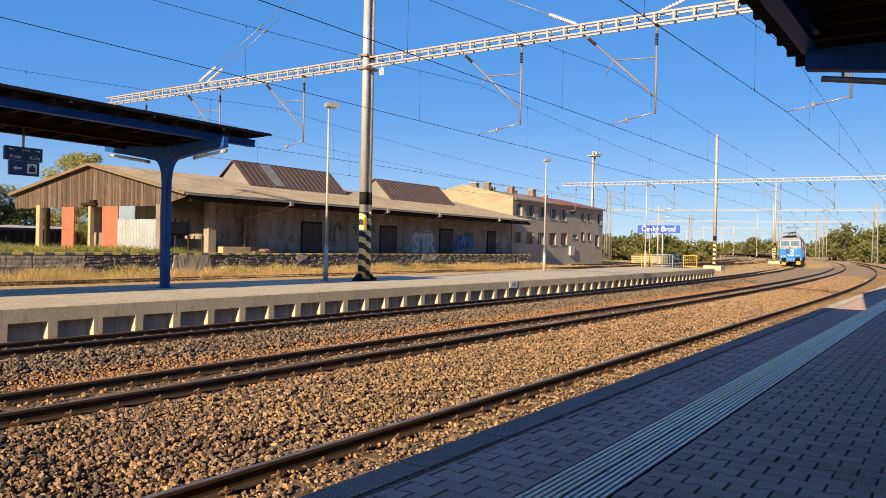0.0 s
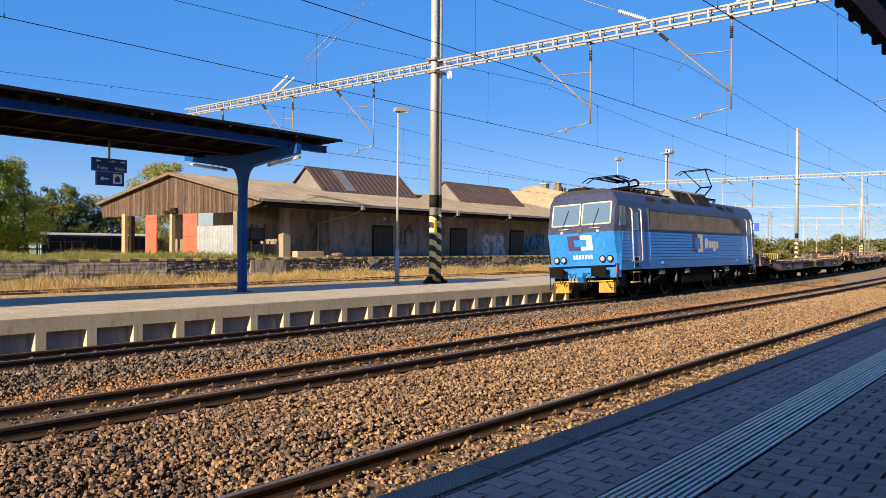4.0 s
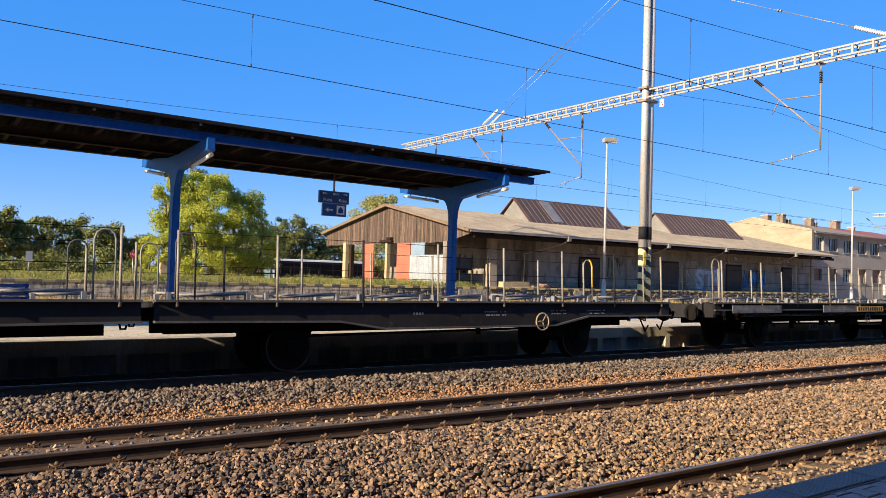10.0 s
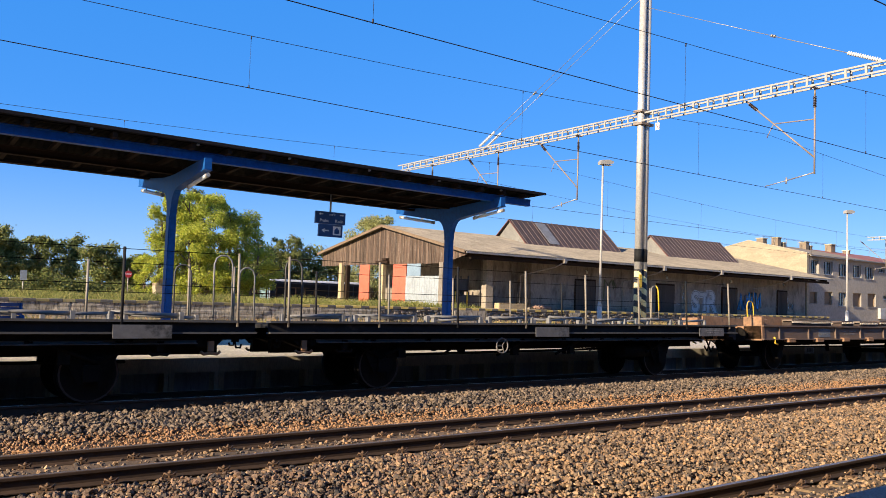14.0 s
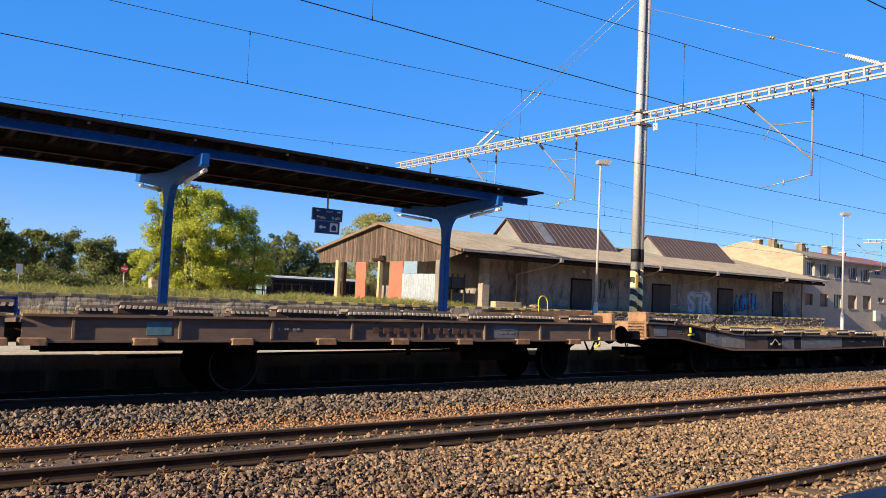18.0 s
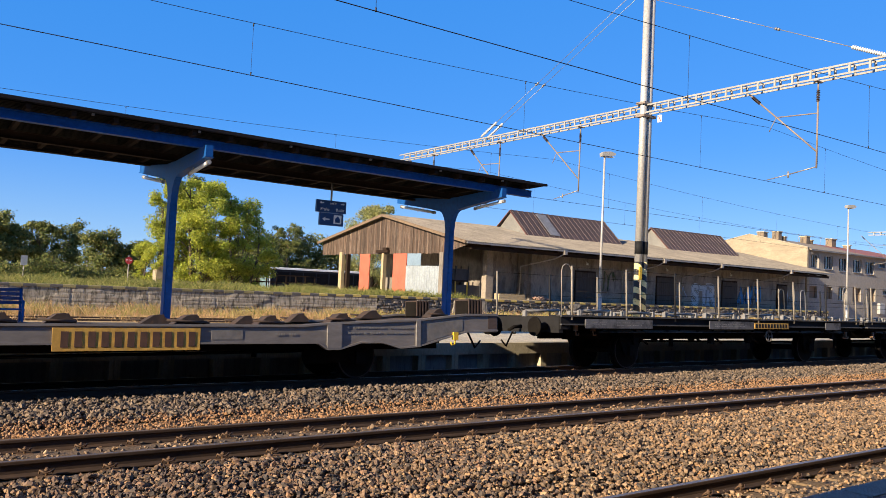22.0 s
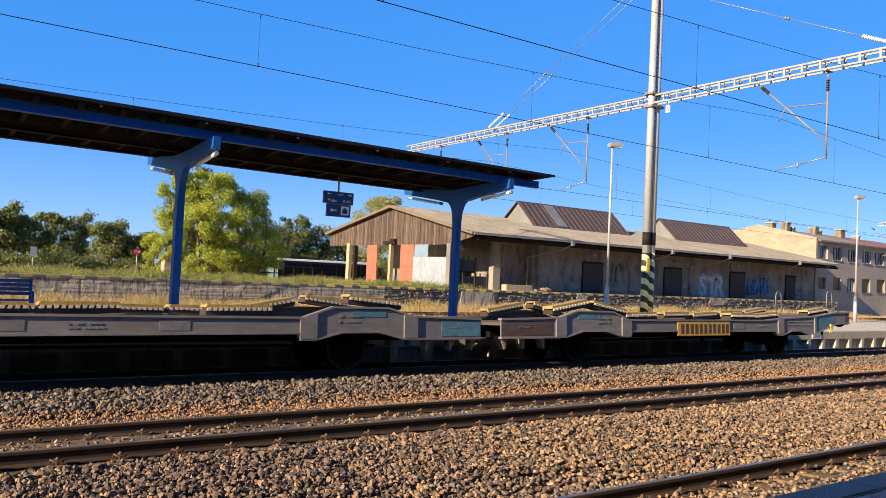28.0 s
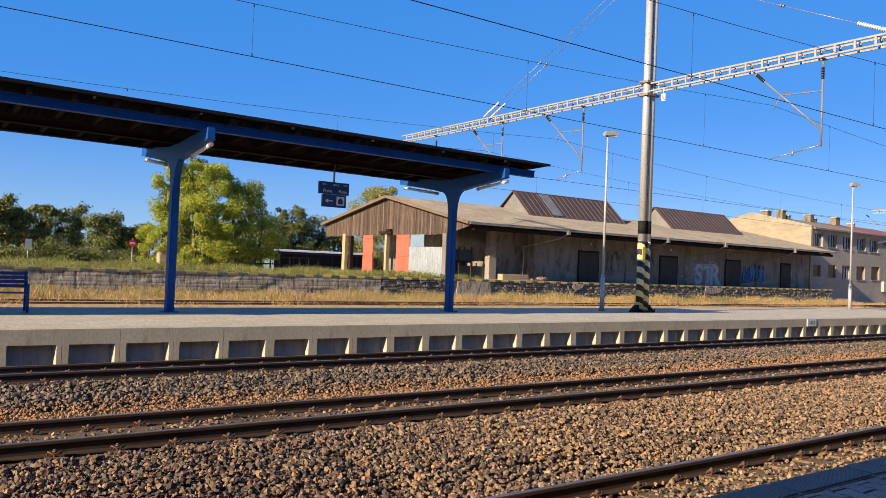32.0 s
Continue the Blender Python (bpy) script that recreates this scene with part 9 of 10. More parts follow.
def wagon_flat(L, seed, solid, yellow=False, board=False):
    """Flat wagon with stanchions and ropes; solid: a deep closed side instead of an open frame."""
    h = L / 2
    rg = random.Random(seed)
    t = thing("flat_wagon", "dark flat car carrier wagon with thin stanchions and ropes", "wagon", "freight wagons")
    zd = 1.30
    top = [(-h, zd), (h, zd)]
    if solid:
        bot = [(-h, 1.0), (-h + 3.0, 1.0), (-h + 4.1, 0.80), (h - 4.4, 0.80), (h - 3.4, 0.95), (h, 0.98)]
        side_beam(t, top, bot, 1.30, M_WDARK, lip=0.10, edge=M_WEDGE)
        stencils(t, 1.301, [(-h + 2.4, -h + 3.0, 1.02, 1.16, 2), (-h + 3.7, -h + 4.2, 1.02, 1.16, 2), (-1.0, -0.4, 1.0, 1.14, 2), (1.2, 1.5, 1.02, 1.14, 1)], seed)
        hand_wheel(t, -2.0 if yellow else 3.75, 0.88, 1.33, 0.19, M_DUST)
    else:
        bot = [(-h, 1.13), (h, 1.13)]
        side_beam(t, top, bot, 1.30, M_WDARK, lip=0.10, edge=M_WEDGE)
        for s in (-1, 1):
            x = -h + 1.5
            while x < h - 1.1:
                bm = bmesh.new()
                box(bm, x, x + 0.06, s * 1.2 - 0.03, s * 1.2 + 0.03, 0.98, 1.14)
                part("frame_strut", bm, M_UNDER, t)
                x += 1.5
            for x in (-h + 2.8, -1.0, 0.8, h - 3.2):
                bm = bmesh.new()
                rod(bm, (x, s * 1.1, 0.93), (x + 0.7, s * 1.0, 0.62), 0.03, 5)
                part("brake_hanger", bm, M_UNDER, t)
                bm = bmesh.new()
                cbox(bm, x + 0.1, x + 0.28, s * 1.0 - 0.06, s * 1.0 + 0.06, 0.62, 0.95, 0.01)
                part("bracket", bm, M_UNDER, t)
            bm = bmesh.new()
            prism(bm, [(s * 1.10, 0.93), (s * 1.29, 0.93), (s * 1.29, 0.945), (s * 1.20, 0.955), (s * 1.20, 1.0), (s * 1.10, 1.0)], -h + 1.4, h - 1.0, "x")
            part("lower_beam", fixed(bm), M_WEDGE, t)
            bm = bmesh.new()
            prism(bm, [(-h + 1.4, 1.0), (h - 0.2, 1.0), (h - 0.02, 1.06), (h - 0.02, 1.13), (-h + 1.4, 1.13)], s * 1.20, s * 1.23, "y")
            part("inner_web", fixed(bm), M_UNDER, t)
            for x, m in ((h - 0.75, M_ORANGE), (h - 1.6, M_UNDER)):
                bm = bmesh.new()
                prism(bm, [(x - 0.24, 1.02), (x + 0.24, 1.02), (x + 0.12, 0.90), (x - 0.12, 0.90)], s * 1.14, s * 1.18, "y")
                br = part("hook_bracket", fixed(bm), M_UNDER, t)
                bm = bmesh.new()
                box(bm, x - 0.05, x + 0.05, s * 1.2 - 0.035, s * 1.2 + 0.035, 0.80, 0.98)
                pipe(bm, [(x - 0.17, s * 1.2, 0.80), (x - 0.12, s * 1.2, 0.755), (x, s * 1.2, 0.77), (x + 0.12, s * 1.2, 0.755), (x + 0.17, s * 1.2, 0.80)], 0.028, 6)
                part("double_hook", bm, m, br)
        for x0, w in ((-h + 0.7, 1.08), (-0.34, 1.04)) if yellow else ((-6.3, 2.45), (-1.45, 2.08), (h - 2.4, 0.92)):
            for s in (-1, 1):
                bm = bmesh.new()
                box(bm, x0, x0 + w, s * 1.42 - 0.01, s * 1.42 + 0.01, 1.03, 1.25)
                part("grey_plate", bm, M_PLATE, t, "grey data plate")
        stencils(t, 1.431, [(-h + 0.8, -h + 1.5, 1.10, 1.2, 2)] + ([] if yellow else [(-5.2, -4.2, 1.08, 1.2, 2), (-1.2, 0.2, 1.08, 1.2, 2)]), seed)
        hand_wheel(t, 1.6, 0.84, 1.25, 0.16, M_WGREY)
        if board:
            name_board(t, 1.42, 0.66, 2.45, 1.05, 1.22, M_SIGNYEL, M_BLACK)
    deck(t, top, 1.28, M_WDARK)
    stanchion_set(t, h, zd, rg)
    for y in (-1.15, 1.15):
        if y < 0:
            hoop(t, -h + 0.4, y, zd, M_POST)
        hoop(t, h - 0.55, y, zd, M_GREYTUBE if y < 0 else M_WEDGE, 1.17)
        if yellow and y < 0:
            bm = bmesh.new()
            pipe(bm, [(-h + 0.235, y, zd + 0.5), (-h + 0.235, y, zd + 1.08), (-h + 0.275, y, zd + 1.2), (-h + 0.36, y, zd + 1.255)], 0.024, 8)
            part("hoop_sleeve", bm, M_YELLOW, t, "yellow painted half of the hoop")
    hooks(t, (-h + 0.7, -h + 1.3), 1.15, 1.12, M_ORANGE)
    hooks(t, (h - 0.8, h - 0.3), 1.15, 1.12, M_UNDER)
    bm = bmesh.new()
    box(bm, -h - 0.02, -h + 0.12, -1.32, 1.32, 0.92, 1.30)
    cbox(bm, -h + 0.0, -h + 0.35, -1.35, -0.95, 1.0, 1.34, 0.02)
    cbox(bm, -h + 0.0, -h + 0.35, 0.95, 1.35, 1.0, 1.34, 0.02)
    part("end_beam", bm, M_WDARK, t)
    buffers(t, -h, -1)
    wheelset(t, -h + 2.9, 0.46)
    wheelset(t, h - 2.6, 0.46)
    under_gear(t, -h + 1.0, h - 0.4, 1.0, seed)
    return t


def wagon_slim(L, seed, wheel_x, name_x):
    """Slate-grey wagon with a smooth curved side beam."""
    h = L / 2
    rg = random.Random(seed)
    t = thing("car_carrier_wagon", "slate-grey car carrier wagon with smooth bowed side beams", "wagon", "freight wagons")
    top = [(-h, 1.33), (-h + 2.5, 1.33), (-h + 4.5, 1.24), (h - 3, 1.22), (h, 1.27)]
    bot = [(-h, 1.02), (-h + 1.8, 1.02), (-h + 3.6, 0.86), (h - 4, 0.86), (h - 1.5, 0.98), (h, 1.0)]
    side_beam(t, top, bot, 1.38, M_WSLATE, lip=0.03)
    deck(t, top, 1.36, M_DECKDARK)
    zf = line_fun(top)
    stencils(t, 1.381, [(-h + 0.2, -h + 0.34, 1.14, 1.26, 2), (-h + 0.4, -h + 1.22, 1.19, 1.27, 1), (-h + 0.7, -h + 0.95, 1.07, 1.15, 1), (-h + 4.4, -h + 5.2, 0.96, 1.14, 2), (-h + 6.0, -h + 6.5, 0.96, 1.14, 2)], seed)
    for s in (-1, 1):
        for text, x, k in (("TEN", -h + 0.54, 0.12), ("Laadrs", -h + 1.2, 0.12), ("GE", -h + 1.62, 0.11)):
            writing("lettering", text, k, M_MARK, t, pose(x, s * 1.3825, 1.11, 90, 0, 0 if s < 0 else 180))
    name_board(t, 1.382, name_x, name_x + 1.75, 0.92, 1.09, M_BLACK, M_SIGNOLIVE)
    if wheel_x is not None:
        hand_wheel(t, wheel_x, 0.91, 1.40, 0.24, M_WHEELORANGE)
    for s in (-1, 1):
        x = -h + 2.5
        while x < h - 1.2:
            ln = rg.uniform(1.1, 1.6)
            bm = bmesh.new()
            rod(bm, (x, s * 1.05, zf(x) + 0.16), (x + ln, s * 1.05, zf(x + ln) + 0.12), 0.03, 8)
            for xx in (x, x + ln):
                box(bm, xx - 0.035, xx + 0.035, s * 1.05 - 0.06, s * 1.05 + 0.06, zf(xx) - 0.02, zf(xx) + 0.17)
            part("wheel_bar", bm, M_GREYTUBE, t, "grey tubular wheel bar")
            x += ln + rg.uniform(0.3, 0.7)
    hoop(t, -h + 0.2, 1.0, 1.32, M_GREYTUBE, 0.9)
    hooks(t, (-h + 0.9, -h + 1.4), 1.2, 1.0, M_ORANGE)
    bm = bmesh.new()
    box(bm, -h - 0.02, -h + 0.1, -1.38, 1.38, 0.92, 1.36)
    part("end_beam", bm, M_WSLATE, t)
    buffers(t, -h, -1)
    wheelset(t, -h + 3.4, 0.46)
    wheelset(t, h - 1.2, 0.46)
    under_gear(t, -h + 1.0, h - 0.4, 0.95, seed)
    return t


def wagon_straight(L, seed, board_end):
    """Brown wagon with a deep straight side beam and rust-orange brackets."""
    h = L / 2
    rg = random.Random(seed)
    t = thing("car_carrier_wagon", "rusty brown car carrier wagon with straight ribbed side beam", "wagon", "freight wagons")
    top, bot = [(-h, 1.31), (h, 1.28)], [(-h, 0.94), (h, 0.91)]
    side_beam(t, top, bot, 1.38, M_WRUST, lip=0.07)
    deck(t, top, 1.36, M_DECKDARK)
    for i in range(8):
        x = -h + 0.9 + i * (L - 1.6) / 7
        for s in (-1, 1):
            bm = bmesh.new()
            box(bm, x - 0.02, x + 0.02, s * 1.40 - 0.025, s * 1.40 + 0.03, 0.94, 1.28)
            part("web_rib", bm, M_WRUST, t)
            bm = bmesh.new()
            cbox(bm, x + 0.35, x + 0.75, s * 1.40 - 0.1, s * 1.40 + 0.07, 0.84, 0.96, 0.02)
            part("side_bracket", bm, M_ORANGE, t, "rust-orange side bracket")
    patches(t, 1.381, [(-h + 3.2, -h + 3.9, 0.98, 1.25, M_WGREYB), (h - 2.2, h - 1.8, 1.0, 1.22, M_WTEAL)])
    stencils(t, 1.389, [(-h + 3.3, -h + 3.8, 1.04, 1.2, 2), (-1.8, -1.0, 1.04, 1.2, 2), (2.0, 2.5, 1.06, 1.18, 1)], seed)
    if board_end:
        name_board(t, 1.384, -2.2, 0.6, 1.02, 1.2, None, M_SIGNBRN)
    chocks(t, lambda x: 1.32, [-h + 1.0 + i * 1.45 for i in range(int(L / 1.45))], rg)
    bm = bmesh.new()
    for s in (-1, 1):
        cbox(bm, -h - 0.02, -h + 0.14, s * 1.1 - 0.3, s * 1.1 + 0.3, 0.94, 1.6, 0.02)
        cbox(bm, -h + 0.14, -h + 0.75, s * 1.0 - 0.12, s * 1.0 + 0.12, 1.33, 1.54, 0.02)
    box(bm, -h - 0.02, -h + 0.1, -1.38, 1.38, 0.9, 1.32)
    part("end_bracket", bm, M_ORANGE, t, "rust-orange end bracket")
    hoop(t, -h + 0.3, -0.85, 1.32, M_YELLOW, 0.75)
    for s in (-1, 1):
        bm = bmesh.new()
        prism(bm, [(-h + 0.3, 1.33), (-h + 2.6, 1.33), (-h + 2.6, 1.58), (-h + 0.3, 1.66)], s * 0.82, s * 0.86, "y")
        part("loading_flap", fixed(bm), M_ORANGE, t, "rust-orange folded loading flap")
        bm = bmesh.new()
        pipe(bm, [(-h + 0.6, s * 1.42, 1.0), (-h + 0.6, s * 1.43, 0.82), (-h + 0.75, s * 1.43, 0.78)], 0.03, 6)
        part("tow_hook", bm, M_YELLOW, t, "yellow tow hook")
    buffers(t, -h, -1)
    wheelset(t, -h + 1.5, 0.46)
    wheelset(t, h - 3.5, 0.46)
    under_gear(t, -h + 1.0, h - 0.4, 0.98, seed)
    return t


def wagon_hump(L, seed, board, teal, yellow_chocks, last=False):
    """Grey wagon whose low side beam humps up over the axles."""
    h = L / 2
    rg = random.Random(seed)
    t = thing("car_carrier_wagon", "grey car carrier wagon with humped side beams over the axles", "wagon", "freight wagons")
    top = [(-h, 1.29), (-h + 0.85, 1.28), (-h + 2.1, 1.15), (-h + 4.0, 1.07), (-h + 4.6, 1.02), (h - 4.1, 1.0), (h - 3.5, 1.2), (h - 2.3, 1.2), (h - 1.75, 1.04), (h, 1.0)]
    bot = [(-h, 0.98), (-h + 0.85, 0.95), (-h + 2.05, 0.66), (-h + 2.5, 0.63), (-h + 2.9, 0.74), (-h + 3.4, 0.74), (-h + 3.85, 0.62), (-h + 4.1, 0.62), (-h + 4.3, 0.74), (h - 4.2, 0.75),
           (h - 4.15, 0.63), (h - 3.85, 0.63), (h - 3.3, 0.76), (h - 2.5, 0.76), (h - 1.95, 0.63), (h - 1.2, 0.62), (h, 0.62)]
    side_beam(t, top, bot, 1.40, M_WGREY, lip=0.03)
    deck(t, [(-h, 1.25), (-h + 0.85, 1.24), (-h + 4.0, 1.04), (h, 0.97)], 1.38, M_DECKDARK)
    zf = line_fun(top)
    for x, w in ((-h + 2.08, 0.05), (-h + 3.97, 0.15), (h - 4.0, 0.17), (h - 1.78, 0.16)):
        for s in (-1, 1):
            bm = bmesh.new()
            prism(bm, [(x - w, 0.63), (x + w, 0.63), (x + w, zf(x + w) + 0.01), (x - w, zf(x - w) + 0.01)], s * 1.41 - 0.025, s * 1.41 + 0.025, "y")
            part("web_rib", fixed(bm), M_WGREY, t)
    end = [(-h + 0.95, -h + 2.0, (0.97, 0.69), (1.25, 1.14), M_WTEAL if yellow_chocks else M_WGREY2)]
    inner = [(h - 1.02, h - 0.02, 0.66, 0.98, M_WTEAL)] if teal else [(h - 1.52, h - 0.02, 0.66, 0.98, M_WBROWN)]
    patches(t, 1.401, end + inner + [(h - 3.1, h - 2.35, 1.04, 1.17, M_WTEAL), (-h + 0.02, -h + 0.26, 1.0, 1.27, M_WBROWN), (-1.6, -1.05, 0.79, 0.95, M_WGREY2), (0.9, 1.4, 0.79, 0.97, M_WGREY2)])
    stencils(t, 1.409, [(-h + 2.25, -h + 3.75, 0.86, 1.06, 2), (-0.5, 0.05, 0.80, 0.94, 2), (-2.6, -2.2, 0.82, 0.94, 1), (h - 3.4, h - 2.9, 0.9, 1.1, 2), (h - 0.8, h - 0.45, 0.8, 0.86, 1), (h - 1.0, h - 0.5, 0.84, 0.92, 2)], seed)
    if board:
        name_board(t, 1.412, -0.85, 1.4, 0.62, 0.98, M_SIGNYEL, M_SIGNBRN)
    if yellow_chocks:
        xs = [-h + 1.75 + i * 1.35 for i in range(int((L - 2) / 1.35))]
        chocks(t, lambda x: zf(x) + 0.02, xs, rg, 1.1, CHOCK_Y)
    else:
        x = -h + 1.7
        while x < h - 0.5:
            for s in (-1, 1):
                bm = bmesh.new()
                k, q = rg.uniform(0.2, 0.32), x + rg.uniform(-0.3, 0.3)
                prism(bm, [(q - k, 0.0), (q + k, 0.0), (q + k * 0.75, 0.05), (q + k * 0.1, 0.17), (q - k * 0.5, 0.19), (q - k * 0.62, 0.13), (q - k, 0.07)], s * 1.1 - 0.15, s * 1.1 + 0.15, "y")
                for v in bm.verts:
                    v.co.z += zf(q) + 0.01
                chock = part("folded_chock", fixed(bm), M_RUSTDARK, t, "folded dark rusty wheel chock")
                bm = bmesh.new()
                rod(bm, (q - k * 1.2, s * 1.27, zf(q) + 0.06), (q + k * 1.3, s * 1.27, zf(q) + 0.10), 0.022, 6)
                part("pivot_bar", bm, M_RUSTDARK, chock)
            x += rg.uniform(0.9, 1.8)
    bm = bmesh.new()
    box(bm, -h - 0.02, -h + 0.1, -1.36, 1.36, 0.92, 1.27)
    part("end_beam", bm, M_WBROWN, t, "brown end beam")
    # a dark slatted box standing on the outer end
    if last:
        for y in (-0.9, 0.9):
            hoop(t, -h + 0.25, y, 1.26, M_GREYTUBE, 0.75)
    for y0 in (-1.25, 0.75) if not last else ():
        bm = bmesh.new()
        box(bm, -h + 0.32, -h + 0.68, y0 + 0.03, y0 + 0.47, 1.26, 1.6)
        crate = part("slatted_box", bm, M_UNDER, t, "black slatted box on the end deck")
        for i in range(5):
            bm = bmesh.new()
            box(bm, -h + 0.31 + i * 0.08, -h + 0.35 + i * 0.08, y0, y0 + 0.5, 1.26, 1.63)
            part("slat", bm, M_RUSTDARK, crate)
    hooks(t, (-h + 1.15,), 1.42, 0.93, M_YELLOW)
    # spring hangers and a step below the inner end
    for s in (-1, 1):
        for x in (h - 1.35, h - 0.75, h - 0.2):
            bm = bmesh.new()
            prism(bm, [(x, 0.64), (x + 0.16, 0.64), (x + 0.03, 0.36), (x, 0.36)], s * 1.22 - 0.1, s * 1.22 + 0.1, "y")
            part("spring_hanger", fixed(bm), M_DUST, t)
    buffers(t, -h, -1)
    wheelset(t, -h + 3.15, 0.42)
    wheelset(t, h - 2.9, 0.42)
    under_gear(t, -h + 1.0, h - 0.4, 0.82, seed)
    return t


# ---------------------------------------------------------------- the train: places along it, metres from the reference mark
SPEED = 22.6
KINDS = {
    "low_a": wagon_low(12.85, 301, False), "low_b": wagon_low(12.85, 302, True),
    "solid_a": wagon_flat(13.05, 303, True), "solid_b": wagon_flat(13.05, 304, True, True),
    "flat_a": wagon_flat(14.1, 305, False, False, True), "flat_b": wagon_flat(14.1, 306, False, True),
    "slim_a": wagon_slim(15.75, 307, None, -1.9), "slim_b": wagon_slim(15.45, 308, -2.14, -1.45),
    "straight_a": wagon_straight(13.15, 309, False), "straight_b": wagon_straight(13.0, 310, True),
    "hump_a": wagon_hump(15.1, 311, False, True, False), "hump_b": wagon_hump(14.7, 312, True, False, False),
    "hump_y": wagon_hump(15.1, 313, False, True, True), "hump_z": wagon_hump(14.7, 314, True, False, True, True),
}
CONSIST = (("low", 133.7, 146.5, 147.2, 160.0), ("low", 161.0, 174.2, 174.9, 187.4), ("low", 188.7, 201.8, 202.5, 215.1), ("solid", 216.3, 229.2, 229.5, 242.5),
           ("flat", 244.4, 258.5, 259.1, 272.8), ("slim", 274.0, 290.0, 290.3, 305.8), ("flat", 307.5, 321.8, 322.2, 335.8), ("straight", 337.2, 350.4, 350.8, 363.7),
           ("flat", 365.0, 379.0, 379.7, 393.7), ("straight", 395.1, 408.3, 408.5, 421.5), ("low", 422.7, 435.5, 436.1, 449.1), ("low", 450.4, 463.2, 463.8, 476.4),
           ("hump", 477.7, 492.8, 493.3, 508.0), ("flat", 510.0, 524.0, 524.3, 538.6), ("low", 540.0, 552.8, 553.2, 566.1), ("flat", 567.3, 581.6, 582.0, 596.3),
           ("flat", 598.2, 612.3, 612.7, 626.7), ("humpy", 627.8, 643.0, 643.5, 658.2))
used = set()
TRAIN = [(locomotive(), (116.6 + 132.2) / 2, 0.0)]
for kind, a0, a1, b0, b1 in CONSIST:
    for key, lo, hi, turn in ((("hump_y" if kind == "humpy" else kind + "_a"), a0, a1, 0.0), (("hump_z" if kind == "humpy" else kind + "_b"), b0, b1, 180.0)):
        ob = KINDS[key]
        if key in used:
            ob = copy_thing(ob, pose(0, 0, 0))
        used.add(key)
        TRAIN.append((ob, (lo + hi) / 2, turn))


def train_pose(s, turn):
    x, y, h = along(3, s)
    return pose(x, y, 0, 0, 0, math.degrees(h)) @ pose(0, 0, 0, -tilt) @ pose(0, 0, 0, 0, 0, turn)

# ---------------------------------------------------------------- bus and lorry beyond the bank
M_BUSWHITE = surf("bus_white", (0.75, 0.76, 0.76), (0.68, 0.69, 0.7), 0.4, big=1, fine=9, bump=0)
M_BUSDARK = surf("bus_dark_side", (0.012, 0.014, 0.02), (0.016, 0.019, 0.026), 0.5, spec=0.1, big=1, fine=9, bump=0)
M_BUSPANE = surf("tinted_bus_window", (0.004, 0.005, 0.007), (0.006, 0.007, 0.009), 0.55, spec=0.05, big=1, fine=9, bump=0)
bus = thing("bus", "parked bus with dark windows and white roof", "bus", at=pose(32.5, 78.0, 0.05))
bm = bmesh.new()
prism(bm, [(0.0, 0.35), (12.0, 0.35), (12.0, 2.88), (0.25, 2.88), (0.0, 2.1)], -1.25, 1.25, "y")
part("body", fixed(bm), M_BUSDARK, bus)
bm = bmesh.new()
cbox(bm, 0.1, 12.0, -1.27, 1.27, 2.78, 3.0, 0.06)
part("roof", bm, M_BUSWHITE, bus, "white roof")
for i in range(7):
    bm = bmesh.new()
    cbox(bm, 0.9 + i * 1.55, 2.3 + i * 1.55, -1.262, -1.251, 1.35, 2.55, 0.003)
    part("window", bm, M_BUSPANE, bus)
bm = bmesh.new()
box(bm, -0.03, 0.0, -1.1, 1.1, 0.6, 2.5)
part("windscreen", bm, surf("bus_windscreen", (0.25, 0.38, 0.42), (0.2, 0.32, 0.36), 0.15, big=1, fine=9, bump=0), bus)
for x in (2.2, 8.6):
    for s in (-1, 1):
        bm = bmesh.new()
        rod(bm, (x, s * 1.0, 0.48), (x, s * 1.28, 0.48), 0.48, 20)
        part("wheel", bm, M_BLACK, bus)
bm = bmesh.new()
cbox(bm, 0.02, 0.14, -1.3, -1.2, 0.4, 2.7, 0.01)
part("corner_pillar", bm, M_BUSWHITE, bus)
bm = bmesh.new()
cbox(bm, 1.2, 11.9, -1.275, -1.252, 0.4, 0.95, 0.01)
part("side_skirt", bm, M_BUSWHITE, bus, "white lower side panel")

lorry = thing("lorry", "moving lorry with blue tarpaulin body and pale end", "lorry")
M_TARP = surf("blue_tarpaulin", (0.04, 0.16, 0.33), (0.05, 0.19, 0.37), 0.5, big=0.8, fine=6, bump=0.1)
bm = bmesh.new()
cbox(bm, 0.0, 7.2, -1.25, 1.25, 1.05, 3.5, 0.04)
cargo = part("cargo_body", bm, M_TARP, lorry)
bm = bmesh.new()
cbox(bm, -0.12, 0.0, -1.27, 1.27, 1.0, 3.55, 0.02)
part("rear_door", bm, M_SHEETGREY, lorry)
bm = bmesh.new()
box(bm, 0.0, 7.2, -1.27, 1.27, 3.5, 3.58)
part("roof_rail", bm, M_SHEETGREY, lorry)
writing("lettering", "AUTODOPRAVA", 0.62, M_SIGNWHITE, cargo, pose(3.7, -1.256, 2.85, 90))
bm = bmesh.new()
for i in range(5):
    box(bm, 2.4 + i * 0.52, 2.72 + i * 0.52, -1.258, -1.251, 1.95, 2.4)
bars(bm, 1.4, 6.2, 1.42, 1.52, -1.252, 1, random.Random(8))
part("name_bars", bm, M_SIGNWHITE, cargo)
bm = bmesh.new()
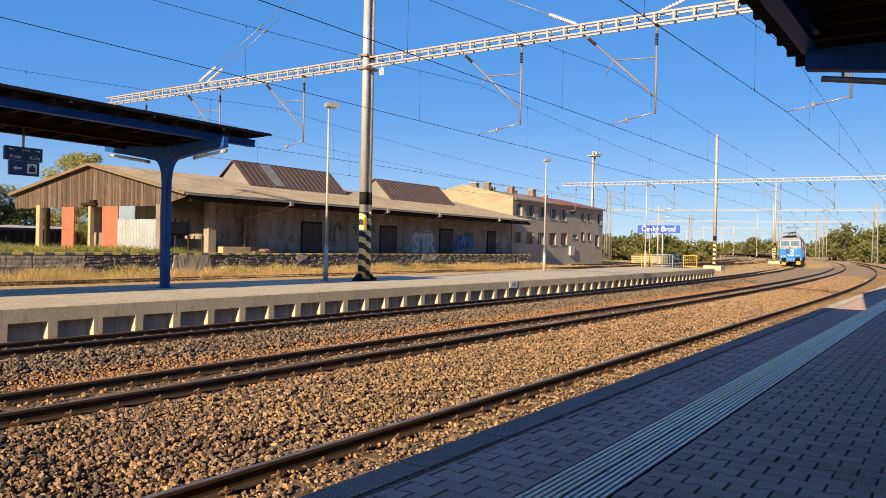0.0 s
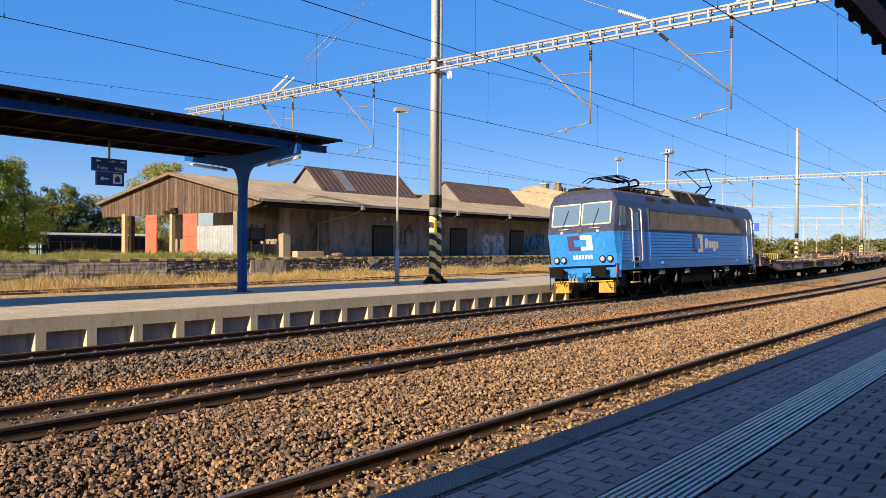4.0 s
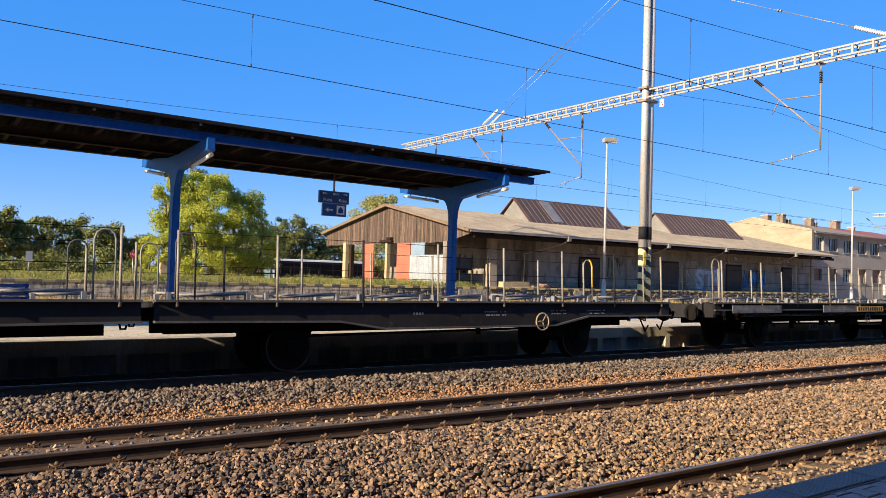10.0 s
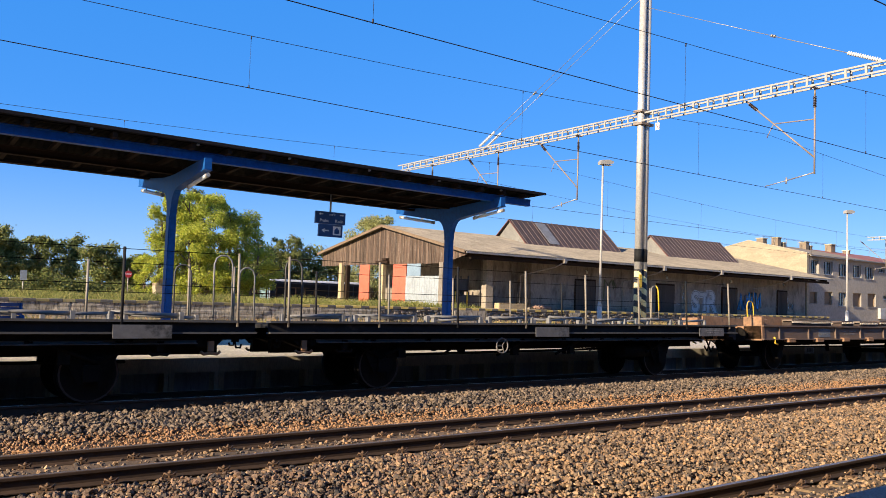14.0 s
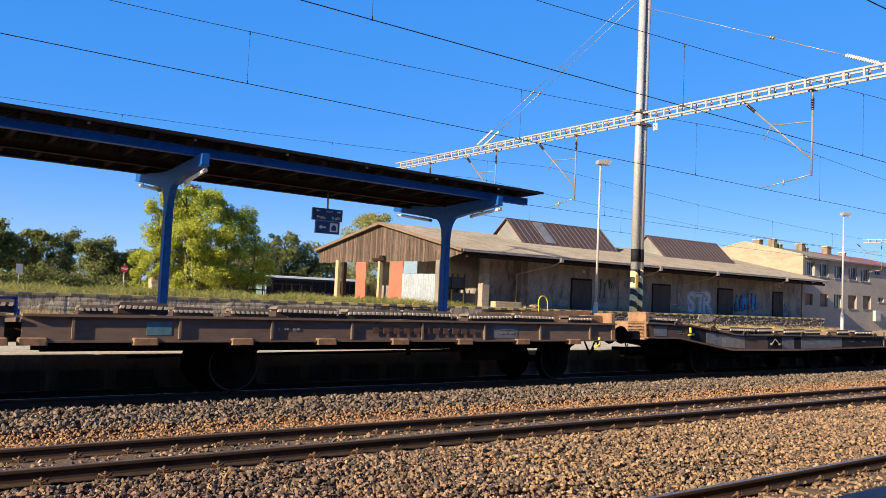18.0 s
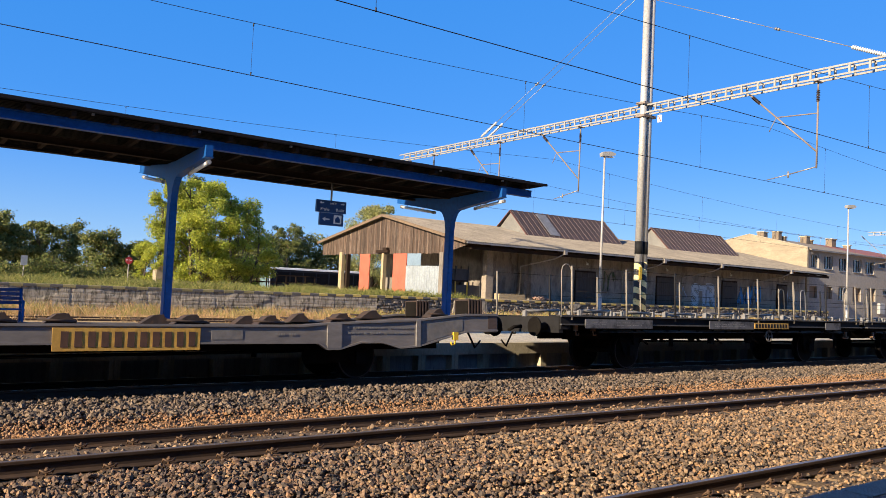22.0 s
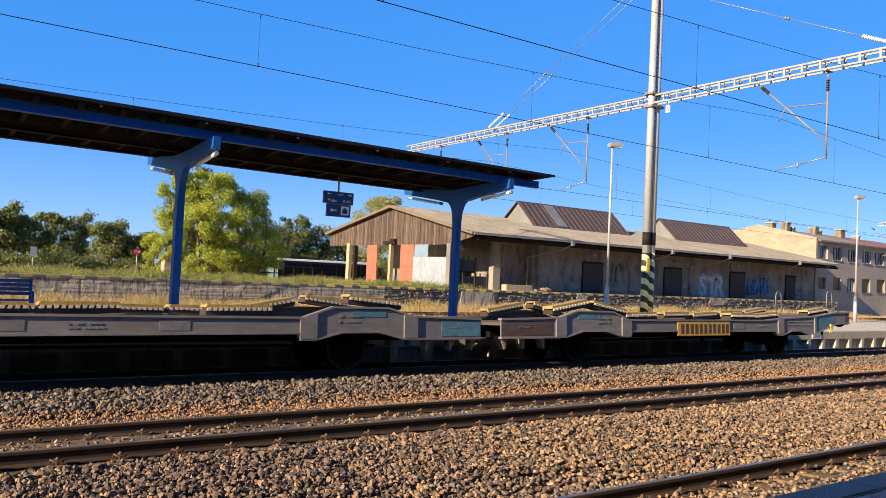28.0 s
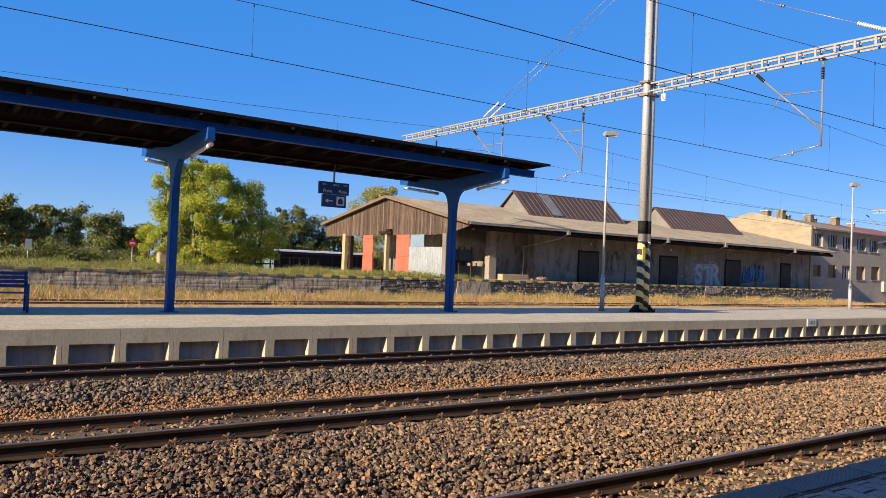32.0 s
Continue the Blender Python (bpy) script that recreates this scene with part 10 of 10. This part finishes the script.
prism(bm, [(7.35, 0.6), (9.2, 0.6), (9.25, 1.7), (8.9, 2.75), (7.35, 2.8)], -1.15, 1.15, "y")
cab = part("cab", fixed(bm), M_BUSWHITE, lorry)
bm = bmesh.new()
box(bm, 7.9, 8.8, -1.165, -1.152, 1.75, 2.5)
part("side_window", bm, M_GLASS, cab)
bm = bmesh.new()
box(bm, 0.0, 7.4, -0.5, 0.5, 0.7, 1.05)
part("chassis", bm, M_BLACK, lorry)
for x in (1.3, 2.4, 8.3):
    for s in (-1, 1):
        bm = bmesh.new()
        rod(bm, (x, s * 0.85, 0.5), (x, s * 1.2, 0.5), 0.5, 20)
        part("wheel", bm, M_BLACK, lorry)

# ---------------------------------------------------------------- distant railway yard
def lattice_mast(x, y, h, w=0.45):
    t = thing("lattice_mast", "pale steel lattice mast", "mast", "lattice masts", at=pose(x, y, 0))
    for sx in (-1, 1):
        for sy in (-1, 1):
            bm = bmesh.new()
            rod(bm, (sx * w, sy * w, -0.2), (sx * w * 0.6, sy * w * 0.6, h), 0.05, 6)
            part("leg", bm, M_BEAM, t)
    n = int(h / 0.9)
    bm = bmesh.new()
    for i in range(n):
        z0, z1 = h * i / n, h * (i + 1) / n
        k0, k1 = w * (1 - 0.4 * i / n), w * (1 - 0.4 * (i + 1) / n)
        for s in (-1, 1):
            rod(bm, (-k0 if i % 2 else k0, s * k0, z0), (k1 if i % 2 else -k1, s * k1, z1), 0.025, 4)
            rod(bm, (s * k0, -k0 if i % 2 else k0, z0), (s * k1, k1 if i % 2 else -k1, z1), 0.025, 4)
    part("bracing", bm, M_BEAM, t)
    return t


lm = lattice_mast(118.0, 47.9, 10.9)
for x, y in ((150.0, 12.8), (200.0, 37.3), (200.0, 28.9), (203.0, 27.8), (190.0, 55.9)):
    copy_thing(lm, pose(x, y, 0))
fl = thing("floodlight_tower", "tall pale floodlight tower with a lamp platform", "floodlight", at=pose(113.0, 48.5, 0))
for dx in (-0.35, 0.35):
    bm = bmesh.new()
    rod(bm, (dx, 0, -0.2), (dx, 0, 17.2), 0.14, 8)
    part("pole", bm, M_MAST, fl)
bm = bmesh.new()
box(bm, -1.0, 1.0, -0.7, 0.7, 16.4, 16.5)
for k in range(4):
    box(bm, -0.9 + k * 0.5, -0.6 + k * 0.5, -0.9, -0.6, 16.6, 17.0)
part("lamp_platform", bm, M_MAST, fl)
for i in range(7):
    s = 96 + i * 24
    bm = bmesh.new()
    x, y, hh = p2(s, 14 + (i % 3) * 5)
    t = thing("signal_post", "slim pale post beside the sidings", "post", "slim posts", at=pose(x, y, 0))
    rod(bm, (0, 0, -0.2), (0, 0, 7.5), 0.09, 8)
    part("post", bm, M_MAST, t)
    bm = bmesh.new()
    rod(bm, (0, 0, 6.9), (0, -2.2, 7.2), 0.05, 6)
    part("bracket", bm, M_MAST, t)
# stacked concrete slabs and a red wagon in the yard
for i in range(4):
    bm = bmesh.new()
    cbox(bm, -1.4, 1.4, -2.2, 2.2, 0.28 * i, 0.28 * i + 0.22, 0.03)
    sl = tagged(part("stacked_slab", bm, M_CREAM), "pale concrete slab in a stack on the ground", "slab", "stacked slabs")
    sl.matrix_basis = pose(108.0, 37.5, 0.0)
rw = thing("open_wagon", "dark red open wagon standing in the sidings", "wagon", at=pose(150.0, 42.5, 0.1, 0, 0, 14))
bm = bmesh.new()
box(bm, -7, 7, -1.3, 1.3, 0.95, 1.75)
part("body", bm, surf("dark_red_paint", (0.22, 0.06, 0.045), (0.17, 0.05, 0.04), 0.8, big=0.6, fine=8), rw)
for x in (-5, -3.2, 3.2, 5):
    bm = bmesh.new()
    rod(bm, (x, -0.8, 0.45), (x, 0.8, 0.45), 0.45, 16)
    part("wheelset", bm, M_UNDER, rw)
for y0, x0 in ((31.0, 70), (36.0, 80), (26.5, 72)):
    t = thing("yard_track", "rusty yard track in dry ground", "railway track", "main tracks", "structure")
    for dy in (-0.75, 0.75):
        bm = bmesh.new()
        pts = [(x0 + i * 12, y0 + dy + (i * 12) ** 2 / 1300.0) for i in range(14)]
        for (xa, ya), (xb, yb) in zip(pts, pts[1:]):
            m = pose(xa, ya, 0.0, 0, 0, math.degrees(math.atan2(yb - ya, xb - xa)))
            box(bm, 0, math.hypot(xb - xa, yb - ya) + 0.02, -0.04, 0.04, -0.2, 0.14, m)
        part("rail", bm, M_RAIL, t)


# ---------------------------------------------------------------- what moves
def motions():
    for ob, u, turn in TRAIN:
        t, rows = 0.0, []
        while t < 32.0:
            rows.append((t, train_pose(u - SPEED * t, turn)))
            t += 0.5 if u - SPEED * t > 10 else 2.0
        rows.append((32.0, train_pose(u - SPEED * 32.0, turn)))
        walk(ob, rows)
    walk(lorry, [(0.0, pose(-90.0, 68.0, 0.16)), (4.0, pose(-22.0, 68.0, 0.16)), (5.5, pose(4.2, 68.0, 0.16)), (6.0, pose(9.5, 68.0, 0.16)), (6.8, pose(17.3, 68.0, 0.16)), (7.1, pose(18.1, 68.0, 0.16)), (7.8, pose(20.6, 69.2, 0.16, 0, 0, 35)), (9.0, pose(26.0, 75.5, 0.16, 0, 0, 68)), (10.5, pose(28.2, 86.0, 0.16, 0, 0, 84)), (15.0, pose(29.0, 135.0, 0.1, 0, 0, 88)), (32.0, pose(29.0, 150.0, 0.1, 0, 0, 88))])


motions()
